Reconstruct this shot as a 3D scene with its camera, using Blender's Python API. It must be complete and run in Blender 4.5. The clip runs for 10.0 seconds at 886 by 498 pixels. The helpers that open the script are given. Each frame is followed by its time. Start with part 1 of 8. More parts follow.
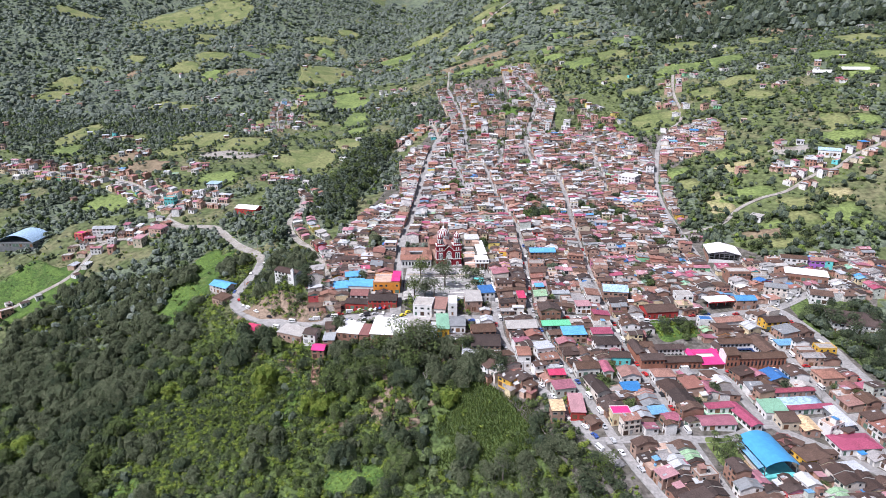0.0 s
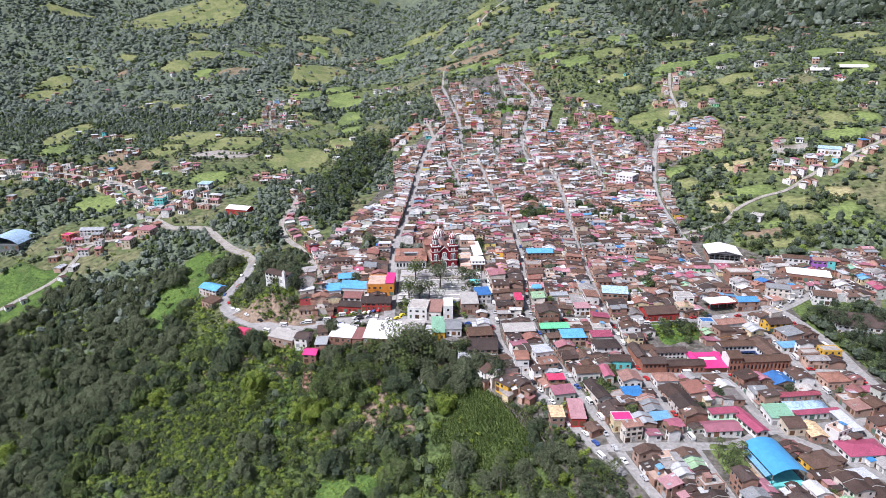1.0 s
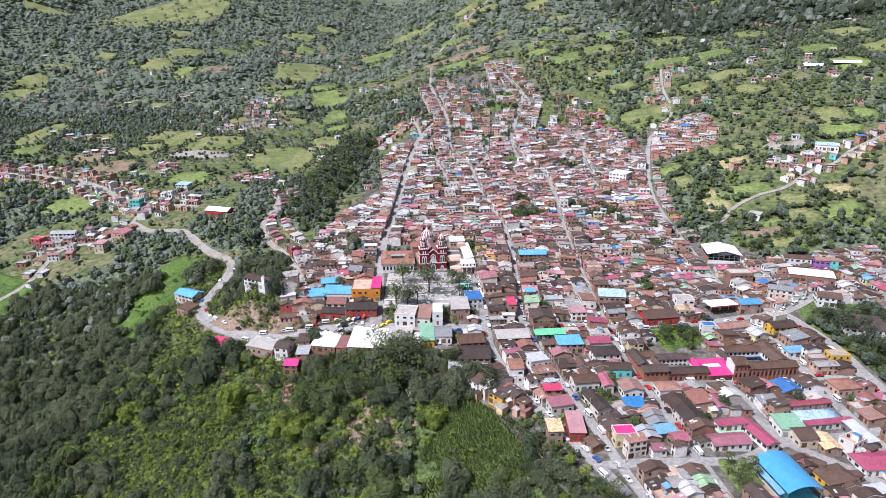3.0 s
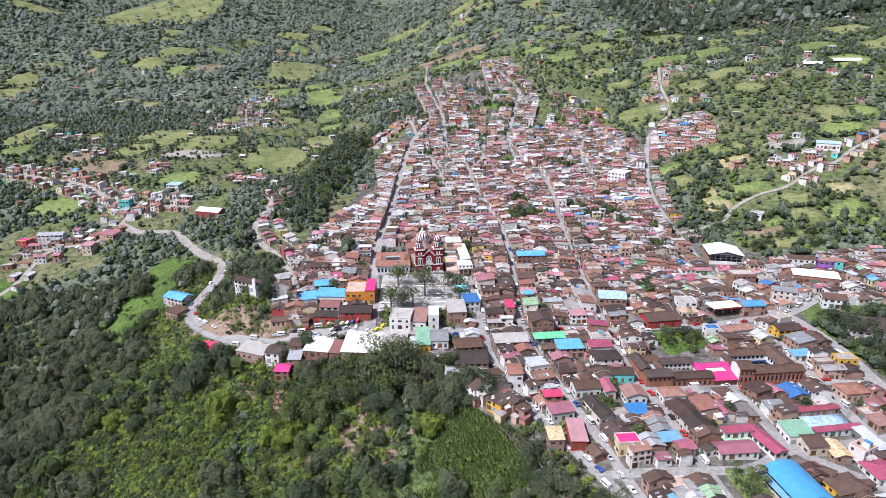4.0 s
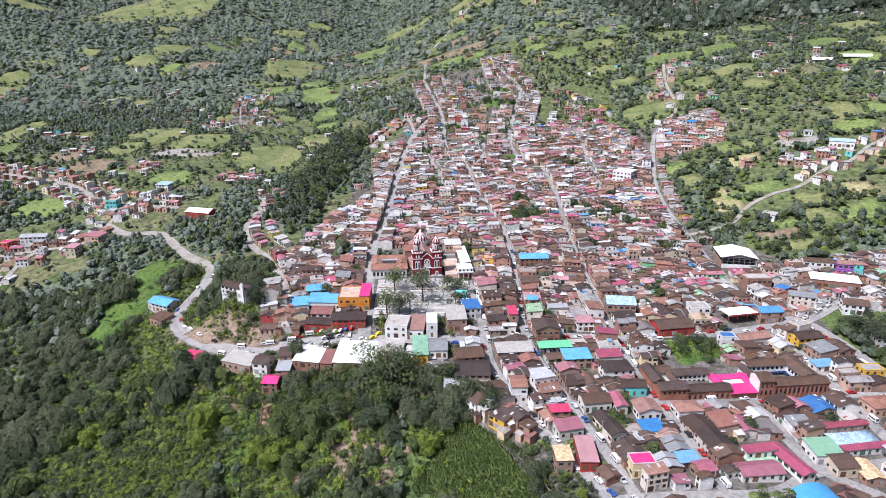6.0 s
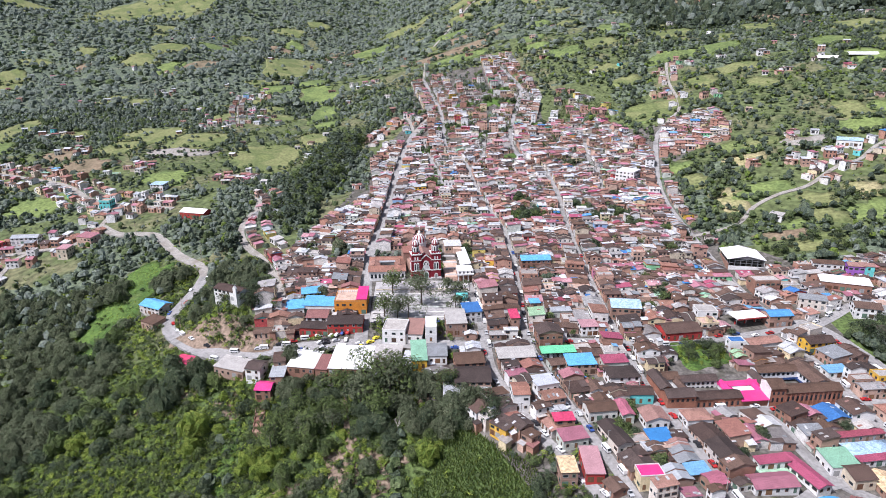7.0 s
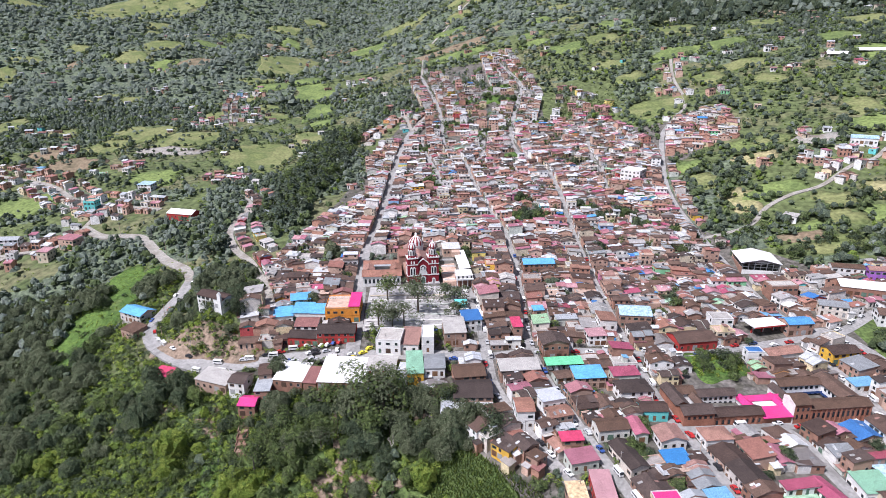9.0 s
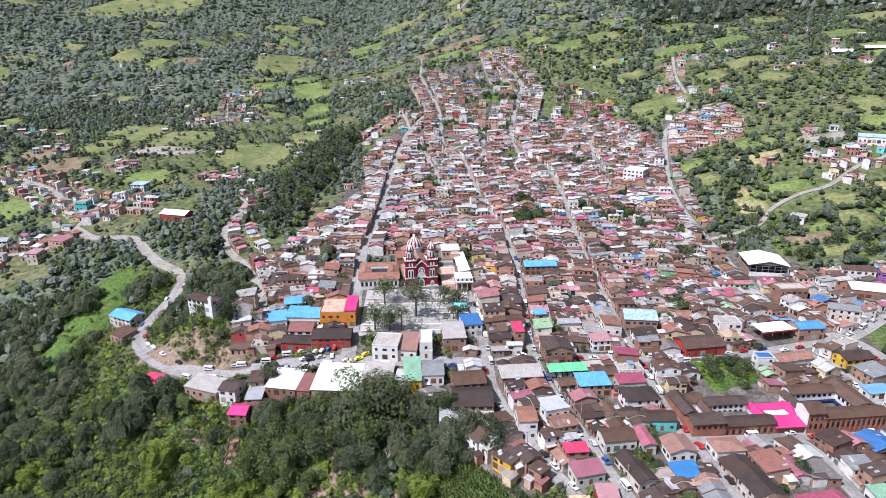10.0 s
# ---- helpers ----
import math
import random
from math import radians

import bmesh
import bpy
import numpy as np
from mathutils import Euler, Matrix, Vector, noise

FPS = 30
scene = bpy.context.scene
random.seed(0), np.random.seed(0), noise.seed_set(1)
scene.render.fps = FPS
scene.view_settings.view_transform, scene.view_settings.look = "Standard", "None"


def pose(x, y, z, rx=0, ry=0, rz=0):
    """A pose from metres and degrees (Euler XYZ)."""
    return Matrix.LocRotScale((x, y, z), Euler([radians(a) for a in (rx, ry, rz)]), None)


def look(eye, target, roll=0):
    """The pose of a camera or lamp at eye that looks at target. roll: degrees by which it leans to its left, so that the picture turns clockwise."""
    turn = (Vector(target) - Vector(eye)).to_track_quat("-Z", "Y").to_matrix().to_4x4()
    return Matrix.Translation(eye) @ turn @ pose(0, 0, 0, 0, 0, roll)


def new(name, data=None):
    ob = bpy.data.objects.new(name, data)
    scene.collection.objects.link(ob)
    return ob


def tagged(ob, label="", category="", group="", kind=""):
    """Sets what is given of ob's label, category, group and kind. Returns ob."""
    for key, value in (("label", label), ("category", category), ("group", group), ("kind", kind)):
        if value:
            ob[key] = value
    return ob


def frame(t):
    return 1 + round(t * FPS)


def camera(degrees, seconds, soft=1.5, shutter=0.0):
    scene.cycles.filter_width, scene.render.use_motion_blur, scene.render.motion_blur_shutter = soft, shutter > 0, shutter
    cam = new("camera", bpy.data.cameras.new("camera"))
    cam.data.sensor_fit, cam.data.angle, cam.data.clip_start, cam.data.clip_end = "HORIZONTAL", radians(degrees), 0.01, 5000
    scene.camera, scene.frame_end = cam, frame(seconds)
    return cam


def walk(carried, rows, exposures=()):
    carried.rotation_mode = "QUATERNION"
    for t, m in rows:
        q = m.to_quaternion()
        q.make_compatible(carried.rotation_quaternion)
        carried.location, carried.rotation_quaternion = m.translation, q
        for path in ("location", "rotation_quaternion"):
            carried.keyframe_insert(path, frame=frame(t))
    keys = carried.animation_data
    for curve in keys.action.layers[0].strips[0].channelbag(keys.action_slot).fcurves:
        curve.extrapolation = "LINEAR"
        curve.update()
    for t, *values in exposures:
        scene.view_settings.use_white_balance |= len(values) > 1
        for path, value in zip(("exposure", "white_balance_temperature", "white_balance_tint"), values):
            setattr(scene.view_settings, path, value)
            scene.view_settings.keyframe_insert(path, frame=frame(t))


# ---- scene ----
from itertools import product

# The plan below is drawn on a datum that leans with the valley's fall: DATUM sets it level. Land, roads and plots
# turn with it; whatever stands on them keeps upright.
LEAN = 3.0
PIVOT = Matrix.Translation((0, -50, -4))
DATUM = PIVOT @ pose(0, 0, 0, LEAN) @ PIVOT.inverted()


def settle(m):
    """An upright pose of the plan, set at its true place."""
    return Matrix.Translation(DATUM @ m.translation - m.translation) @ m


def settle_points(p):
    """Places of the plan as an (n, 3) array, set at their true place."""
    r = np.array(DATUM)
    return np.asarray(p, float) @ r[:3, :3].T + r[:3, 3]


# camera: one straight, slowly sinking flight towards the town
TILT = 68.49
cam = camera(72.6, 10.0, soft=0.6)
PATH = [
    (0.0, pose(0.14, -379.52, 175.40, TILT, 0, 0.690)),
    (0.5, pose(0.07, -374.89, 173.94, TILT, 0, 0.477)),
    (1.0, pose(0.02, -370.23, 172.48, TILT, 0, 0.200)),
    (1.5, pose(-0.02, -365.57, 171.03, TILT, 0, -0.117)),
    (2.0, pose(-0.03, -360.89, 169.59, TILT, 0, -0.412)),
    (2.5, pose(-0.01, -356.20, 168.14, TILT, 0, -0.681)),
    (4.0, pose(0.22, -342.04, 163.85, TILT, 0, -1.342)),
    (4.5, pose(0.36, -337.29, 162.43, TILT, 0, -1.408)),
    (5.0, pose(0.52, -332.53, 161.01, TILT, 0, -1.422)),
    (5.5, pose(0.72, -327.75, 159.60, TILT, 0, -1.413)),
    (7.0, pose(1.45, -313.34, 155.40, TILT, 0, -1.424)),
    (7.5, pose(1.73, -308.51, 154.01, TILT, 0, -1.438)),
    (8.0, pose(2.02, -303.66, 152.63, TILT, 0, -1.448)),
    (8.5, pose(2.31, -298.80, 151.25, TILT, 0, -1.499)),
    (9.0, pose(2.60, -293.93, 149.88, TILT, 0, -1.519)),
    (9.5, pose(2.87, -289.04, 148.51, TILT, 0, -1.548)),
    (10.0, pose(3.12, -284.14, 147.14, TILT, 0, -1.584)),
]
walk(cam, [(t, DATUM @ m) for t, m in PATH], [(0.0, 0.5, 6000, 18), (10.0, 0.5, 6000, 18)])

# ---- sky and sun: bright broken cloud, the sun high behind the camera's left shoulder ----
SUN_AZ, SUN_EL = 236.0, 56.0      # degrees clockwise from +y, above the horizon
world = bpy.data.worlds.new("sky")
scene.world = world
world.use_nodes = True
wn = world.node_tree.nodes
sky = wn.new("ShaderNodeTexSky")
sky.sky_type = "NISHITA"
sky.sun_disc = False
sky.sun_elevation, sky.sun_rotation = radians(SUN_EL), radians(SUN_AZ)
sky.air_density, sky.dust_density = 1.0, 3.0
wn["Background"].inputs["Strength"].default_value = 0.072
world.node_tree.links.new(sky.outputs["Color"], wn["Background"].inputs["Color"])
sun = new("sun", bpy.data.lights.new("sun", "SUN"))
sun.data.energy, sun.data.angle, sun.data.color = 4.3, radians(1.5), (1.0, 0.985, 0.96)
az, el = radians(SUN_AZ), radians(SUN_EL)
sun.matrix_world = look((0, 0, 300), Vector((0, 0, 300)) - Vector((math.sin(az) * math.cos(el), math.cos(az) * math.cos(el), math.sin(el))))


# ---- materials ----
M, PALETTE = {}, {}


def material(name, colours, rough=0.85, grain=1.5, stain=0.12, bump=0.15, metal=0.0, by="object", streak=None, contrast=0.35, leafy=False, ragged=0.0, worn=0.74):
    """Procedural surface: a palette picked per object or island, fine grain, large stains and a fine relief.
    streak: (x, y, z) scale of a directional wave, for corrugated sheets and tile courses."""
    if by == "object":
        PALETTE[name] = (colours, rough)
    m = bpy.data.materials.new(name)
    m.use_nodes = True
    nt = m.node_tree
    n, link = nt.nodes, nt.links.new
    bs = n["Principled BSDF"]
    bs.inputs["Roughness"].default_value, bs.inputs["Metallic"].default_value = rough, metal
    bs.inputs["Specular IOR Level"].default_value = 0.25
    tc = n.new("ShaderNodeTexCoord")
    geo = n.new("ShaderNodeNewGeometry")
    ramp = n.new("ShaderNodeValToRGB")
    ramp.color_ramp.interpolation = "CONSTANT" if by != "noise" else "LINEAR"
    els = ramp.color_ramp.elements
    while len(els) < len(colours):
        els.new(0.5)
    for i, c in enumerate(colours):
        els[i].position = i / (len(colours) if by != "noise" else max(1, len(colours) - 1))
        els[i].color = (*c, 1)
    if by == "object":
        link(n.new("ShaderNodeObjectInfo").outputs["Random"], ramp.inputs["Fac"])
    elif by == "island":
        link(geo.outputs["Random Per Island"], ramp.inputs["Fac"])
    fine, big = n.new("ShaderNodeTexNoise"), n.new("ShaderNodeTexNoise")
    fine.inputs["Scale"].default_value, fine.inputs["Detail"].default_value = grain, 4
    big.inputs["Scale"].default_value, big.inputs["Detail"].default_value = stain, 5
    link(geo.outputs["Position"], fine.inputs["Vector"])
    link(geo.outputs["Position"], big.inputs["Vector"])
    if by == "noise":
        spread = n.new("ShaderNodeMapRange")
        spread.inputs["From Min"].default_value, spread.inputs["From Max"].default_value = 0.3, 0.7
        link(big.outputs["Fac"], spread.inputs["Value"])
        link(spread.outputs["Result"], ramp.inputs["Fac"])
    shade = n.new("ShaderNodeMapRange")
    shade.inputs["From Min"].default_value, shade.inputs["From Max"].default_value = 0.32, 0.68
    shade.inputs["To Min"].default_value, shade.inputs["To Max"].default_value = 1 - contrast, 1 + contrast
    link(fine.outputs["Fac"], shade.inputs["Value"])
    mult = n.new("ShaderNodeMix")
    mult.data_type, mult.blend_type = "RGBA", "MULTIPLY"
    mult.inputs["Factor"].default_value = 1
    link(ramp.outputs["Color"], mult.inputs[6])
    link(shade.outputs["Result"], mult.inputs[7])
    out = mult.outputs[2]
    height = fine.outputs["Fac"]
    if by != "noise":
        wear = n.new("ShaderNodeMapRange")
        wear.inputs["From Min"].default_value, wear.inputs["From Max"].default_value = 0.35, 0.75
        wear.inputs["To Min"].default_value, wear.inputs["To Max"].default_value = 1.12 if worn < 0.78 else 1.06, worn
        link(big.outputs["Fac"], wear.inputs["Value"])
        mw = n.new("ShaderNodeMix")
        mw.data_type, mw.blend_type = "RGBA", "MULTIPLY"
        mw.inputs["Factor"].default_value = 1
        link(out, mw.inputs[6])
        link(wear.outputs["Result"], mw.inputs[7])
        out = mw.outputs[2]
    if streak:
        mp, wv = n.new("ShaderNodeMapping"), n.new("ShaderNodeTexWave")
        mp.inputs["Scale"].default_value = streak
        wv.inputs["Scale"].default_value, wv.inputs["Distortion"].default_value = 1.0, 0.6
        link(tc.outputs["Object"], mp.inputs["Vector"])
        link(mp.outputs["Vector"], wv.inputs["Vector"])
        ms = n.new("ShaderNodeMapRange")
        ms.inputs["To Min"].default_value, ms.inputs["To Max"].default_value = 0.7, 1.2
        link(wv.outputs["Fac"], ms.inputs["Value"])
        m2 = n.new("ShaderNodeMix")
        m2.data_type, m2.blend_type = "RGBA", "MULTIPLY"
        m2.inputs["Factor"].default_value = 1
        link(out, m2.inputs[6])
        link(ms.outputs["Result"], m2.inputs[7])
        out = m2.outputs[2]
        height = wv.outputs["Fac"]
    link(out, bs.inputs["Base Color"])
    if leafy:
        bs.inputs["Specular IOR Level"].default_value = 0.08
        tr, mx = n.new("ShaderNodeBsdfTranslucent"), n.new("ShaderNodeMixShader")
        mx.inputs["Fac"].default_value = 0.4
        link(out, tr.inputs["Color"])
        link(bs.outputs["BSDF"], mx.inputs[1])
        link(tr.outputs["BSDF"], mx.inputs[2])
        link(mx.outputs["Shader"], n["Material Output"].inputs["Surface"])
    if ragged:      # gaps between the leaves of a clump
        gap, cut, clear, mg = n.new("ShaderNodeTexNoise"), n.new("ShaderNodeMath"), n.new("ShaderNodeBsdfTransparent"), n.new("ShaderNodeMixShader")
        gap.inputs["Scale"].default_value, gap.inputs["Detail"].default_value = ragged, 1
        link(geo.outputs["Position"], gap.inputs["Vector"])
        cut.operation = "GREATER_THAN"
        cut.inputs[1].default_value = 0.47
        link(gap.outputs["Fac"], cut.inputs[0])
        link(cut.outputs["Value"], mg.inputs["Fac"])
        link(clear.outputs["BSDF"], mg.inputs[1])
        link(mx.outputs["Shader"], mg.inputs[2])
        link(mg.outputs["Shader"], n["Material Output"].inputs["Surface"])
    if bump:
        bp = n.new("ShaderNodeBump")
        bp.inputs["Strength"].default_value, bp.inputs["Distance"].default_value = bump, 0.1
        link(height, bp.inputs["Height"])
        link(bp.outputs["Normal"], bs.inputs["Normal"])
    return m


# roofs
TILE = (1.9, 0.0, 0.0)
M["tile_brown"] = material("tile_brown", [(0.0728, 0.0479, 0.0403), (0.1023, 0.0658, 0.0529), (0.0577, 0.0427, 0.0386), (0.1277, 0.0813, 0.0627), (0.0853, 0.0616, 0.0546), (0.1115, 0.0676, 0.0484)], 0.9, 3.6, 0.25, 0.4, streak=TILE, contrast=0.4)
M["tile_terracotta"] = material("tile_terracotta", [(0.299, 0.15, 0.11), (0.255, 0.136, 0.101), (0.326, 0.18, 0.141)], 0.88, 3.6, 0.3, 0.4, streak=TILE, contrast=0.4)
M["sheet_pale"] = material("sheet_pale", [(0.452, 0.46, 0.469), (0.542, 0.542, 0.533), (0.346, 0.361, 0.377), (0.41, 0.386, 0.361), (0.493, 0.509, 0.542)], 0.5, 2.4, 0.3, 0.2, streak=(1.3, 0, 0), contrast=0.26, worn=0.8)
M["sheet_grey"] = material("sheet_grey", [(0.229, 0.238, 0.246), (0.29, 0.282, 0.273), (0.194, 0.176, 0.167), (0.317, 0.299, 0.29)], 0.6, 2.4, 0.35, 0.2, streak=(1.3, 0, 0), contrast=0.26, worn=0.8)
M["sheet_rust"] = material("sheet_rust", [(0.264, 0.123, 0.0968), (0.229, 0.106, 0.0968), (0.29, 0.167, 0.141)], 0.75, 2.4, 0.4, 0.2, streak=(1.3, 0, 0), contrast=0.26, worn=0.8)
M["sheet_magenta"] = material("sheet_magenta", [(0.317, 0.0768, 0.122), (0.351, 0.081, 0.138), (0.275, 0.0684, 0.0927), (0.376, 0.127, 0.172)], 0.55, 2.7, 0.25, 0.2, streak=(1.3, 0, 0), worn=0.8)
M["sheet_pink"] = material("sheet_pink", [(0.37, 0.167, 0.202), (0.334, 0.15, 0.167), (0.414, 0.229, 0.246), (0.308, 0.123, 0.158)], 0.65, 2.7, 0.3, 0.2, streak=(1.3, 0, 0), contrast=0.26, worn=0.8)
M["sheet_blue"] = material("sheet_blue", [(0.05, 0.2, 0.45), (0.09, 0.27, 0.52), (0.05, 0.15, 0.36), (0.16, 0.34, 0.52)], 0.55, 2.7, 0.25, 0.2, streak=(1.3, 0, 0), worn=0.8)
M["sheet_green"] = material("sheet_green", [(0.28, 0.42, 0.26), (0.3, 0.45, 0.33), (0.22, 0.4, 0.28)], 0.6, 2.7, 0.25, 0.2, streak=(1.3, 0, 0), worn=0.8)
M["hot_pink"] = material("hot_pink", [(0.62, 0.05, 0.21)], 0.5, 2.4, 0.2, 0.15, streak=(3.0, 0, 0), contrast=0.15, worn=0.8)
M["slab"] = material("slab", [(0.33, 0.31, 0.29), (0.4, 0.37, 0.34), (0.28, 0.25, 0.23), (0.42, 0.3, 0.24)], 0.9, 4.5, 0.35, 0.2, contrast=0.4)
# walls
M["plaster"] = material("plaster", [(0.603, 0.582, 0.541), (0.666, 0.645, 0.614), (0.52, 0.447, 0.343), (0.603, 0.541, 0.478), (0.645, 0.624, 0.603), (0.499, 0.343, 0.27), (0.468, 0.489, 0.437), (0.624, 0.52, 0.333), (0.52, 0.478, 0.447)], 0.88, 3.6, 0.3, 0.1, contrast=0.2)
M["white"] = material("white", [(0.68, 0.67, 0.655)], 0.85, 3.6, 0.25, 0.08, contrast=0.14, worn=0.8)
M["brick"] = material("brick", [(0.43, 0.25, 0.185), (0.48, 0.3, 0.23), (0.37, 0.2, 0.145), (0.5, 0.345, 0.27), (0.42, 0.27, 0.21)], 0.9, 7.5, 0.3, 0.3, streak=(0, 0, 6.0), contrast=0.3)
M["brick_red"] = material("brick_red", [(0.414, 0.185, 0.123)], 0.9, 6, 0.25, 0.3, streak=(0, 0, 5.0), contrast=0.35)
M["paint_bright"] = material("paint_bright", [(0.6, 0.36, 0.06), (0.14, 0.5, 0.5), (0.45, 0.09, 0.09), (0.2, 0.45, 0.25), (0.62, 0.5, 0.16), (0.5, 0.2, 0.3), (0.25, 0.4, 0.6), (0.55, 0.28, 0.12)], 0.85, 3.6, 0.3, 0.08, contrast=0.2)
M["church_red"] = material("church_red", [(0.21, 0.018, 0.028)], 0.8, 6, 0.3, 0.15, contrast=0.2)
M["orange"] = material("orange", [(0.62, 0.24, 0.04)], 0.85, 3.6, 0.25, 0.08, contrast=0.15)
M["yellow"] = material("yellow", [(0.62, 0.37, 0.05)], 0.85, 3.6, 0.25, 0.08, contrast=0.15)
M["red_wall"] = material("red_wall", [(0.36, 0.045, 0.04)], 0.85, 3.6, 0.25, 0.08, contrast=0.15)
M["teal"] = material("teal", [(0.14, 0.52, 0.5)], 0.85, 3.6, 0.25, 0.08, contrast=0.15)
M["lilac"] = material("lilac", [(0.3, 0.12, 0.42)], 0.85, 3.6, 0.25, 0.08, contrast=0.15)
M["glass"] = material("glass", [(0.03, 0.035, 0.04), (0.05, 0.05, 0.055), (0.02, 0.025, 0.03)], 0.25, 3, 0.3, 0.0, contrast=0.2)
M["wood"] = material("wood", [(0.14, 0.07, 0.04), (0.08, 0.05, 0.035), (0.2, 0.11, 0.06), (0.1, 0.16, 0.12), (0.3, 0.3, 0.3)], 0.8, 6, 0.4, 0.1)
M["steel"] = material("steel", [(0.22, 0.23, 0.24)], 0.5, 3, 0.3, 0.05, metal=0.4, contrast=0.2)
for _k in list(M):      # the same surfaces for rows of joined houses, picked house by house
    if _k in PALETTE:
        M[_k + "_row"] = material(_k + "_row", PALETTE[_k][0], PALETTE[_k][1], 3.4, 0.35, 0.2, by="island", contrast=0.36)
# ground
M["road"] = material("road", [(0.225, 0.217, 0.21), (0.285, 0.275, 0.266), (0.185, 0.18, 0.172)], 0.92, 0.8, 0.08, 0.1, by="noise", contrast=0.22)
M["track"] = material("track", [(0.243, 0.219, 0.19), (0.301, 0.283, 0.254), (0.19, 0.162, 0.133)], 0.95, 0.8, 0.1, 0.15, by="noise", contrast=0.25)
M["yard"] = material("yard", [(0.1, 0.09, 0.078), (0.14, 0.128, 0.115), (0.075, 0.07, 0.055), (0.165, 0.15, 0.136)], 0.95, 0.6, 0.09, 0.2, by="noise", contrast=0.4)
M["paving"] = material("paving", [(0.313, 0.302, 0.292), (0.389, 0.373, 0.362), (0.27, 0.259, 0.248)], 0.85, 0.9, 0.15, 0.1, by="noise", contrast=0.2)
M["meadow"] = material("meadow", [(0.075, 0.092, 0.038), (0.108, 0.132, 0.052), (0.086, 0.108, 0.044), (0.145, 0.142, 0.075), (0.075, 0.098, 0.038)], 0.95, 0.25, 0.018, 0.4, by="noise", contrast=0.45)
M["field_bright"] = material("field_bright", [(0.125, 0.168, 0.052), (0.168, 0.215, 0.068), (0.1, 0.138, 0.046), (0.148, 0.182, 0.062)], 0.95, 0.4, 0.03, 0.3, by="noise", contrast=0.35)
M["grass_slope"] = material("grass_slope", [(0.066, 0.122, 0.024), (0.092, 0.15, 0.034), (0.05, 0.096, 0.021), (0.1, 0.14, 0.042)], 0.95, 0.8, 0.06, 0.4, by="noise", contrast=0.5)
M["field_olive"] = material("field_olive", [(0.135, 0.158, 0.058), (0.188, 0.196, 0.082), (0.112, 0.138, 0.05), (0.16, 0.184, 0.065)], 0.95, 0.4, 0.03, 0.3, by="noise", contrast=0.3)
M["field_brown"] = material("field_brown", [(0.17, 0.12, 0.08), (0.22, 0.17, 0.11), (0.12, 0.1, 0.06)], 0.95, 0.4, 0.04, 0.3, by="noise", contrast=0.3)
M["field_straw"] = material("field_straw", [(0.26, 0.24, 0.11), (0.32, 0.28, 0.15), (0.2, 0.21, 0.08)], 0.95, 0.5, 0.04, 0.3, by="noise", contrast=0.35)
M["earth"] = material("earth", [(0.17, 0.125, 0.09), (0.235, 0.175, 0.13), (0.11, 0.088, 0.062)], 0.95, 0.7, 0.08, 0.5, by="noise", contrast=0.4)
# plants
M["leaf"] = material("leaf", [(0.0958, 0.132, 0.0486), (0.124, 0.168, 0.0592), (0.0813, 0.11, 0.0477), (0.146, 0.19, 0.066), (0.103, 0.125, 0.0592)], 0.75, 2.2, 0.05, 0.0, by="island", contrast=0.6, leafy=True, ragged=2.8)
M["leaf_dark"] = material("leaf_dark", [(0.07, 0.095, 0.054), (0.09, 0.117, 0.064), (0.06, 0.081, 0.05), (0.108, 0.13, 0.076)], 0.75, 2.2, 0.05, 0.0, by="island", contrast=0.6, leafy=True, ragged=2.8)
M["leaf_light"] = material("leaf_light", [(0.184, 0.25, 0.0478), (0.235, 0.288, 0.0607), (0.147, 0.213, 0.0478)], 0.75, 2.2, 0.05, 0.0, by="island", contrast=0.6, leafy=True, ragged=2.8)
M["leaf_grey"] = material("leaf_grey", [(0.118, 0.14, 0.082), (0.148, 0.166, 0.1), (0.098, 0.12, 0.068)], 0.8, 2.2, 0.05, 0.0, by="island", contrast=0.6, leafy=True, ragged=2.8)
# pale blue-grey: distance haze is mixed into this leaf colour
M["leaf_hazed"] = material("leaf_hazed", [(0.212, 0.252, 0.202), (0.245, 0.282, 0.216), (0.182, 0.218, 0.184), (0.228, 0.26, 0.224)], 0.8, 0.9, 0.01, 0.0, by="island", contrast=0.4, leafy=True)
M["leaf_mid"] = material("leaf_mid", [(0.1, 0.128, 0.09), (0.128, 0.158, 0.102), (0.078, 0.104, 0.08), (0.112, 0.136, 0.094)], 0.75, 1.2, 0.02, 0.0, by="island", contrast=0.5, leafy=True)
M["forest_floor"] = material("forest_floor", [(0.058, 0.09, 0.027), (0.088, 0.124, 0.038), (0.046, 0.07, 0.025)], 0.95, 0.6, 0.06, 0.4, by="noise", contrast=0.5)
# leaf litter, with its colour lifted and greyed to imitate haze over the woods
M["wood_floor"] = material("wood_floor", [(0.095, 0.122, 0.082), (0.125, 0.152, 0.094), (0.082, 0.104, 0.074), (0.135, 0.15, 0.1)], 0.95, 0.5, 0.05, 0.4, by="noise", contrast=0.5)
M["leaf_green"] = material("leaf_green", [(0.108, 0.145, 0.064), (0.138, 0.178, 0.078), (0.09, 0.122, 0.06), (0.15, 0.188, 0.086)], 0.75, 1.2, 0.02, 0.0, by="island", contrast=0.5, leafy=True)
M["leaf_fresh"] = material("leaf_fresh", [(0.16, 0.225, 0.05), (0.2, 0.26, 0.06), (0.13, 0.19, 0.045)], 0.75, 1.2, 0.02, 0.0, by="island", contrast=0.45, leafy=True)
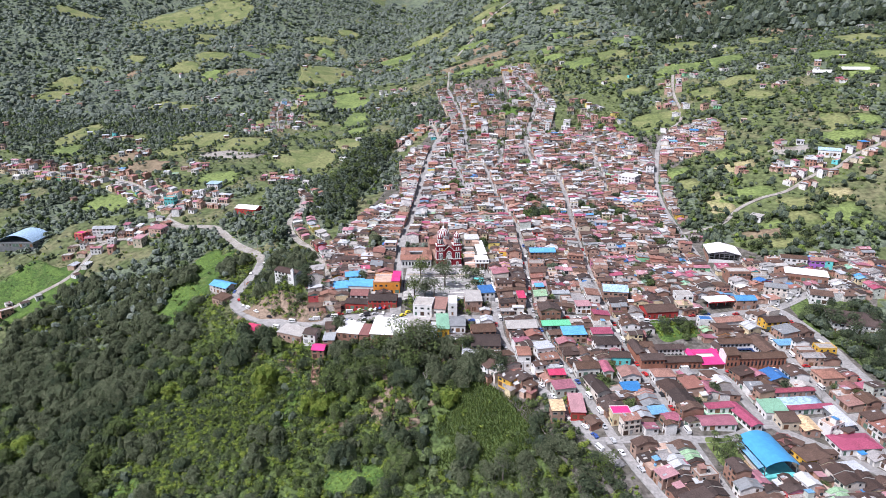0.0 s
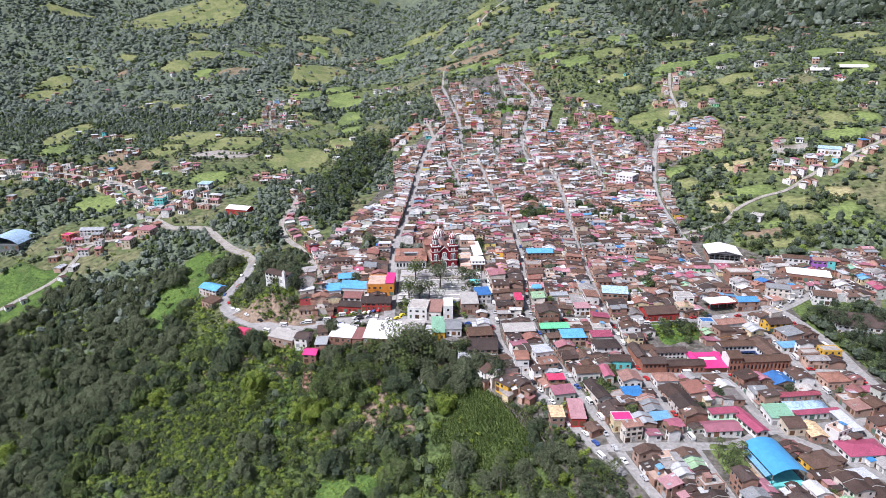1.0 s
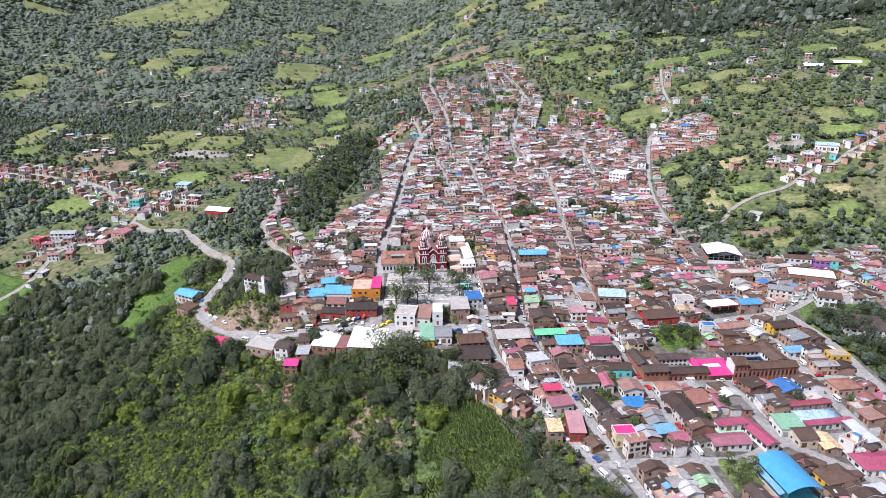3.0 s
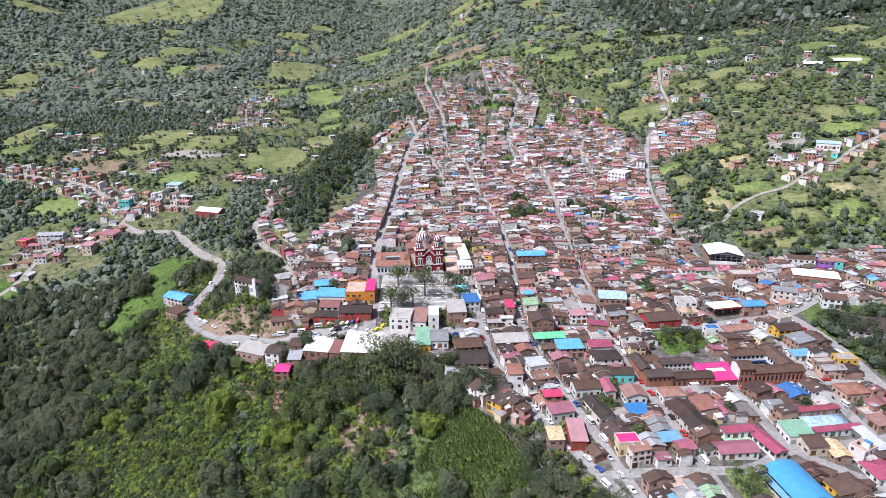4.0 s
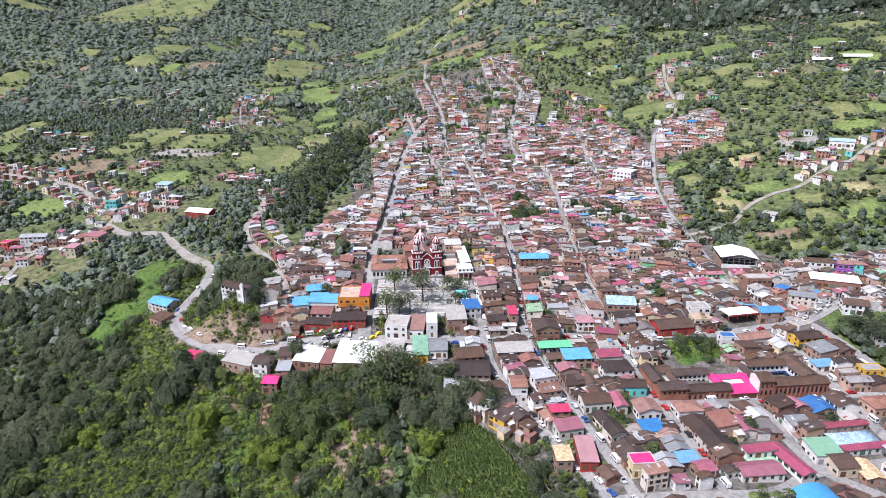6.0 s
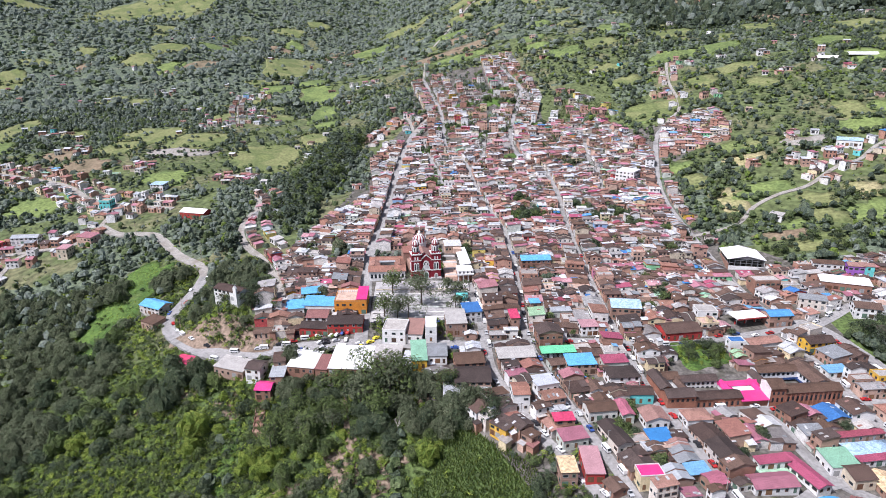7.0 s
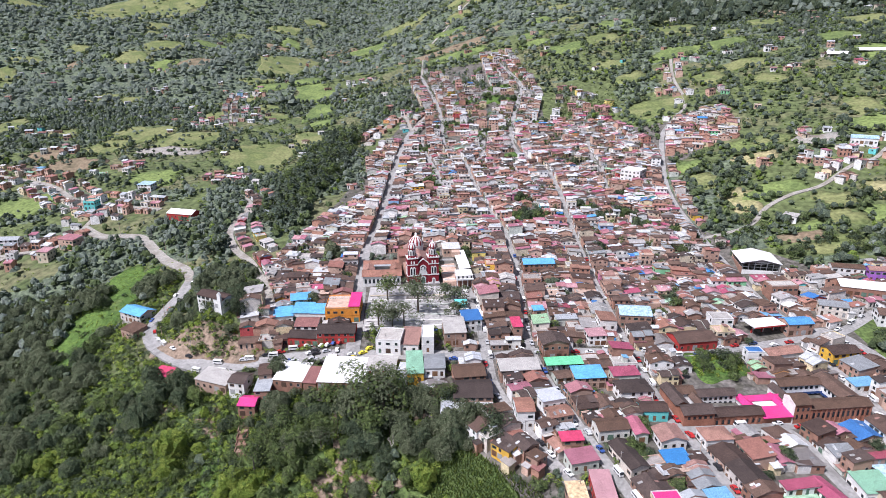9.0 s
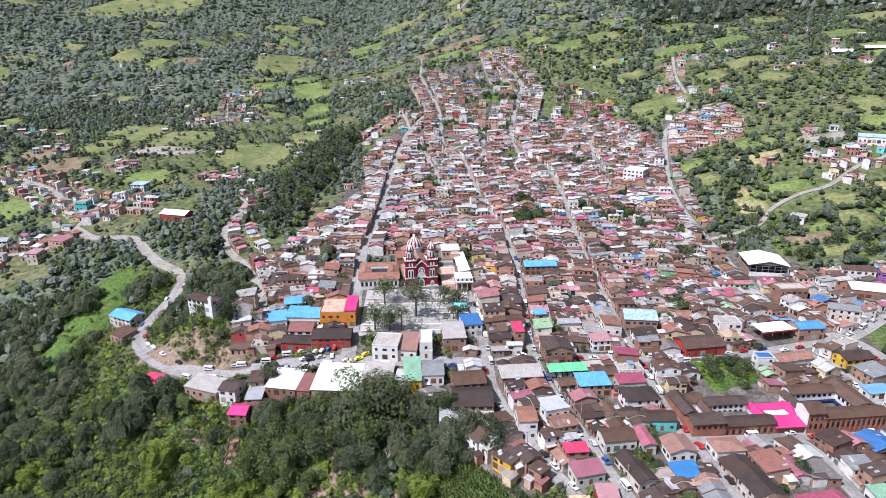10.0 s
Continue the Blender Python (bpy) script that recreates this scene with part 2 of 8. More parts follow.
M["leaf_maize"] = material("leaf_maize", [(0.06, 0.095, 0.02), (0.088, 0.122, 0.028), (0.048, 0.076, 0.02), (0.1, 0.125, 0.03)], 0.7, 2.2, 0.05, 0.0, by="island", contrast=0.6, leafy=True)
M["bark"] = material("bark", [(0.11, 0.085, 0.065), (0.16, 0.14, 0.12)], 0.95, 3.0, 0.5, 0.3)
M["dead_wood"] = material("dead_wood", [(0.34, 0.31, 0.28)], 0.95, 3.0, 0.5, 0.2)
M["paint_car"] = material("paint_car", [(0.7, 0.7, 0.7), (0.75, 0.75, 0.74), (0.3, 0.3, 0.32), (0.04, 0.04, 0.05), (0.4, 0.03, 0.03), (0.05, 0.1, 0.3), (0.6, 0.6, 0.62)], 0.3, 1.0, 0.3, 0.0, contrast=0.06)
M["taxi"] = material("taxi", [(0.75, 0.6, 0.05)], 0.3, 1.0, 0.3, 0.0, contrast=0.06)
M["tyre"] = material("tyre", [(0.02, 0.02, 0.02)], 0.9, 1.0, 0.3, 0.0)

# ---- the lie of the land ----
GX = (-850, -420, -250, -130, -30, 80, 190, 300, 800)
GY = (-260, -140, -50, 50, 180, 350, 620, 1150, 2000)
GZ = np.array((
    (-100, -92, -82, -66, -52, -18, -18, -20, -30),
    (-96, -88, -72, -50, -30, -8, -13, -12, -10),
    (-88, -80, -64, -22, -4, -4, -6, 0, 22),
    (-66, -56, -36, -9, 2, 1, 3, 18, 62),
    (-30, -20, -10, 2, 9, 12, 18, 44, 112),
    (8, 3, 9, 8, 24, 38, 46, 74, 155),
    (42, 28, 35, 44, 68, 88, 112, 132, 205),
    (172, 132, 124, 110, 140, 188, 222, 250, 330),
    (400, 375, 350, 340, 350, 390, 410, 430, 500)), float)


def cubic(s, a, b, ma, mb):
    return (2 * s**3 - 3 * s**2 + 1) * a + (s**3 - 2 * s**2 + s) * ma + (3 * s**2 - 2 * s**3) * b + (s**3 - s**2) * mb


def steps(knots, t):
    k = np.asarray(knots, float)
    i = np.clip(np.searchsorted(k, t) - 1, 0, len(k) - 2)
    h = k[i + 1] - k[i]
    return i, h, np.clip((t - k[i]) / h, -0.5, 1.5)


def slopes(v, knots):
    d = np.diff(v, axis=0) / np.diff(np.asarray(knots, float))[:, None]
    return np.concatenate([d[:1], (d[1:] + d[:-1]) / 2, d[-1:]], 0)


def bump(x, y, cx, cy, rx, ry, h):
    return h * np.exp(-((x - cx) / rx) ** 2 - ((y - cy) / ry) ** 2)


def ground(x, y):
    """Height of the land at x, y (arrays or numbers)."""
    x, y = np.broadcast_arrays(np.asarray(x, float), np.asarray(y, float))
    shape = x.shape
    x, y = x.ravel(), y.ravel()
    i, h, s = steps(GX, x)
    v = GZ.T
    m = slopes(v, GX)
    rows = cubic(s[:, None], v[i], v[i + 1], m[i] * h[:, None], m[i + 1] * h[:, None]).T
    mm = slopes(rows, GY)
    j, h, s = steps(GY, y)
    n = np.arange(len(x))
    z = cubic(s, rows[j, n], rows[j + 1, n], mm[j, n] * h, mm[j + 1, n] * h)
    # folds of the far hills
    far = np.clip((np.hypot(x * 0.6, y) - 420) / 500, 0, 1)
    z = z + far * (14 * np.sin(x / 95 + 0.6 * np.sin(y / 140)) + 9 * np.sin(y / 80 + x / 170) + 5 * np.sin(x / 37 - y / 51))
    # the chapel's knoll
    z = z + bump(x, y, -106, -6, 22, 17, 17)
    return z.reshape(shape)


def gz(x, y):
    return float(ground(x, y))


# ---- building blocks ----
def to_mesh(name, verts, faces, slots=None, smooth=False):
    me = bpy.data.meshes.new(name)
    me.from_pydata([tuple(map(float, v)) for v in verts], [], [tuple(int(i) for i in f) for f in faces])
    if slots is not None:
        me.polygons.foreach_set("material_index", np.asarray(slots, dtype=np.int32))
    if smooth:
        me.polygons.foreach_set("use_smooth", np.ones(len(me.polygons), dtype=bool))
    me.update()
    return me


def quads_mesh(name, verts, k=4):
    """Mesh of separate k-cornered faces from an (n*k, 3) array."""
    verts = np.ascontiguousarray(verts, dtype=np.float32)
    n = len(verts) // k
    me = bpy.data.meshes.new(name)
    me.vertices.add(n * k)
    me.vertices.foreach_set("co", verts.ravel())
    me.loops.add(n * k)
    me.loops.foreach_set("vertex_index", np.arange(n * k, dtype=np.int32))
    me.polygons.add(n)
    me.polygons.foreach_set("loop_start", np.arange(0, n * k, k, dtype=np.int32))
    me.update(calc_edges=True)
    return me


class Solid:
    """Collects simple solids into one mesh."""

    def __init__(self):
        self.v, self.f, self.s = [], [], []

    def add(self, verts, faces, slot=0):
        o = len(self.v)
        self.v += [tuple(v) for v in verts]
        self.f += [tuple(i + o for i in f) for f in faces]
        self.s += [slot] * len(faces)
        return self

    def box(self, x0, x1, y0, y1, z0, z1, slot=0):
        v = [(x, y, z) for z in (z0, z1) for y in (y0, y1) for x in (x0, x1)]
        return self.add(v, [(0, 2, 3, 1), (4, 5, 7, 6), (0, 1, 5, 4), (2, 6, 7, 3), (0, 4, 6, 2), (1, 3, 7, 5)], slot)

    def prism(self, profile, y0, y1, slot=0, axis="y"):
        """A closed profile of (a, z) pushed from y0 to y1 along axis."""
        n = len(profile)
        if axis == "y":
            v = [(a, y, z) for y in (y0, y1) for a, z in profile]
        else:
            v = [(y, a, z) for y in (y0, y1) for a, z in profile]
        f = [tuple(range(n)), tuple(reversed(range(n, 2 * n)))]
        f += [(i, i + n, (i + 1) % n + n, (i + 1) % n) for i in range(n)]
        return self.add(v, f, slot)

    def lathe(self, profile, cx, cy, n=12, slot=0):
        """Turned solid from (radius, z) pairs, bottom to top."""
        v = [(cx + r * math.cos(2 * math.pi * i / n), cy + r * math.sin(2 * math.pi * i / n), z) for r, z in profile for i in range(n)]
        f = [(k * n + i, k * n + (i + 1) % n, (k + 1) * n + (i + 1) % n, (k + 1) * n + i) for k in range(len(profile) - 1) for i in range(n)]
        f += [tuple(reversed(range(n))), tuple(range((len(profile) - 1) * n, len(profile) * n))]
        return self.add(v, f, slot)

    def mesh(self, name, smooth=False):
        return to_mesh(name, self.v, self.f, self.s, smooth)


def part(name, solid, mats, parent=None, label="", at=None, settled=False):
    """Links a solid (or a mesh) as one object, under a thing or a part. At top level a pose is settled upright;
    with no pose the mesh lies on the land and turns with it."""
    me = solid if isinstance(solid, bpy.types.Mesh) else solid.mesh(name)
    mats = mats if isinstance(mats, (list, tuple)) else [mats]
    if not me.materials:
        for m in mats:
            me.materials.append(m)
    ob = new(name, me)
    if [s.material for s in ob.material_slots][: len(mats)] != list(mats):
        for s, m in zip(ob.material_slots, mats):
            s.link, s.material = "OBJECT", m
    if parent is not None:
        ob.parent = parent
        if at is not None:
            ob.matrix_basis = at
    elif not settled:
        ob.matrix_basis = DATUM if at is None else settle(at)
    if label:
        ob["label"] = label
    return ob


def structure(ob, label, category="ground"):
    return tagged(ob, label, category, kind="structure")


# ---- ground sheet ----
def spread(lo, fine_lo, fine_hi, hi, step, grow):
    out = list(np.arange(fine_lo, fine_hi + 0.1, step))
    d, a = step, fine_hi
    while a < hi:
        d *= grow
        a += d
        out.append(a)
    d, a = step, fine_lo
    while a > lo:
        d *= grow
        a -= d
        out.insert(0, a)
    return np.array(out)


gx_, gy_ = spread(-3500, -420, 420, 3500, 6.0, 1.07), spread(-1500, -238, 700, 4400, 6.0, 1.05)
xx, yy = np.meshgrid(gx_, gy_)
zz = ground(xx, yy)
nx, ny = len(gx_), len(gy_)
idx = np.arange(nx * ny).reshape(ny, nx)
fc = np.stack([idx[:-1, :-1], idx[:-1, 1:], idx[1:, 1:], idx[1:, :-1]], -1).reshape(-1, 4)
land = part("ground", to_mesh("ground", np.stack([xx, yy, zz], -1).reshape(-1, 3), fc, smooth=True), M["meadow"])
structure(land, "green mountain valley floor and slopes of grass and scrub")


def land_z(x, y):
    """Height of the ground sheet itself (its flat facets)."""
    x, y = np.asarray(x, float), np.asarray(y, float)
    i = np.clip(np.searchsorted(gx_, x) - 1, 0, nx - 2)
    j = np.clip(np.searchsorted(gy_, y) - 1, 0, ny - 2)
    u = (x - gx_[i]) / (gx_[i + 1] - gx_[i])
    v = (y - gy_[j]) / (gy_[j + 1] - gy_[j])
    return (zz[j, i] * (1 - u) + zz[j, i + 1] * u) * (1 - v) + (zz[j + 1, i] * (1 - u) + zz[j + 1, i + 1] * u) * v


def smooth_line(pts, step=4.0):
    """Evenly spaced points on a soft curve through pts."""
    p = np.asarray(pts, float)
    ext = np.vstack([2 * p[0] - p[1], p, 2 * p[-1] - p[-2]])
    out = []
    for a, b, c, d in zip(ext, ext[1:], ext[2:], ext[3:]):
        n = max(1, int(np.hypot(*(c - b)) / step))
        for t in np.arange(n) / n:
            out.append(0.5 * (2 * b + (c - a) * t + (2 * a - 5 * b + 4 * c - d) * t**2 + (3 * b - a - 3 * c + d) * t**3))
    out.append(p[-1])
    return np.array(out)


def strip(name, pts, width, mat, lift=0.25, label="", thick=0.0):
    """A road draped on the land, with a small crown and a dropped edge so that it has thickness."""
    line = smooth_line(pts)
    t = np.gradient(line, axis=0)
    t /= np.maximum(1e-6, np.hypot(t[:, 0], t[:, 1]))[:, None]
    side = np.stack([-t[:, 1], t[:, 0]], 1)
    offs = np.array([-0.5, -0.499, -0.25, 0.0, 0.25, 0.499, 0.5]) * width
    q = line[:, None] + side[:, None] * offs[None, :, None]
    z = land_z(q[..., 0], q[..., 1])
    mid = z[:, 3:4]
    z = np.maximum(z, 0.7 * mid + 0.3 * z) + lift
    z[:, (0, -1)] -= 1.0 + lift
    v = np.concatenate([q, z[..., None]], -1).reshape(-1, 3)
    n, k = len(line), len(offs)
    f = [(i * k + j, i * k + j + 1, (i + 1) * k + j + 1, (i + 1) * k + j) for i in range(n - 1) for j in range(k - 1)]
    ob = part(name, to_mesh(name, v, f), mat)
    return structure(ob, label, "road")


def patch(name, cx, cy, rx, ry, rot, mat, lift=0.3, label="", wob=0.18, seed=0, category="field", kind="structure", power=2.0):
    """A draped plot of land with an uneven outline."""
    rng = np.random.default_rng(seed + int(cx * 7 + cy * 13) % 9973)
    n = 40
    k = max(3, int(max(rx, ry) / 5))
    ph = rng.uniform(0, 6.28, 4)
    th = np.linspace(0, 2 * np.pi, n, endpoint=False)
    edge = 1 + wob * (np.sin(2 * th + ph[0]) * 0.5 + np.sin(3 * th + ph[1]) * 0.5 + np.sin(5 * th + ph[2]) * 0.35 + np.sin(9 * th + ph[3]) * 0.2)
    edge *= (np.abs(np.cos(th)) ** power + np.abs(np.sin(th)) ** power) ** (-1 / power)
    rr = np.concatenate([np.linspace(0.001, 1, k), [1.001]])
    px = np.outer(rr, edge * np.cos(th)) * rx
    py = np.outer(rr, edge * np.sin(th)) * ry
    c, s = math.cos(radians(rot)), math.sin(radians(rot))
    x, y = cx + px * c - py * s, cy + px * s + py * c
    z = land_z(x, y) + lift
    z[-1] -= 1.0 + lift
    v = np.stack([x, y, z], -1).reshape(-1, 3)
    f = [(i * n + j, i * n + (j + 1) % n, (i + 1) * n + (j + 1) % n, (i + 1) * n + j) for i in range(len(rr) - 1) for j in range(n)]
    ob = part(name, to_mesh(name, v, f, smooth=True), mat)
    return tagged(ob, label, category, kind=kind)


# ---- streets and tracks ----
ST_A = [(-34, -52), (-35, -12), (-37, 26), (-38, 71), (-33, 125), (-30, 185), (-28, 239), (-23, 309), (-14, 363)]
ST_B = [(76, -168), (59, -133), (45, -104), (32, -70), (30, -49), (28, -6), (22, 42)]
ST_D = [(104, -225), (82, -170), (72, -129), (62, -91), (52, -43), (55, 18), (57, 62), (56, 107), (49, 147), (44, 179), (40, 220), (36, 257), (20, 303), (19, 369), (17, 420), (10, 478), (-4, 561)]
ST_E = [(122, -225), (112, -160), (108, -131), (105.5, -111), (102, -97), (100.5, -80), (100, -60), (100, -32), (101, 27), (103, 80), (106, 134), (110, 181), (107, 225), (90, 264), (86, 303), (96, 362), (111, 426), (118, 470), (100, 560)]
ST_F = [(196, -34), (189, 3), (188, 57), (189, 113), (191, 145), (197, 179), (210, 225), (226, 273), (242, 296)]
ST_K = [(232, -215), (200, -176), (177, -154), (156, -138), (151, -122), (150, -105), (146, -97)]
ST_H = [(216, -225), (204, -176), (197, -130), (195, -111), (194, -89), (192, -58), (180, -34)]
ST_G = [(272, -225), (246, -170), (230, -125), (223, -94), (222, -77), (219, -57), (209, -30), (196, -28)]
X_PLAZA = [(-150, 66), (-150, 48), (-153, 34), (-156, 19), (-153, 5), (-138, -15), (-119, -31), (-99, -39), (-82, -40), (-64, -40), (-39, -42), (-20, -45), (30, -48)]
X_MID = [(30, -48), (52, -43), (76, -42), (101, -44), (123, -44), (156, -39), (185, -33), (209, -30), (240, -14)]
X_CONV = [(62, -97), (96, -99), (116, -98.5), (144, -95.5), (174, -92.3), (196, -90), (223, -92)]
X_LOW = [(68, -152), (112, -152), (132, -149), (154, -138), (197, -130), (230, -124)]
X_CH = [(22, 42), (56, 44), (102, 46), (188, 50)]
ST_M = [(40, 236), (48, 254), (55, 272), (60, 316), (63, 360)]
ST_N = [(-3, 322), (-2, 305), (5, 264), (12, 228), (14, 205)]
ST_X = [(160, 290), (155, 259), (153, 209), (150, 178)]
ROADS = [
    ("street", ST_A, 8.0), ("street", ST_B, 5.5), ("street", ST_D, 5.0), ("street", ST_E, 5.5), ("street", ST_F, 5.0),
    ("street", ST_K, 6.0), ("street", ST_H, 6.5), ("street", ST_G, 9.0), ("street", X_PLAZA, 8.5), ("street", X_MID, 6.0),
    ("street", X_CONV, 5.0), ("street", X_LOW, 5.5), ("street", X_CH, 3.6),
    ("street", ST_M, 4.5), ("street", ST_N, 4.5), ("street", ST_X, 4.0),
]
for nm, pts, wd in ROADS:
    strip(nm, pts, wd * 0.88, M["road"], 0.42, "pale grey concrete town street, worn and dusty")
LANES = [
    ([(-275, 173), (-252, 155), (-228, 150), (-213, 141), (-184, 104), (-158, 78), (-149, 62)], 7.0), ([(-161, 213), (-144, 186), (-145, 136), (-132, 101), (-116, 78), (-105, 58), (-92, 30), (-84, 0)], 5.0),
    ([(-560, 320), (-457, 309), (-421, 299), (-356, 269), (-311, 229), (-277, 213), (-245, 203), (-222, 196)], 6.0), ([(-351, 135), (-303, 141), (-285, 142), (-275, 173), (-277, 213)], 4.0),
    ([(-420, -40), (-380, 20), (-350, 60), (-325, 90), (-321, 132), (-303, 141)], 4.5),
    ([(189, 84), (223, 92), (244, 111), (266, 121), (290, 125), (316, 141), (332, 149), (345, 151), (371, 169), (420, 190)], 3.4),
    ([(-4, 561), (-2, 640), (-1, 714), (14, 812), (47, 890), (90, 960), (170, 1040)], 3.6),
    ([(-14, 363), (-2, 400), (19, 430)], 4.0), ([(-66, 340), (-50, 380), (-25, 420), (-14, 363)], 4.0),
    ([(242, 296), (268, 330), (280, 400), (300, 470)], 3.2), ([(-245, 480), (-268, 560), (-280, 640)], 3.4),
]
for pts, wd in LANES:
    strip("lane", pts, wd, M["track"], 0.5, "narrow pale gravel and concrete lane between houses and fields")

# trodden earth and concrete yards under the town
YARD_L = [(60, -225), (48, -160), (24, -112), (2, -84), (-48, -72), (-100, -40), (-102, 60), (-74, 180), (-50, 320), (-20, 420), (-20, 580)]
YARD_R = [(300, -225), (272, -170), (262, -60), (300, 0), (240, 36), (196, 100), (205, 200), (275, 240), (262, 300), (128, 312), (138, 430), (116, 500), (118, 590)]
for nm, ys in (("yard_ground", np.arange(-225, 585, 6.0)),):
    pl, pr = np.array(YARD_L, float), np.array(YARD_R, float)
    rows = []
    for y in ys:
        a, b = np.interp(y, pl[:, 1], pl[:, 0]), np.interp(y, pr[np.argsort(pr[:, 1]), 1], pr[np.argsort(pr[:, 1]), 0])
        rows.append([(x, y) for x in np.linspace(a, b, 48)])
    q = np.array(rows)
    v = np.concatenate([q, (land_z(q[..., 0], q[..., 1]) + 0.15)[..., None]], -1)
    v[:, (0, -1), 2] -= 1.2
    n, k = v.shape[:2]
    f = [(i * k + j, i * k + j + 1, (i + 1) * k + j + 1, (i + 1) * k + j) for i in range(n - 1) for j in range(k - 1)]
    structure(part(nm, to_mesh(nm, v.reshape(-1, 3), f, smooth=True), M["yard"]), "trodden earth and concrete yards between the houses", "yard")

# fields and pastures
FIELDS = []
PLOTS = {
    "field_bright": [(-353, 221, 26, 27), (-492, 383, 20, 23), (-258, 276, 22, 24), (-161, 617, 33, 43), (-139, 525, 20, 38), (-439, 773, 21, 25), (227, 318, 22, 7), (276, 208, 18, 16), (223, 202, 13, 11), (261, 133, 21, 11), (379, 209, 21, 17), (418, 235, 12, 17), (315, 81, 16, 15), (320, 64, 6, 8), (258, 77, 19, 6), (-119, 993, 47, 23), (191, 553, 24, 20), (43, 630, 50, 20), (159, 605, 20, 16), (368, 476, 27, 19), (485, 441, 24, 21), (310, 474, 34, 16)],
    "field_olive": [(-396, 267, 18, 14), (-717, 776, 27, 28), (-698, 716, 32, 44), (-511, 450, 17, 58), (-336, 428, 34, 46), (-271, 397, 36, 41), (-352, 382, 22, 25), (-174, 340, 36, 50), (-135, 399, 20, 31), (-500, 801, 30, 24), (-466, 853, 35, 21), (-259, 694, 28, 15), (-255, 598, 19, 21), (-428, 605, 26, 12), (-194, 511, 16, 20), (-700, 833, 29, 12), (-241, 825, 49, 103), (-433, 441, 22, 18), (-472, 624, 28, 29), (-274, 514, 16, 24), (241, 339, 28, 24), (283, 296, 15, 15), (296, 212, 15, 11), (224, 171, 11, 13), (289, 105, 12, 12), (282, 83, 13, 10), (392, 241, 16, 22), (262, 54, 18, 9), (373, 156, 6, 8), (-250, 1168, 28, 19), (-37, 1044, 59, 18), (109, 603, 23, 15), (229, 479, 29, 12), (-305, 1112, 38, 21), (-618, 1203, 132, 124), (-884, 1149, 61, 27), (341, 567, 30, 21), (448, 540, 24, 25), (553, 498, 27, 29), (358, 400, 27, 14)],
    "field_brown": [(-408, 364, 20, 22), (-362, 323, 24, 28), (-388, 773, 36, 34), (246, 69, 16, 6), (366, 138, 6, 8), (37, 694, 60, 31)],
    "track": [(-275, 357, 34, 16), (328, 195, 19, 9)],
    "field_straw": [(272, 186, 16, 9), (236, 129, 13, 17), (325, 109, 12, 11)],
}
FIELD_WORD = {"field_bright": "bright green pasture on the slope", "field_olive": "yellowish green grazed meadow", "field_brown": "freshly tilled brown field", "track": "pale bare gravel yard on the slope", "field_straw": "straw-coloured dry grass plot"}
for kd, plots in PLOTS.items():
    for k_, (fx, fy, fa, fb) in enumerate(plots):
        FIELDS.append((fx, fy, fa, fb))
        patch("field", fx, fy, fa, fb, 0, M[kd], 0.35 + 0.0008 * max(0, fy) + 0.012 * (len(FIELDS) % 7), FIELD_WORD[kd], 0.3, k_, power=2.6)
for fx, fy, fa, fb, turn in ((-200, 46, 19, 56, -13), (-89, -100, 4, 22, 0), (-46, -150, 17, 8, 10), (-164, -137, 12, 7, 0), (-350, 75, 34, 40, 0)):
    FIELDS.append((fx, fy, fa, fb))
    patch("grass_slope", fx, fy, fa, fb, turn, M["grass_slope"], 0.4, "steep slope of rough green grass", 0.22, 3, power=2.6)

# further plots on the middle slopes
plot_rng = random.Random(12)
while len(FIELDS) < 150:
    fx, fy = plot_rng.uniform(-640, 560), plot_rng.uniform(330, 1050)
    if abs(fx) > 0.72 * (fy + 380) or -110 < fx < 235 and fy < 620:
        continue
    if fx < -330 and fy < 800:
        continue
    fa, fb = plot_rng.uniform(14, 34), plot_rng.uniform(10, 26)
    if any(math.hypot((fx - a) / (fa + c), (fy - b) / (fb + d)) < 1 for a, b, c, d in FIELDS):
        continue
    FIELDS.append((fx, fy, fa, fb))
    kd, lb = plot_rng.choice([("field_bright", "bright green pasture on the slope"), ("field_bright", "bright green pasture on the slope"), ("field_olive", "yellowish green grazed meadow"), ("field_olive", "yellowish green grazed meadow"), ("field_brown", "freshly tilled brown field")])
    patch("field", fx, fy, fa, fb, plot_rng.uniform(-25, 25), M[kd], 0.5 + 0.0008 * fy, lb, 0.2, len(FIELDS), power=3.5)

patch("verge", 248, -62, 22, 52, 8, M["forest_floor"], 0.4, "grass verge and gardens beside the avenue", 0.12, category="verge", power=4.0)
patch("cut_bank", -112, -23, 34, 8, -22, M["earth"], 0.5, "bare brown cut bank above the road bend", 0.12, category="bank", power=3.0)
for bx, by, ba, bb in ((-120, -60, 8, 4), (-92, -73, 5, 6), (-38, -109, 5, 8), (-24, -109, 6, 4), (-14, -113, 6, 4), (-33, -116, 5, 5), (-2, -81, 3, 7), (-60, -118, 6, 3), (-37, -86, 1.6, 9), (-33, -100, 2.2, 7), (-146, -62, 8, 4), (-96, -68, 7, 4), (-20, -122, 5, 4)):
    patch("bare_earth", bx, by, ba, bb, 10, M["earth"], 0.4, "patch of bare dry earth on the slope", 0.3, category="earth")


# ---- houses ----
STREETS = [smooth_line(p, 3.0) for _, p, _ in ROADS] + [smooth_line(p, 3.0) for p, _ in LANES]
WIDTHS = [w for _, _, w in ROADS] + [w for _, w in LANES]
ALL_ROAD = np.vstack(STREETS)
ALL_HALF = np.concatenate([np.full(len(s), w / 2) for s, w in zip(STREETS, WIDTHS)])


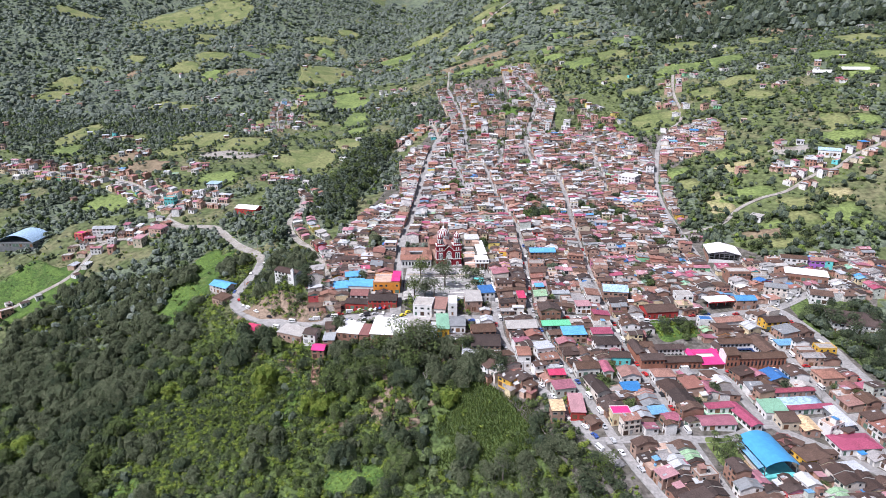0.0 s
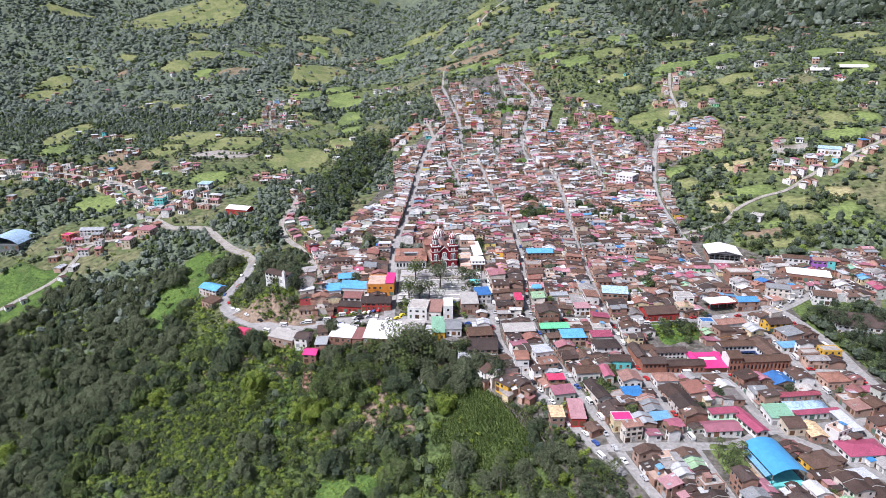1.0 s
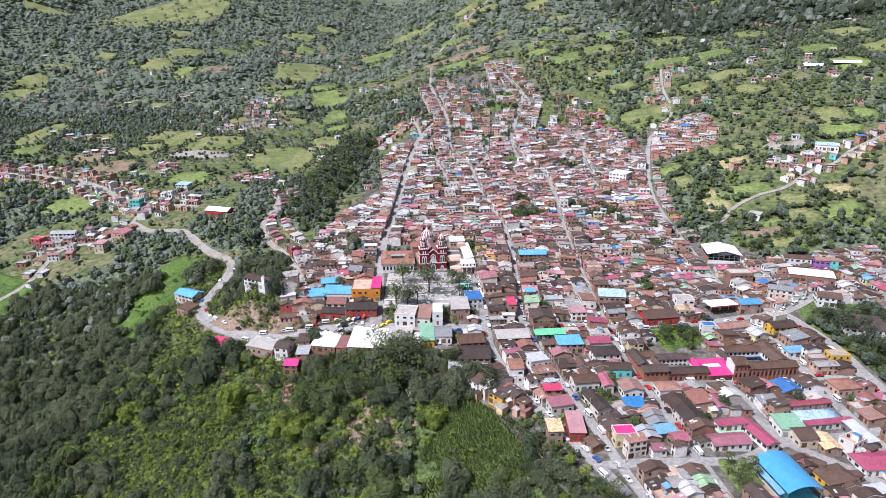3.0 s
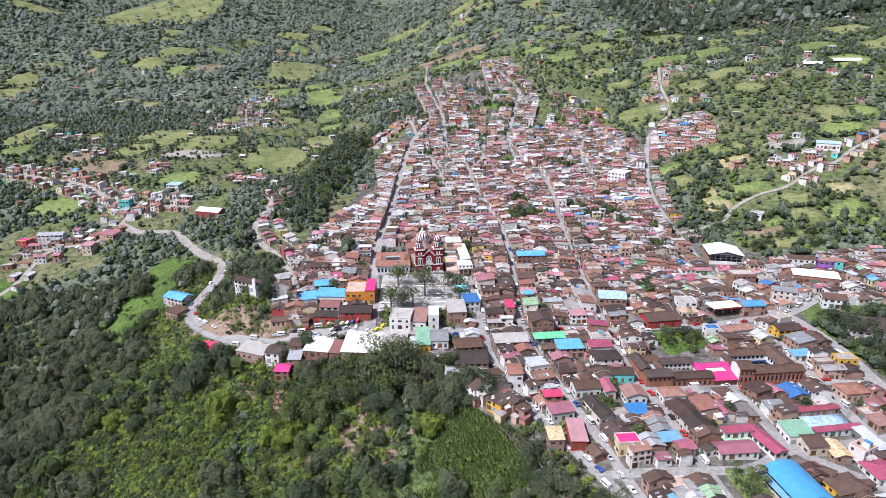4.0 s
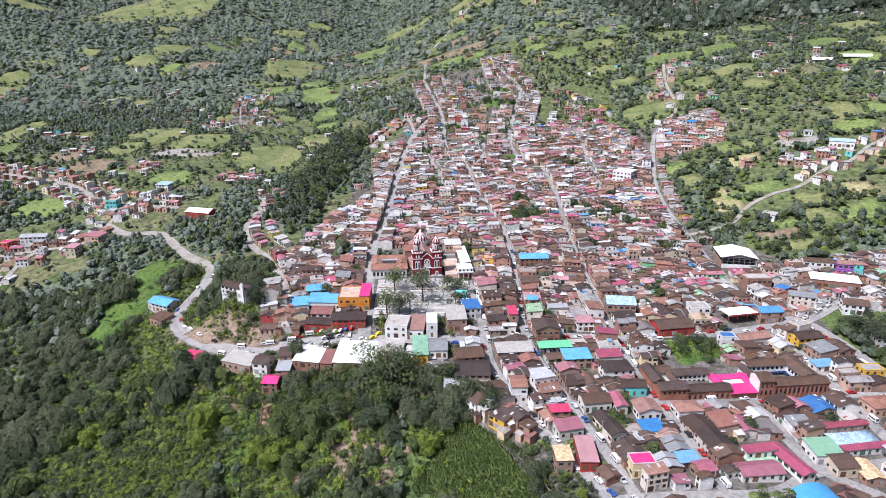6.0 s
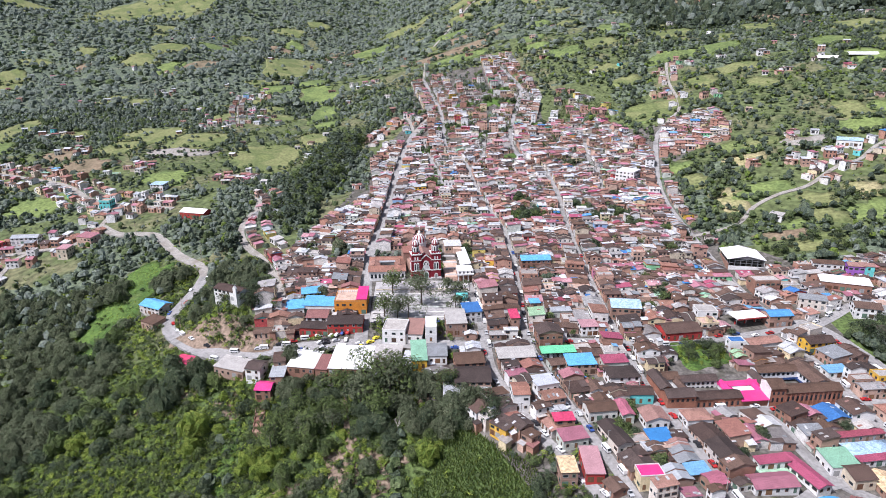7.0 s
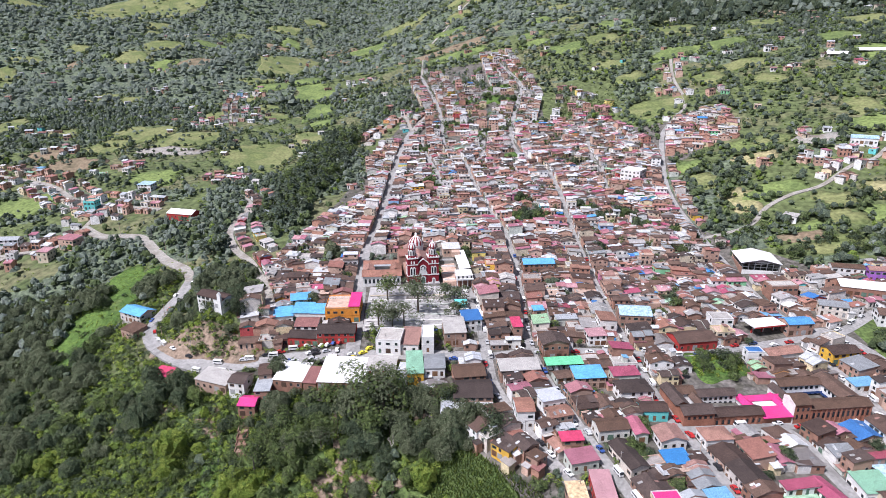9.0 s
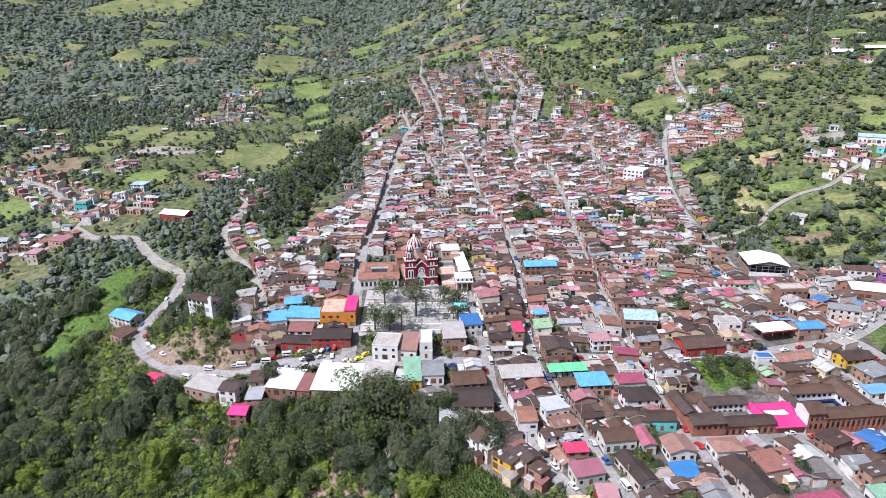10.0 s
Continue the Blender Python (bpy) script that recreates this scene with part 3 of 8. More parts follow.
def road_gap(x, y):
    """Distance from the nearest road's edge."""
    d = np.hypot(ALL_ROAD[:, 0] - x, ALL_ROAD[:, 1] - y) - ALL_HALF
    return float(d.min())


TAKEN = []    # footprints (cx, cy, half w, half d, angle) of the named buildings and squares


def reserve(cx, cy, w, d, rot=0.0):
    TAKEN.append((cx, cy, w / 2, d / 2, radians(rot)))


def is_taken(x, y, margin=2.5):
    for cx, cy, hw, hd, a in TAKEN:
        dx, dy = x - cx, y - cy
        u, v = dx * math.cos(a) + dy * math.sin(a), -dx * math.sin(a) + dy * math.cos(a)
        if abs(u) < hw + margin and abs(v) < hd + margin:
            return True
    return False


def roof_solid(kind, w, d, over=0.35, rise=None, thick=0.16):
    """A roof for a w by d plan, with its lower edge at z = 0. The ridge runs along x."""
    s = Solid()
    hw, hd = w / 2 + over, d / 2 + over
    if kind == "gable":
        r = rise or d * 0.155
        lift = 0.04
        s.prism([(-hd, -over * r / hd), (0, r), (hd, -over * r / hd), (hd, thick - over * r / hd), (0, r + thick), (-hd, thick - over * r / hd)], -hw, hw, axis="x")
        s.prism([(-0.2, r + thick), (0.0, r + thick + lift + 0.1), (0.2, r + thick)], -hw, hw, axis="x")
        s.prism([(-d / 2, 0.0), (d / 2, 0.0), (0, r * 0.98)], -w / 2 + 0.02, w / 2 - 0.02, 1, axis="x")
    elif kind == "step":
        r = rise or d * 0.155
        cut = w * 0.08
        for x0, x1, z in ((-hw, cut, 0.0), (cut, hw, 0.65)):
            s.prism([(-hd, z - over * r / hd), (0, z + r), (hd, z - over * r / hd), (hd, z + thick - over * r / hd), (0, z + r + thick), (-hd, z + thick - over * r / hd)], x0, x1, axis="x")
            s.prism([(-0.2, z + r + thick), (0.0, z + r + thick + 0.14), (0.2, z + r + thick)], x0, x1, axis="x")
            s.prism([(-d / 2, -0.02), (d / 2, -0.02), (d / 2, z), (0, z + r * 0.98), (-d / 2, z)], max(x0, -w / 2) + 0.02, min(x1, w / 2) - 0.02, 1, axis="x")
    elif kind == "hip":
        r = rise or min(w, d) * 0.22
        k = max(0.3, (w - d) / 2) if w > d else 0.3
        v = [(-hw, -hd, 0), (hw, -hd, 0), (hw, hd, 0), (-hw, hd, 0), (-hw, -hd, thick), (hw, -hd, thick), (hw, hd, thick), (-hw, hd, thick), (-k, 0, r + thick), (k, 0, r + thick)]
        s.add(v, [(3, 2, 1, 0), (0, 1, 5, 4), (1, 2, 6, 5), (2, 3, 7, 6), (3, 0, 4, 7), (4, 5, 9, 8), (6, 7, 8, 9), (5, 6, 9), (7, 4, 8)])
    elif kind == "shed":
        r = rise or d * 0.12
        s.prism([(-hd, 0), (hd, r), (hd, r + thick), (-hd, thick)], -hw, hw, axis="x")
        s.prism([(-d / 2, 0.0), (d / 2, 0.0), (d / 2, r)], -w / 2 + 0.02, w / 2 - 0.02, 1, axis="x")
    elif kind == "flat":
        s.box(-w / 2, w / 2, -d / 2, d / 2, -0.05, 0.12)
        p = 0.55
        for x0, x1, y0, y1 in ((-w / 2, w / 2, -d / 2, -d / 2 + 0.2), (-w / 2, w / 2, d / 2 - 0.2, d / 2), (-w / 2, -w / 2 + 0.2, -d / 2 + 0.2, d / 2 - 0.2), (w / 2 - 0.2, w / 2, -d / 2 + 0.2, d / 2 - 0.2)):
            s.box(x0, x1, y0, y1, 0.12, p, 1)
    return s


def window_mesh(w, h):
    """A window seen from outside: frame bars standing proud of a dark pane, facing -y."""
    s = Solid()
    s.box(-w / 2, w / 2, -0.03, 0.0, 0, h, 1)
    for x0, x1, z0, z1 in ((-w / 2 - 0.08, -w / 2 + 0.06, -0.08, h + 0.08), (w / 2 - 0.06, w / 2 + 0.08, -0.08, h + 0.08), (-w / 2 + 0.06, w / 2 - 0.06, h - 0.02, h + 0.08), (-w / 2 + 0.06, w / 2 - 0.06, -0.1, 0.02)):
        s.box(x0, x1, -0.08, 0.0, z0, z1, 0)
    return s


FOUND = 4.0     # walls go on below the street line, to meet sloping ground
BODY, ROOF, WIN = {}, {}, {}
WIN["window"] = window_mesh(1.1, 1.2).mesh("window")
WIN["wide_window"] = window_mesh(2.0, 1.1).mesh("wide_window")
WIN["door"] = Solid().box(-0.55, 0.55, -0.05, 0, 0, 2.1, 0).box(-0.62, 0.62, -0.03, 0, 0, 2.2, 1).mesh("door")
WIN["gate"] = Solid().box(-1.2, 1.2, -0.05, 0, 0, 2.4, 0).mesh("garage_door")


def facade_slots(w, storeys, seed):
    """Positions along one facade of doors and windows: (kind, x, z)."""
    rng = random.Random(seed)
    out = []
    n = max(1, int(w / 2.6))
    for k in range(storeys):
        for i in range(n):
            x = -w / 2 + (i + 0.5) * w / n
            if k == 0:
                out.append((rng.choice(["door", "window", "gate" if w / n > 2.8 else "door"]), x, 0.0))
            elif rng.random() < 0.85:
                out.append((rng.choice(["window", "window", "wide_window"]) if w / n > 2.3 else "window", x, 2.5 * k + 0.95))
    return [(kd, x, (0.95 if kd == "window" and z == 0 else z)) for kd, x, z in out]


def body_mesh(w, d, storeys, variant, openings):
    """Walls of a house; with openings the windows are set into the same mesh (houses far off)."""
    key = (w, d, storeys, variant, openings)
    if key not in BODY:
        BODY[key] = body_solid(w, d, storeys, variant, openings, True).mesh("wall")
    return BODY[key]


def body_solid(w, d, storeys, variant, openings, bands):
    h = 2.5 * storeys + 0.3
    s = Solid().box(-w / 2, w / 2, -d / 2, d / 2, -FOUND, h, 0)
    for k in range(1, storeys if bands else 1):
        s.box(-w / 2 - 0.05, w / 2 + 0.05, -d / 2 - 0.06, d / 2 + 0.06, 2.5 * k, 2.5 * k + 0.14, 0)
    if openings:
        for sgn, span, off in ((-1, w, d / 2), (1, w, d / 2)):
            for kd, x, z in facade_slots(span, storeys, variant * 7 + sgn):
                hw, hh = {"door": (0.5, 2.1), "gate": (1.2, 2.3), "window": (0.6, 1.2), "wide_window": (1.0, 1.1)}[kd]
                y0, y1 = sorted((sgn * off, sgn * (off + 0.05)))
                s.box(x - hw, x + hw, y0, y1, z, z + hh, 1)
        for sgn in (-1, 1):
            for kd, x, z in facade_slots(d, storeys, variant * 11 + sgn):
                if (variant + int(x * 3)) % 3 == 0 and kd != "gate":
                    x0, x1 = sorted((sgn * w / 2, sgn * (w / 2 + 0.05)))
                    s.box(x0, x1, x - 0.5, x + 0.5, max(z, 0.9), max(z, 0.9) + 1.1, 1)
    return s


def roof_mesh(kind, w, d):
    key = (kind, w, d)
    if key not in ROOF:
        ROOF[key] = roof_solid(kind, w, d).mesh("roof")
    return ROOF[key]


ROOF_PICK = [("tile_brown", 58), ("sheet_pale", 10), ("sheet_grey", 8), ("sheet_rust", 8), ("sheet_pink", 8), ("sheet_magenta", 3), ("tile_terracotta", 4), ("sheet_blue", 2), ("sheet_green", 0.7)]
ROOF_HILL = [("tile_brown", 25), ("sheet_pale", 34), ("sheet_grey", 8), ("sheet_rust", 6), ("sheet_pink", 16), ("sheet_magenta", 3), ("tile_terracotta", 14), ("sheet_blue", 1.3), ("sheet_green", 0.7)]
WALL_PICK = [("plaster", 38), ("brick", 44), ("white", 11), ("paint_bright", 7)]
ROOF_WORD = {"tile_brown": "weathered brown clay tile roof", "sheet_pale": "pale corrugated metal roof", "sheet_grey": "grey corrugated fibre-cement roof", "sheet_rust": "rusty red corrugated roof", "sheet_pink": "faded pink sheet roof", "sheet_magenta": "magenta sheet roof", "tile_terracotta": "orange terracotta tile roof", "sheet_blue": "blue sheet roof", "sheet_green": "green sheet roof", "slab": "flat concrete roof terrace"}
WALL_HILL = [("plaster", 40), ("brick", 40), ("white", 17), ("paint_bright", 3)]
WALL_WORD = {"plaster": "plastered", "brick": "bare brick", "white": "white-painted", "paint_bright": "brightly painted"}
GABLE_KINDS = ("gable", "gable", "gable", "step", "step", "shed", "shed", "shed", "flat")
house_rng = random.Random(4)
HOUSES = []


def pick_from(table, rng):
    r = rng.random() * sum(w for _, w in table)
    for k, w in table:
        r -= w
        if r <= 0:
            return k
    return table[0][0]


SPECS = []


def house(x, y, w, d, rot, storeys=2, roof_kind=None, roof=None, wall=None, rng=house_rng, group="houses of the town", z=None):
    """Plans a small town house; its front looks along local -y, the ridge runs along local x."""
    w, d = max(3.0, round(w * 2) / 2), max(3.0, round(d * 2) / 2)
    kind = roof_kind or rng.choice(GABLE_KINDS)
    roof = roof or pick_from(ROOF_PICK if y < 90 else ROOF_HILL, rng)
    if kind == "flat":
        roof = "slab"
    elif kind == "shed" and roof == "tile_brown" and rng.random() < 0.12:
        roof = "sheet_grey"
    wall = wall or pick_from(WALL_PICK if y < 90 else WALL_HILL, rng)
    z = gz(x, y) + 0.2 if z is None else z
    SPECS.append((x, y, z, w, d, rot, storeys, kind, roof, wall, rng.randrange(4), group))
    HOUSES.append((x, y))


TANK = Solid().lathe([(0.55, 0.0), (0.62, 0.1), (0.62, 0.9), (0.5, 1.05), (0.2, 1.15)], 0, 0, 10).mesh("water_tank")
PATCH = Solid().box(-0.5, 0.5, -0.9, 0.9, -0.02, 0.06).mesh("roof_patch")
STAIR_HUT = Solid().prism([(-1.4, 0), (1.4, 0.45), (1.4, 0.55), (-1.4, 0.1)], -1.6, 1.6).box(-1.2, 1.3, -1.4, 1.4, -2.5, 0.05, 1).mesh("stair_hut")


def single_house(spec):
    """A house near the camera, with its parts."""
    x, y, z, w, d, rot, storeys, kind, roof, wall, variant, group = spec
    rng = random.Random(int(x * 101 + y * 57))
    h = 2.5 * storeys + 0.3
    ob = part("house", body_mesh(w, d, storeys, variant, False), [M[wall], M["glass"]], at=pose(x, y, z, 0, 0, rot))
    tagged(ob, f"{'one' if storeys == 1 else 'two' if storeys == 2 else 'three'}-storey {WALL_WORD[wall]} house with {ROOF_WORD[roof]}", "house", group)
    part("roof", roof_mesh(kind, w, d), [M[roof], M[wall]], ob, at=pose(0, 0, h))
    for sgn in (-1, 1):
        for kd, px, pz in facade_slots(w, storeys, variant * 7 + sgn):
            part("garage_door" if kd == "gate" else "door" if kd == "door" else "window", WIN[kd], [M["wood"]] if kd == "gate" else [M["wood"], M["glass"]], ob, at=pose(px, sgn * d / 2, pz, 0, 0, 0 if sgn < 0 else 180))
    for px, sgn in ((-d / 4, -1), (d / 4, 1), (-d / 4, 1), (d / 4, -1)):
        if rng.random() < 0.4:
            part("window", WIN["window"], [M["wood"], M["glass"]], ob, at=pose(sgn * w / 2, px, 1.0 if storeys == 1 else 3.7, 0, 0, 90 if sgn > 0 else -90))
    if kind in ("gable", "shed"):
        slope = math.degrees(math.atan(0.31)) if kind == "gable" else math.degrees(math.atan(0.12))
        for _ in range(rng.choice([0, 1, 1, 2, 3])):
            px, side = rng.uniform(-0.38, 0.38) * w, rng.choice([-1, 1])
            py = side * rng.uniform(0.12, 0.4) * d
            pz = h + (d * 0.155 * (1 - abs(py) / (d / 2)) if kind == "gable" else (py + d / 2) * 0.12) + 0.19
            part("roof_patch", PATCH, M[rng.choice(["sheet_pale", "sheet_pale", "sheet_grey", "sheet_rust"])], ob, at=pose(px, py, pz, (-side if kind == "gable" else 1) * slope))
    if kind == "flat" and rng.random() < 0.7:
        part("water_tank", TANK, rng.choice([M["sheet_blue"], M["glass"], M["sheet_pale"]]), ob, at=pose(rng.uniform(-1, 1) * w * 0.3, rng.uniform(-1, 1) * d * 0.3, h + 0.12))
        part("stair_hut", STAIR_HUT, [M[rng.choice(["sheet_pale", "sheet_rust", "sheet_blue"])], M[wall]], ob, at=pose(0, d * 0.2, h + 2.6))


def joined_houses(name, specs, label):
    """Houses too far or too many to tell apart, as one mesh."""
    bit_rng = random.Random(19)
    keys = sorted({s[8] for s in specs} | {s[9] for s in specs} | {"sheet_pale", "sheet_rust"}) + ["glass"]
    slot = {k: i for i, k in enumerate(keys)}
    verts, faces, mats, base = [], [], [], 0
    cache = {}
    for x, y, z, w, d, rot, storeys, kind, roof, wall, variant, _ in specs:
        key = (w, d, storeys, kind, variant)
        if key not in cache:
            h = 2.5 * storeys + 0.3
            b = body_solid(w, d, storeys, variant, True, False)
            r = roof_solid(kind, w, d)
            n = len(b.v)
            v = np.array(b.v + [(p, q, t + h) for p, q, t in r.v], dtype=float)
            cache[key] = (v, b.f + [tuple(i + n for i in f) for f in r.f], ["w" if s == 0 else "g" for s in b.s] + ["r" if s == 0 else "w" for s in r.s])
        v, f, m = cache[key]
        c, s_ = math.cos(radians(rot)), math.sin(radians(rot))
        base_at = settle_points([(x, y, z)])[0]
        verts.append(np.stack([v[:, 0] * c - v[:, 1] * s_, v[:, 0] * s_ + v[:, 1] * c, v[:, 2]], 1) + base_at)
        faces += [tuple(i + base for i in q) for q in f]
        pal = {"w": slot[wall], "g": slot["glass"], "r": slot[roof]}
        mats += [pal[k] for k in m]
        base += len(v)
        h, bits = 2.5 * storeys + 0.3, Solid()
        for _ in range(bit_rng.choice([0, 1, 1, 2, 3])):
            u, q = bit_rng.uniform(-0.4, 0.4) * w, bit_rng.uniform(-0.4, 0.4) * d
            a, b = bit_rng.uniform(0.3, 0.8), bit_rng.uniform(0.4, 1.1)
            if kind == "gable":
                top = h + d * 0.155 * (1 - abs(q) / (d / 2)) + 0.2
                fall = -math.copysign(0.31, q) * b
            elif kind == "shed":
                top, fall = h + (q + d / 2) * 0.12 + 0.2, 0.12 * b
            else:
                top, fall = h + 0.15, 0.0
            if kind == "flat":
                bits.lathe([(0.55, top), (0.6, top + 0.9), (0.3, top + 1.1)], u, q, 7, bit_rng.choice([0, 1, 2]))
            else:
                bits.add([(u + i, q + j, top + fall * j / b + t) for t in (-0.05, 0.04) for j in (-b, b) for i in (-a, a)],
                         [(0, 2, 3, 1), (4, 5, 7, 6), (0, 1, 5, 4), (2, 6, 7, 3), (0, 4, 6, 2), (1, 3, 7, 5)], bit_rng.choice([0, 0, 0, 1, 2]))
        if bits.v:
            p = np.array(bits.v)
            verts.append(np.stack([p[:, 0] * c - p[:, 1] * s_, p[:, 0] * s_ + p[:, 1] * c, p[:, 2]], 1) + base_at)
            faces += [tuple(i + base for i in f) for f in bits.f]
            mats += [slot[("sheet_pale", "glass", "sheet_rust")[k]] for k in bits.s]
            base += len(p)
    me = to_mesh(name, np.concatenate(verts), faces, mats)
    ob = part(name, me, [M[k + "_row"] if k + "_row" in M else M[k] for k in keys], settled=True)
    return tagged(ob, label, "houses", kind="stuff")


# ---- named buildings ----
M["rail_blue"] = material("rail_blue", [(0.03, 0.06, 0.17)], 0.6, 0.9, 0.25, 0.0, contrast=0.15)
M["mint"] = material("mint", [(0.16, 0.55, 0.3)], 0.55, 0.9, 0.25, 0.2, streak=(1.3, 0, 0), contrast=0.15, worn=0.8)
M["sheet_azure"] = material("sheet_azure", [(0.13, 0.38, 0.66)], 0.5, 0.9, 0.25, 0.2, streak=(1.3, 0, 0), contrast=0.15, worn=0.8)
M["sheet_crimson"] = material("sheet_crimson", [(0.52, 0.06, 0.13)], 0.55, 0.9, 0.25, 0.2, streak=(1.3, 0, 0), contrast=0.15, worn=0.8)
M["sheet_tan"] = material("sheet_tan", [(0.62, 0.45, 0.27)], 0.7, 0.9, 0.3, 0.2, streak=(1.3, 0, 0), worn=0.8)
M["terrace"] = material("terrace", [(0.52, 0.36, 0.28)], 0.9, 1.0, 0.3, 0.1, contrast=0.2)
M["sheet_arena"] = material("sheet_arena", [(0.1, 0.4, 0.72)], 0.45, 0.9, 0.3, 0.1, streak=(0, 2.0, 0), contrast=0.06, worn=0.9)
M["court_green"] = material("court_green", [(0.3, 0.46, 0.32)], 0.85, 0.9, 0.3, 0.05)
M["sheet_sky"] = material("sheet_sky", [(0.36, 0.5, 0.64)], 0.5, 0.9, 0.3, 0.2, streak=(1.3, 0, 0), worn=0.8)


def barrel(w, d, rise, over=0.4, n=10, thick=0.15):
    """An arched roof over a w by d plan, its vault running along y."""
    hw = w / 2 + over
    r = (hw * hw + rise * rise) / (2 * rise)
    a = math.asin(min(1, hw / r))
    arc = [(r * math.sin(a * (2 * i / n - 1)), r * math.cos(a * (2 * i / n - 1)) - r + rise) for i in range(n + 1)]
    s = Solid()
    s.prism(arc + [(x, z + thick) for x, z in reversed(arc)], -d / 2 - over, d / 2 + over)
    return s


def gable_y(w, d, rise, over=0.5, thick=0.18):
    """A ridged roof whose ridge runs along y, with closed gables."""
    hw, k = w / 2 + over, over * rise / (w / 2)
    s = Solid()
    s.prism([(-hw, -k), (0, rise), (hw, -k), (hw, thick - k), (0, rise + thick), (-hw, thick - k)], -d / 2 - over, d / 2 + over)
    s.prism([(-w / 2, 0), (w / 2, 0), (0, rise * 0.97)], -d / 2 + 0.02, d / 2 - 0.02, 1)
    return s


def building(x, y, w, d, h, rot, kind, roof, wall, name, label, z=None, group="", windows=True, ground_gates=True):
    """A larger building: walls with floor bands, roof, and rows of windows and doors as parts."""
    reserve(x, y, w, d, rot)
    z = gz(x, y) + 0.3 if z is None else z
    st = max(1, round(h / 3.2))
    s = Solid().box(-w / 2, w / 2, -d / 2, d / 2, -FOUND - 1, h)
    for k in range(1, st):
        s.box(-w / 2 - 0.06, w / 2 + 0.06, -d / 2 - 0.08, d / 2 + 0.08, h * k / st - 0.1, h * k / st + 0.1)
    ob = part(name, s, [M[wall]], at=pose(x, y, z, 0, 0, rot))
    tagged(ob, label, name.replace("_", " "), group)
    if kind == "barrel":
        rs = barrel(w, d, w * 0.2)
    elif kind == "gable_y":
        rs = gable_y(w, d, w * 0.16)
    else:
        rs = roof_solid(kind, w, d, rise=(min(w, d) * 0.18 if kind in ("gable", "hip") else None))
    part("roof", rs, [M[roof], M[wall]], ob, at=pose(0, 0, h))
    if windows:
        rng = random.Random(int(x * 31 + y * 17))
        for sgn, span, off, ang in ((-1, w, d / 2, 0), (1, d, w / 2, 90), (-1, d, w / 2, -90)):
            n = max(1, int(span / 3.0))
            for k in range(st):
                for i in range(n):
                    u = -span / 2 + (i + 0.5) * span / n
                    kd = "window"
                    if k == 0 and ang == 0 and ground_gates:
                        kd = rng.choice(["door", "gate", "window"])
                    elif rng.random() < 0.12:
                        continue
                    elif span / n > 2.6:
                        kd = rng.choice(["window", "wide_window"])
                    zz_ = 0.0 if kd in ("door", "gate") else h * k / st + 1.0
                    m = pose(u, -off, zz_) if ang == 0 else pose(off if ang == 90 else -off, u, zz_, 0, 0, ang)
                    part({"gate": "garage_door", "door": "door"}.get(kd, "window"), WIN[kd], [M["wood"]] if kd == "gate" else [M["wood"], M["glass"]], ob, at=m)
    return ob


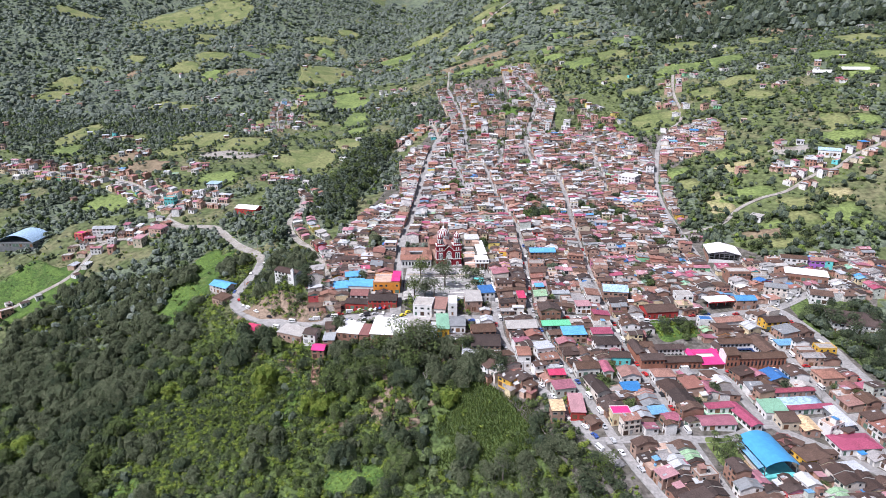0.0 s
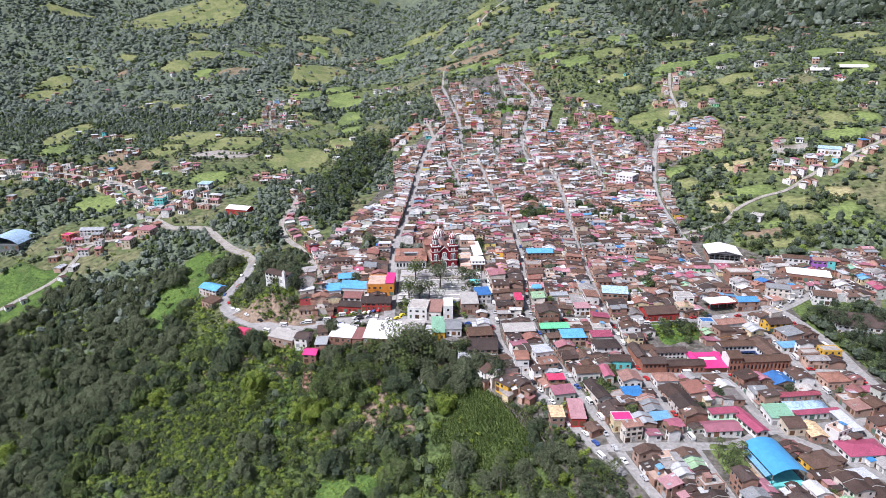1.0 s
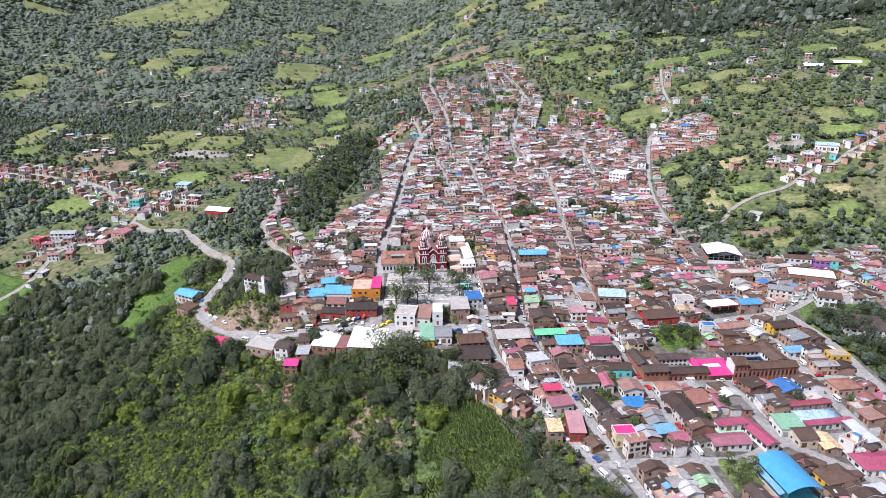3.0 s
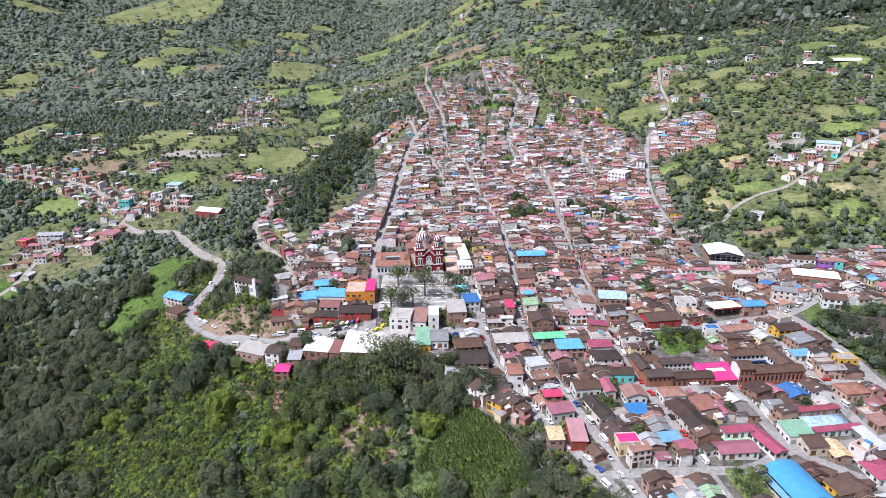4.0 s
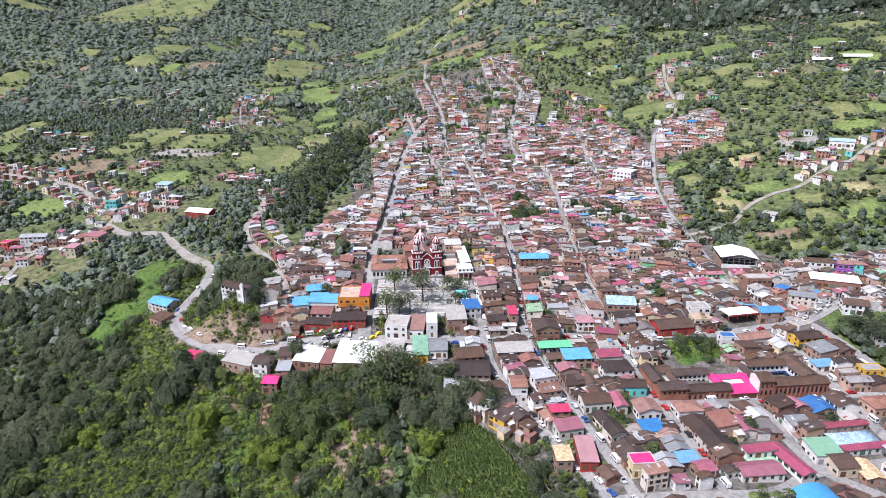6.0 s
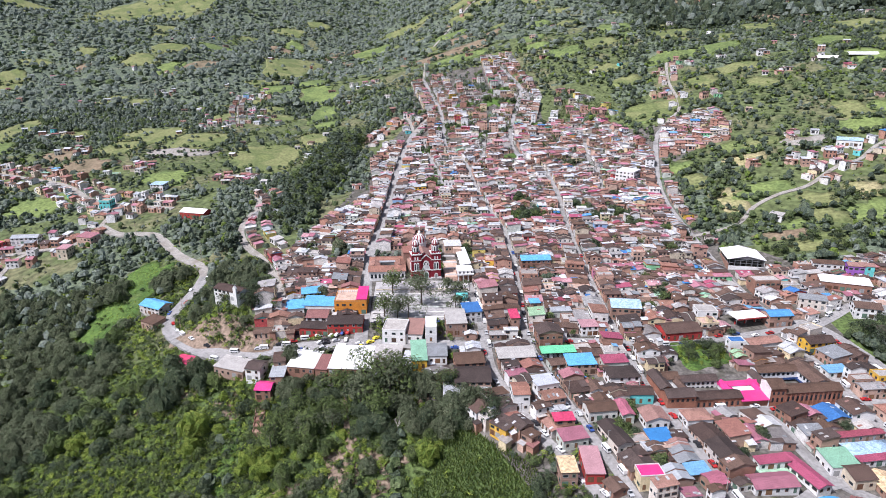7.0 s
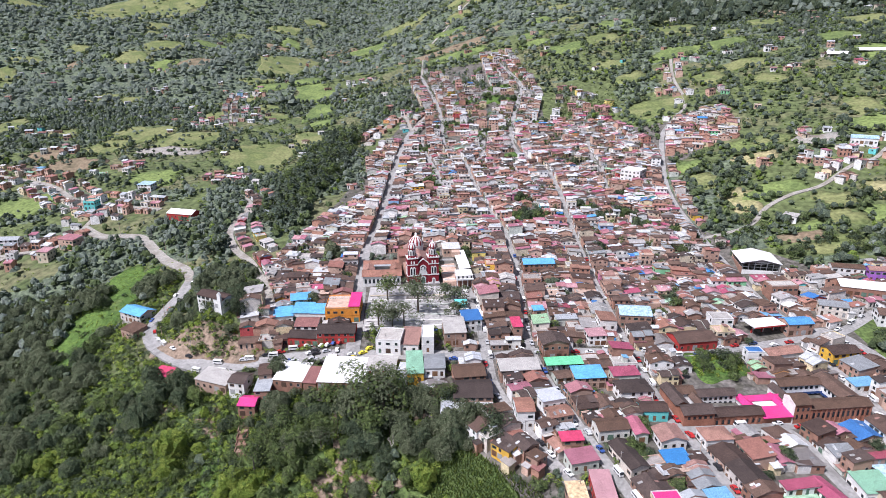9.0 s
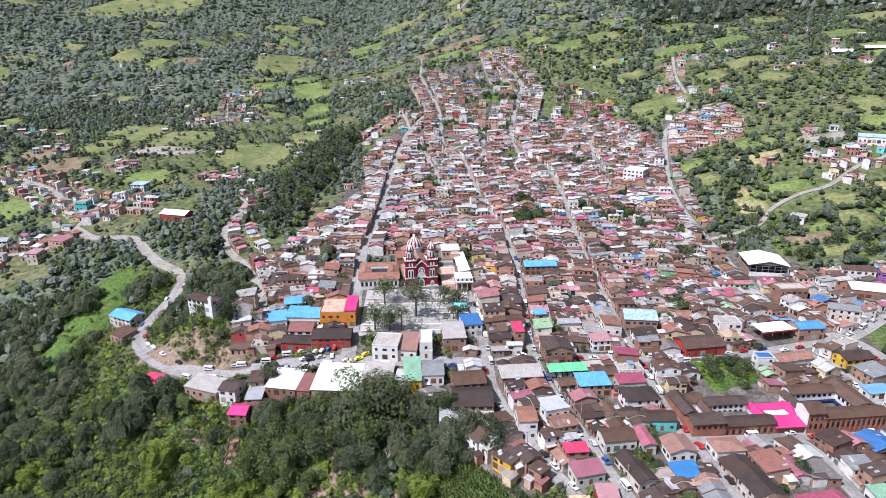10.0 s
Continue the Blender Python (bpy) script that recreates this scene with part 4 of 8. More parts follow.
LANDMARKS = [
    # x, y, width, depth, height, turn, roof form, roof, wall, name, label
    (-42, -7, 17.6, 17.0, 7.5, -0, "flat", "terrace", "orange", "civic_building", "orange-painted civic building with a flat roof beside the square"),
    (-43, -28, 18.4, 11.0, 5, 0, "gable", "tile_brown", "red_wall", "shop_building", "low red and white shop row with a dark tile roof"),
    (-59, -28, 15.1, 9.0, 4, -7, "gable", "tile_brown", "red_wall", "shop_building", "red-fronted shop row with a dark tile roof"),
    (-59, -19, 11.5, 11.0, 5, -3, "gable", "sheet_rust", "white", "market_shed", "market shed with a streaked red sheet roof"),
    (-74, -8, 9.5, 10.0, 4, 11, "shed", "sheet_azure", "white", "market_hall", "market hall with bright blue sheet roofs"),
    (-64, -5, 10, 11.0, 4.6, -3, "shed", "sheet_azure", "white", "market_hall", "market hall with bright blue sheet roofs"),
    (-16, -39, 11.8, 13.0, 6.6, -7, "flat", "slab", "white", "office_block", "white three-storey office block with window bands"),
    (-6, -38, 8.6, 15.0, 4, -6, "shed", "sheet_rust", "white", "shop_house", "white shop house with a maroon sheet roof"),
    (2, -39, 5.8, 13.0, 7.5, -0, "flat", "white", "white", "apartment_house", "narrow white apartment house with a roof terrace"),
    (15, -33, 10.3, 14.0, 6.5, 4, "shed", "sheet_pale", "brick", "apartment_house", "brick and white three-storey house with pale roof"),
    (24, -22, 9.3, 10.0, 6, 9, "shed", "sheet_blue", "white", "apartment_house", "white house with bright blue sheet roof"),
    (-60, -55, 13.6, 14.0, 3.4, -11, "shed", "white", "brick", "warehouse", "white-roofed warehouse on the edge of the slope"),
    (-50, -59, 5.7, 12.0, 3.6, -8, "shed", "sheet_rust", "brick", "shop_house", "brick house with a dark red sheet roof"),
    (-36, -58, 20.5, 19.0, 3.2, -5, "shed", "white", "brick", "warehouse", "large warehouse with a bright white roof"),
    (-19, -55, 13.0, 10.0, 3.2, -5, "shed", "sheet_pale", "white", "shop_house", "white shop house with a pale blue-grey sheet roof"),
    (-4, -58, 7.2, 17.0, 4.4, 3, "shed", "sheet_green", "yellow", "shop_house", "yellow house with a pale green sheet roof"),
    (-9, -61, 4.7, 11.0, 3.2, -9, "shed", "sheet_pale", "white", "shop_house", "white house with a pale sheet roof"),
    (5, -56, 9.1, 13.0, 4, 1, "gable", "sheet_grey", "white", "shop_house", "white house with a grey-green roof"),
    (21, -75, 16.3, 15.0, 5, -1, "gable", "tile_brown", "brick", "workshop", "brick workshop with a wide brown tile roof"),
    (20, -64, 13.7, 11.0, 5, 6, "gable", "tile_brown", "brick", "workshop", "brick workshop with a brown tile roof"),
    (10, -83, 4.9, 14.0, 4, -2, "shed", "sheet_pale", "white", "garage", "garage with a pale blue-grey sheet roof"),
    (21, -84, 15.9, 7.0, 4, 3, "shed", "sheet_pale", "plaster", "garage", "long garage with a pale sheet roof"),
    (41, -90, 7.2, 10.0, 8, 2, "gable", "tile_terracotta", "white", "town_house", "white two-storey house with an orange-pink roof"),
    (53, -133, 6.3, 8.0, 6.5, 1, "shed", "sheet_tan", "brick", "town_house", "tall narrow brick house with a tan roof on the field edge"),
    (63, -130, 6.9, 14.0, 3.8, -2, "shed", "sheet_pink", "red_wall", "town_house", "red-fronted corner house with a long pink roof"),
    (82, -139, 9.2, 6.5, 5.7, 3, "flat", "hot_pink", "plaster", "apartment_house", "three-storey house with a bright pink roof"),
    (93, -118, 9.4, 7.2, 3.13, 7, "shed", "sheet_blue", "brick", "workshop", "brick workshop with bright blue sheet roof"),
    (101, -136, 8.4, 5.8, 2.94, 8, "shed", "sheet_blue", "brick", "town_house", "house with a blue sheet roof"),
    (105, -142, 6.9, 6.5, 4.14, 14, "gable", "sheet_magenta", "brick", "town_house", "house with a red hipped sheet roof"),
    (94, -90, 11.0, 7.2, 4.42, -2, "gable", "tile_brown", "teal", "town_house", "turquoise house with a brown tile roof"),
    (110, -15, 15.9, 13.0, 6.9, -8, "gable", "sheet_sky", "brick", "brick_hall", "tall brick hall with a pale blue metal roof"),
    (133, -35, 20.4, 12.2, 4.05, 8, "gable", "tile_brown", "red_wall", "market_building", "long red-fronted building with a brown tile roof"),
    (154, -19, 10.8, 8.6, 5.98, -3, "flat", "slab", "white", "apartment_house", "white three-storey apartment block"),
    (199, -49, 14.9, 8.6, 5.15, 8, "gable", "tile_brown", "yellow", "town_house", "yellow corner building with a brown roof"),
    (214, -78, 10.4, 6.5, 5.7, -0, "flat", "slab", "yellow", "town_house", "ochre yellow three-storey house with terraces"),
    (157, -49, 7.6, 5.8, 5.7, -3, "flat", "sheet_blue", "white", "tower_house", "white tower house with a small blue roof pool"),
    (171, -48, 18.3, 7.2, 4.6, 12, "gable", "tile_terracotta", "plaster", "school_wing", "low school wing with an orange tile roof"),
    (196, -70, 11.4, 5.8, 2.94, 7, "shed", "sheet_blue", "plaster", "workshop", "workshop with blue sheet roof"),
    (241, -23, 12.9, 10.1, 5.52, -18, "gable", "tile_brown", "white", "school_wing", "white arcaded building with a brown tile roof"),
    (245, 3, 26.1, 10.1, 4.6, -21, "shed", "white", "brick", "warehouse", "long warehouse with a white roof"),
    (218, -11, 13.6, 8.6, 5.52, -20, "gable", "sheet_grey", "plaster", "town_house", "pale olive town house with a grey roof"),
    (201, 9, 15.3, 8.6, 7.36, 1, "flat", "slab", "brick", "apartment_house", "bare brick four-storey apartment block"),
    (191, -25, 13.3, 8.6, 5.98, 4, "gable", "sheet_blue", "brick", "town_house", "brick house with blue sheet roof"),
    (245, 21, 16.9, 7.2, 6.44, -15, "gable", "tile_brown", "white", "terrace_house", "white terraced house block with brown roofs"),
    (258, 15, 9.0, 7.2, 6.44, -14, "gable", "sheet_rust", "lilac", "town_house", "violet-fronted terraced house with rusty roof"),
    (265, 13, 5.4, 7.2, 6.44, -24, "gable", "sheet_rust", "teal", "town_house", "turquoise-fronted terraced house with rusty roof"),
    (175, 194, 16.3, 16.0, 9, -38, "flat", "white", "white", "apartment_house", "white flat-roofed apartment building"),
    (350, 175, 18.2, 10.0, 4.6, -31, "gable", "sheet_sky", "white", "school_building", "white building with a pale blue roof"),
    (250, 90, 8.6, 7.0, 3.6, -44, "shed", "sheet_pale", "white", "farmhouse", "white house alone on the grassy slope"),
    (-194, 175, 22.9, 13.0, 4, -17, "gable", "white", "red_wall", "event_hall", "hall with red walls and a white roof"),
    (-170, 30, 17, 11.0, 5, -27, "gable", "sheet_azure", "plaster", "roadside_house", "house with a bright blue roof beside the road bend"),
    (-165, 13, 11, 9.0, 4, -30, "shed", "tile_brown", "brick", "roadside_shed", "low brick shed with brown tile roof below the road"),
    (-109, -6, 18.6, 8.0, 5, -29, "gable", "tile_brown", "white", "chapel", "white chapel with a brick base on the wooded knoll"),
    (-97, -50, 17.4, 10.0, 4, -22, "shed", "sheet_pale", "brick", "cliff_house", "brick house with a pale sheet roof on the cliff edge"),
    (-84, -56, 7.8, 9.0, 6, -13, "gable", "tile_brown", "white", "cliff_house", "white three-storey house stepped down the cliff"),
    (-77, -69, 7.4, 8.0, 5, -5, "gable", "hot_pink", "brick", "cliff_house", "house with a bright pink gable roof above the gorge"),
    (-72, -62, 6.7, 9.0, 5, 1, "shed", "sheet_pale", "brick", "cliff_house", "cliff house with a pale blue sheet roof"),
    (-73, -53, 5.6, 10.0, 6, 10, "gable", "tile_brown", "brick", "cliff_house", "tan brick house with a brown roof"),
    (-127, -38, 9, 7.0, 4, -20, "shed", "sheet_crimson", "brick", "roadside_shed", "low shed with an orange-red awning beside the road"),
    (-270, 144, 14.0, 10.0, 7, -18, "shed", "sheet_pink", "plaster", "roadside_house", "two-storey house with a pink roof and open terrace"),
    (-281, 129, 8.3, 9.0, 7, -7, "shed", "sheet_pink", "plaster", "roadside_house", "narrow two-storey house with a pink roof"),
    (-326, 155, 20.5, 9.0, 5, 5, "gable", "sheet_pale", "white", "roadside_house", "long white house with pale blue roof"),
    (-345, 147, 8.6, 8.0, 6, -10, "flat", "hot_pink", "paint_bright", "roadside_house", "pink-painted house beside the lane"),
    (-285, 209, 9.6, 9.0, 7, -4, "flat", "slab", "teal", "roadside_house", "bright cyan and green house"),
    (-253, 246, 12.6, 10.0, 5, -10, "shed", "sheet_sky", "white", "roadside_house", "house with a sky-blue roof"),
    (127, -141, 16.9, 8.0, 2.9, 4, "gable", "sheet_pink", "white", "school_building", "white school building with a pink sheet roof"),
    (143, -135, 6.3, 19.0, 2.9, 14, "gable_y", "sheet_magenta", "white", "school_wing", "long school wing with a magenta roof and skylights"),
    (133, -130, 13.2, 4.0, 3, 8, "shed", "sheet_magenta", "white", "school_wing", "low school wing with a magenta roof"),
    (160, -129, 11.4, 10.0, 4, 2, "shed", "sheet_green", "white", "swimming_hall", "white building with a green roof beside a pool"),
    (181, -126, 23.6, 3.0, 3, 7, "shed", "sheet_magenta", "white", "pool_canopy", "long low canopy with a magenta roof"),
    (179, -113, 22.2, 3.0, 3, 7, "shed", "sheet_magenta", "brick", "pool_canopy", "long low canopy with a dark red roof"),
    (172, -139, 7.5, 11.0, 3, -0, "gable_y", "sheet_tan", "brick", "workshop", "brick workshop with a cream sheet roof"),
    (188, -150, 19.7, 11.0, 3, 5, "hip", "sheet_magenta", "white", "market_building", "wide market building with a magenta hipped roof"),
    (191, -133, 5.8, 14.0, 3, 12, "shed", "sheet_pale", "steel", "carport", "long carport with a pale sheet roof"),
    (163, -159, 13.7, 10.0, 3.2, 13, "hip", "tile_brown", "yellow", "town_house", "corner building with a broad brown tile roof"),
    (163, -135, 8.9, 11.0, 4, 5, "gable", "tile_brown", "plaster", "town_house", "street house with a brown tile roof and magenta awning"),
    (204, -100, 12.8, 9.4, 3.86, 6, "hip", "tile_terracotta", "plaster", "town_house", "large plastered house with a pinkish tile roof"),
    (246, -52, 28.6, 22.0, 5.5, -16, "hip", "tile_brown", "white", "school_building", "long white school with a brown tile roof"),
    (73, -67, 13.5, 9, 5, 4, "shed", "sheet_azure", "brick", "workshop", "brick workshop with a bright sky-blue sheet roof"),
    (43, -61, 18, 9, 5, 4, "shed", "sheet_pale", "brick", "workshop", "long workshop with a pale grey sheet roof"),
    (62, -44, 12.5, 10, 7.5, 4, "gable_y", "tile_brown", "brick", "brick_house", "tall bare brick gable house with a brown roof"),
    (46, -30, 4.6, 9, 7.5, 4, "shed", "sheet_crimson", "brick", "town_house", "narrow house with a bright crimson roof"),
    (74, -17, 11, 4.5, 4, 4, "shed", "sheet_pale", "plaster", "shop_house", "low house with a white sheet roof"),
    (60, -12, 5.5, 5, 6, 4, "shed", "sheet_azure", "brick", "town_house", "brick house with a blue sheet roof"),
    (90, -65, 12, 6.5, 4, 4, "shed", "sheet_magenta", "plaster", "workshop", "workshop with a faded magenta sheet roof"),
    (85, -34, 9, 7, 5, 4, "shed", "sheet_pink", "white", "town_house", "white house with a pink sheet roof"),
    (84, -101, 5, 11, 4, 4, "gable_y", "sheet_magenta", "plaster", "workshop", "long shed with a purple-pink sheet roof"),
    (57, -106, 8.5, 5, 5, 4, "shed", "sheet_crimson", "brick", "town_house", "brick house with a bright pink roof"),
    (59, -115, 11, 7, 4, 12, "shed", "sheet_pink", "plaster", "town_house", "house with a broad faded pink roof"),
    (113, -106, 11, 8, 4, 4, "hip", "tile_terracotta", "white", "town_house", "white house with an orange-red hipped roof"),
    (95, -106, 10, 9, 4, 4, "gable_y", "sheet_rust", "white", "town_house", "white house with a maroon sheet roof"),
    (90, -77, 14, 10, 5, 4, "hip", "tile_brown", "plaster", "courtyard_house", "courtyard house with a broad brown tile roof"),
    (74, -100, 12.5, 8, 4.5, 6, "gable", "tile_brown", "plaster", "courtyard_house", "long house with a worn brown tile roof"),
    (76, -116, 7, 16, 4, 14, "gable_y", "tile_brown", "plaster", "row_house", "long row house with a brown tile roof and pale walls"),
    (70, 47, 19, 10, 5.5, 2, "gable", "sheet_azure", "brick", "town_house", "broad brick house with blue and red sheet roofs"),
    (-54.5, -7, 9, 10.0, 4.4, -3, "shed", "sheet_azure", "white", "market_hall", "market hall with bright blue sheet roofs"),
    (-68, 8, 10.5, 8.0, 5, 11, "shed", "sheet_azure", "white", "market_hall", "market hall with bright blue sheet roofs"),
    (-399, 146, 32.5, 26.0, 4, -1, "barrel", "sheet_sky", "steel", "sports_hall", "sports hall with a pale blue arched roof in the valley"),]
for row in LANDMARKS:
    made = building(*row)
    if row[9] == "chapel":
        part("bell_gable", Solid().prism([(-1.1, -3), (1.1, -3), (1.1, 8.2), (0, 9.6), (-1.1, 8.2)], -0.5, 0.5), M["white"], made, "white bell gable", at=pose(row[2] / 2 - 1.6, -row[3] / 2 - 0.55, 0))
    if row[9] == "civic_building":
        part("upper_wall", Solid().box(3.4, 8.7, -8.4, 8.3, 0.1, 1.0), M["orange"], made, at=pose(0, 0, row[4]))
        part("pink_roof", Solid().prism([(-8.7, 1.0), (8.6, 1.9), (8.6, 2.1), (-8.7, 1.2)], 3.1, 9.0, axis="x"), M["hot_pink"], made, "bright pink sheet roof", at=pose(0, 0, row[4]))
        for i in range(9):
            part("parapet_block", Solid().box(-8.6 + i * 1.25, -7.9 + i * 1.25, 4.0, 4.3, 0.1, 1.1), M["white"], made, "white parapet block", at=pose(0, 0, row[4]))


def empty_thing(name, label, category, m, group=""):
    ob = new(name)
    ob.matrix_basis = settle(m)
    return tagged(ob, label, category, group)


def arch(w, h, depth=0.12, n=8, slot=0, s=None, x=0.0, z=0.0, y=0.0):
    """A round-headed panel standing proud of the plane y, facing -y."""
    s = s or Solid()
    r = w / 2
    prof = [(x - r, z), (x + r, z)] + [(x + r * math.cos(math.pi * i / n), z + h - r + r * math.sin(math.pi * i / n)) for i in range(n + 1)]
    return s.prism(prof, y - depth, y + 0.02, slot)


# ---- church ----
church = empty_thing("church", "dark red church with white trim, twin towers and ribbed dome", "church", pose(-0.3, 25.6, gz(-1, 26) + 0.4, 0, 0, 10) @ Matrix.Diagonal((0.8, 0.86, 0.91, 1)))
reserve(-5, 44, 25, 44, 6)
part("plinth", Solid().box(-12, 12, -1.5, 46, -3, 0.5), M["paving"], church, "pale stone plinth")
part("nave", Solid().box(-8, 8, 6, 44, 0.5, 12.5), M["church_red"], church, "dark red nave walls")
part("nave_roof", gable_y(16, 38, 3.6), [M["sheet_rust"], M["church_red"]], church, "maroon metal roof", at=pose(0, 25, 12.5))
part("aisle", Solid().box(-11.5, -8.02, 7, 24, 0.5, 7.5), M["brick"], church)
part("aisle", Solid().box(8.02, 11.5, 7, 24, 0.5, 7.5), M["church_red"], church)
part("transept", Solid().box(-14, 14, 24.5, 36, 0.5, 11.8), M["brick"], church, "brick transept")
part("transept_roof", roof_solid("gable", 28, 11.5, rise=3.0), [M["sheet_rust"], M["brick"]], church, at=pose(0, 30.2, 11.8))
part("apse", Solid().lathe([(6.5, 0.5), (6.5, 9), (3.5, 11.5), (0.2, 12.5)], 0, 44.5, 12), M["brick"], church)
front = part("facade", Solid().box(-4, 4, 0.5, 6.5, 0.5, 13.4), M["church_red"], church, "dark red front bay")
part("gable_front", Solid().prism([(-4, 0), (4, 0), (0, 3.2)], 0.5, 6.5), M["church_red"], church, at=pose(0, 0, 13.4))
part("gable_trim", Solid().prism([(-4.4, 0), (-4.4, 0.6), (0, 4.1), (4.4, 0.6), (4.4, 0), (0, 3.3)], 0.05, 0.55), M["white"], church, "white gable trim", at=pose(0, 0, 13.4))
rose = Solid()
for r0, r1, dz in ((2.35, 1.75, 0.3), (0.75, 0.0, 0.3)):
    n = 20
    ring = [(r * math.cos(2 * math.pi * i / n), -dz * k, r * math.sin(2 * math.pi * i / n)) for r, k in ((r0, 0), (r0, 1), (max(r1, 0.02), 1), (max(r1, 0.02), 0)) for i in range(n)]
    rose.add(ring, [(a * n + i, a * n + (i + 1) % n, (a + 1) * n + (i + 1) % n, (a + 1) * n + i) for a in range(3) for i in range(n)])
rose_ob = part("rose_window", rose, M["white"], church, "white stone rose window", at=pose(0, 0.48, 10.6))
for i in range(8):
    a = math.pi * i / 4
    ca, sa = math.cos(a), math.sin(a)
    spoke = Solid().add([(ca * u - sa * v, -0.25, sa * u + ca * v) for u, v in ((0.6, -0.12), (1.9, -0.12), (1.9, 0.12), (0.6, 0.12))] + [(ca * u - sa * v, 0.0, sa * u + ca * v) for u, v in ((0.6, -0.12), (1.9, -0.12), (1.9, 0.12), (0.6, 0.12))], [(0, 1, 2, 3), (0, 4, 5, 1), (1, 5, 6, 2), (2, 6, 7, 3), (3, 7, 4, 0)])
    part("spoke", spoke, M["white"], rose_ob)
part("rose_glass", Solid().lathe([(1.8, 0.0), (1.8, 0.05)], 0, 0, 20), M["glass"], church, at=pose(0, 0.45, 10.6, 90))
part("rose_arch", arch(6.0, 3.4, 0.12), M["white"], church, "white blind arch", at=pose(0, 0.46, 6.6))
part("cornice", Solid().box(-4.3, 4.3, 0.1, 0.5, 6.0, 6.6), M["white"], church)
part("portal", arch(4.0, 5.0, 0.5), M["white"], church, "white portal surround", at=pose(0, 0.5, 0.5))
part("door", arch(2.6, 4.1, 0.1), M["wood"], church, "dark wooden church door", at=pose(0, -0.05, 0.5))
for sx in (-1, 1):
    tw = part("tower", Solid().box(-3.7, 3.7, -0.2, 7.2, 0.5, 17.6), M["church_red"], church, "dark red bell tower", at=pose(sx * 7.6, 0, 0))
    for zb, hb, out in ((0.5, 0.7, 0.3), (5.9, 0.6, 0.25), (13.2, 0.5, 0.25), (17.4, 0.7, 0.35)):
        part("band", Solid().box(-3.7 - out, 3.7 + out, -0.2 - out, 7.2 + out, zb, zb + hb), M["white"], tw, "white moulding")
    for px in (-3.0, -1.0, 1.0, 3.0):
        for py in (0.1, 6.9):
            part("merlon", Solid().box(px - 0.5, px + 0.5, py - 0.3, py + 0.3, 18.1, 19.0), M["church_red"], tw)
    part("portal_arch", arch(2.6, 3.4, 0.25), M["white"], tw, at=pose(0, -0.2, 0.6))
    part("side_door", arch(1.7, 2.7, 0.3), M["wood"], tw, at=pose(0, -0.3, 0.6))
    for wx in (-1.0, 1.0):
        part("window_surround", arch(1.9, 5.4, 0.22), M["white"], tw, at=pose(wx, -0.2, 6.6))
        part("window", arch(1.0, 4.2, 0.1), M["glass"], tw, at=pose(wx, -0.40, 7.0))
        part("window", arch(0.9, 2.0, 0.3), M["white"], tw, at=pose(wx, -0.2, 14.0))
        for side in (-1, 1):
            part("side_window", arch(1.4, 5.0, 0.2), M["white"], tw, at=pose(side * 3.7, 3.5 + wx * 1.1, 6.6, 0, 0, side * 90))
    belfry = part("belfry", Solid().lathe([(3.0, 18.1), (3.0, 18.8), (2.6, 18.9), (2.6, 23.2), (3.0, 23.4), (3.0, 23.9)], 0, 3.5, 8), M["church_red"], tw, "red octagonal belfry")
    for i in range(8):
        a = 22.5 + 45 * i
        part("bell_arch", arch(1.9, 4.0, 0.22), M["white"], tw, "white arch", at=pose(0, 3.5, 19.1) @ pose(0, 0, 0, 0, 0, a - 22.5 + 22.5) @ pose(0, -2.42, 0))
        # dark panel on the solid belfry, painted as the shade within the arch
        part("bell_opening", arch(0.8, 2.8, 0.1), M["glass"], tw, at=pose(0, 3.5, 19.3) @ pose(0, 0, 0, 0, 0, a) @ pose(0, -2.62, 0))
    dome_prof = [(2.9 * math.cos(math.pi / 2 * i / 7), 23.9 + 3.0 * math.sin(math.pi / 2 * i / 7)) for i in range(8)]
    part("cupola", Solid().lathe(dome_prof, 0, 3.5, 16).mesh("cupola", True), M["white"], tw, "small white cupola with red panels")
    for i in range(8):
        a = math.pi * i / 4
        rib = Solid()
        prev = None
        for r, z in dome_prof[:6]:
            t = Vector((-math.sin(a), math.cos(a), 0)) * 0.17 * r
            o = Vector((math.cos(a) * (r + 0.1), 3.5 + math.sin(a) * (r + 0.1), z + 0.08))
            cur = (o - t, o + t)
            if prev:
                rib.add([prev[0], prev[1], cur[1], cur[0]], [(0, 1, 2, 3)])
            prev = cur
        part("panel", rib, M["church_red"], tw, "dark red cupola panel")
    part("lantern", Solid().lathe([(0.5, 26.7), (0.6, 27.0), (0.35, 27.6), (0.5, 27.8), (0.05, 28.4)], 0, 3.5, 8), M["white"], tw)
part("drum", Solid().lathe([(5.6, 13.0), (5.6, 17.2), (6.0, 17.4), (6.0, 18.0)], 0, 30.5, 16), M["white"], church, "white dome drum")
big = [(5.7 * math.cos(math.pi / 2 * i / 9), 17.6 + 5.9 * math.sin(math.pi / 2 * i / 9)) for i in range(10)]
dome = part("dome", Solid().lathe(big, 0, 30.5, 24).mesh("dome", True), M["white"], church, "white dome with dark red panels")
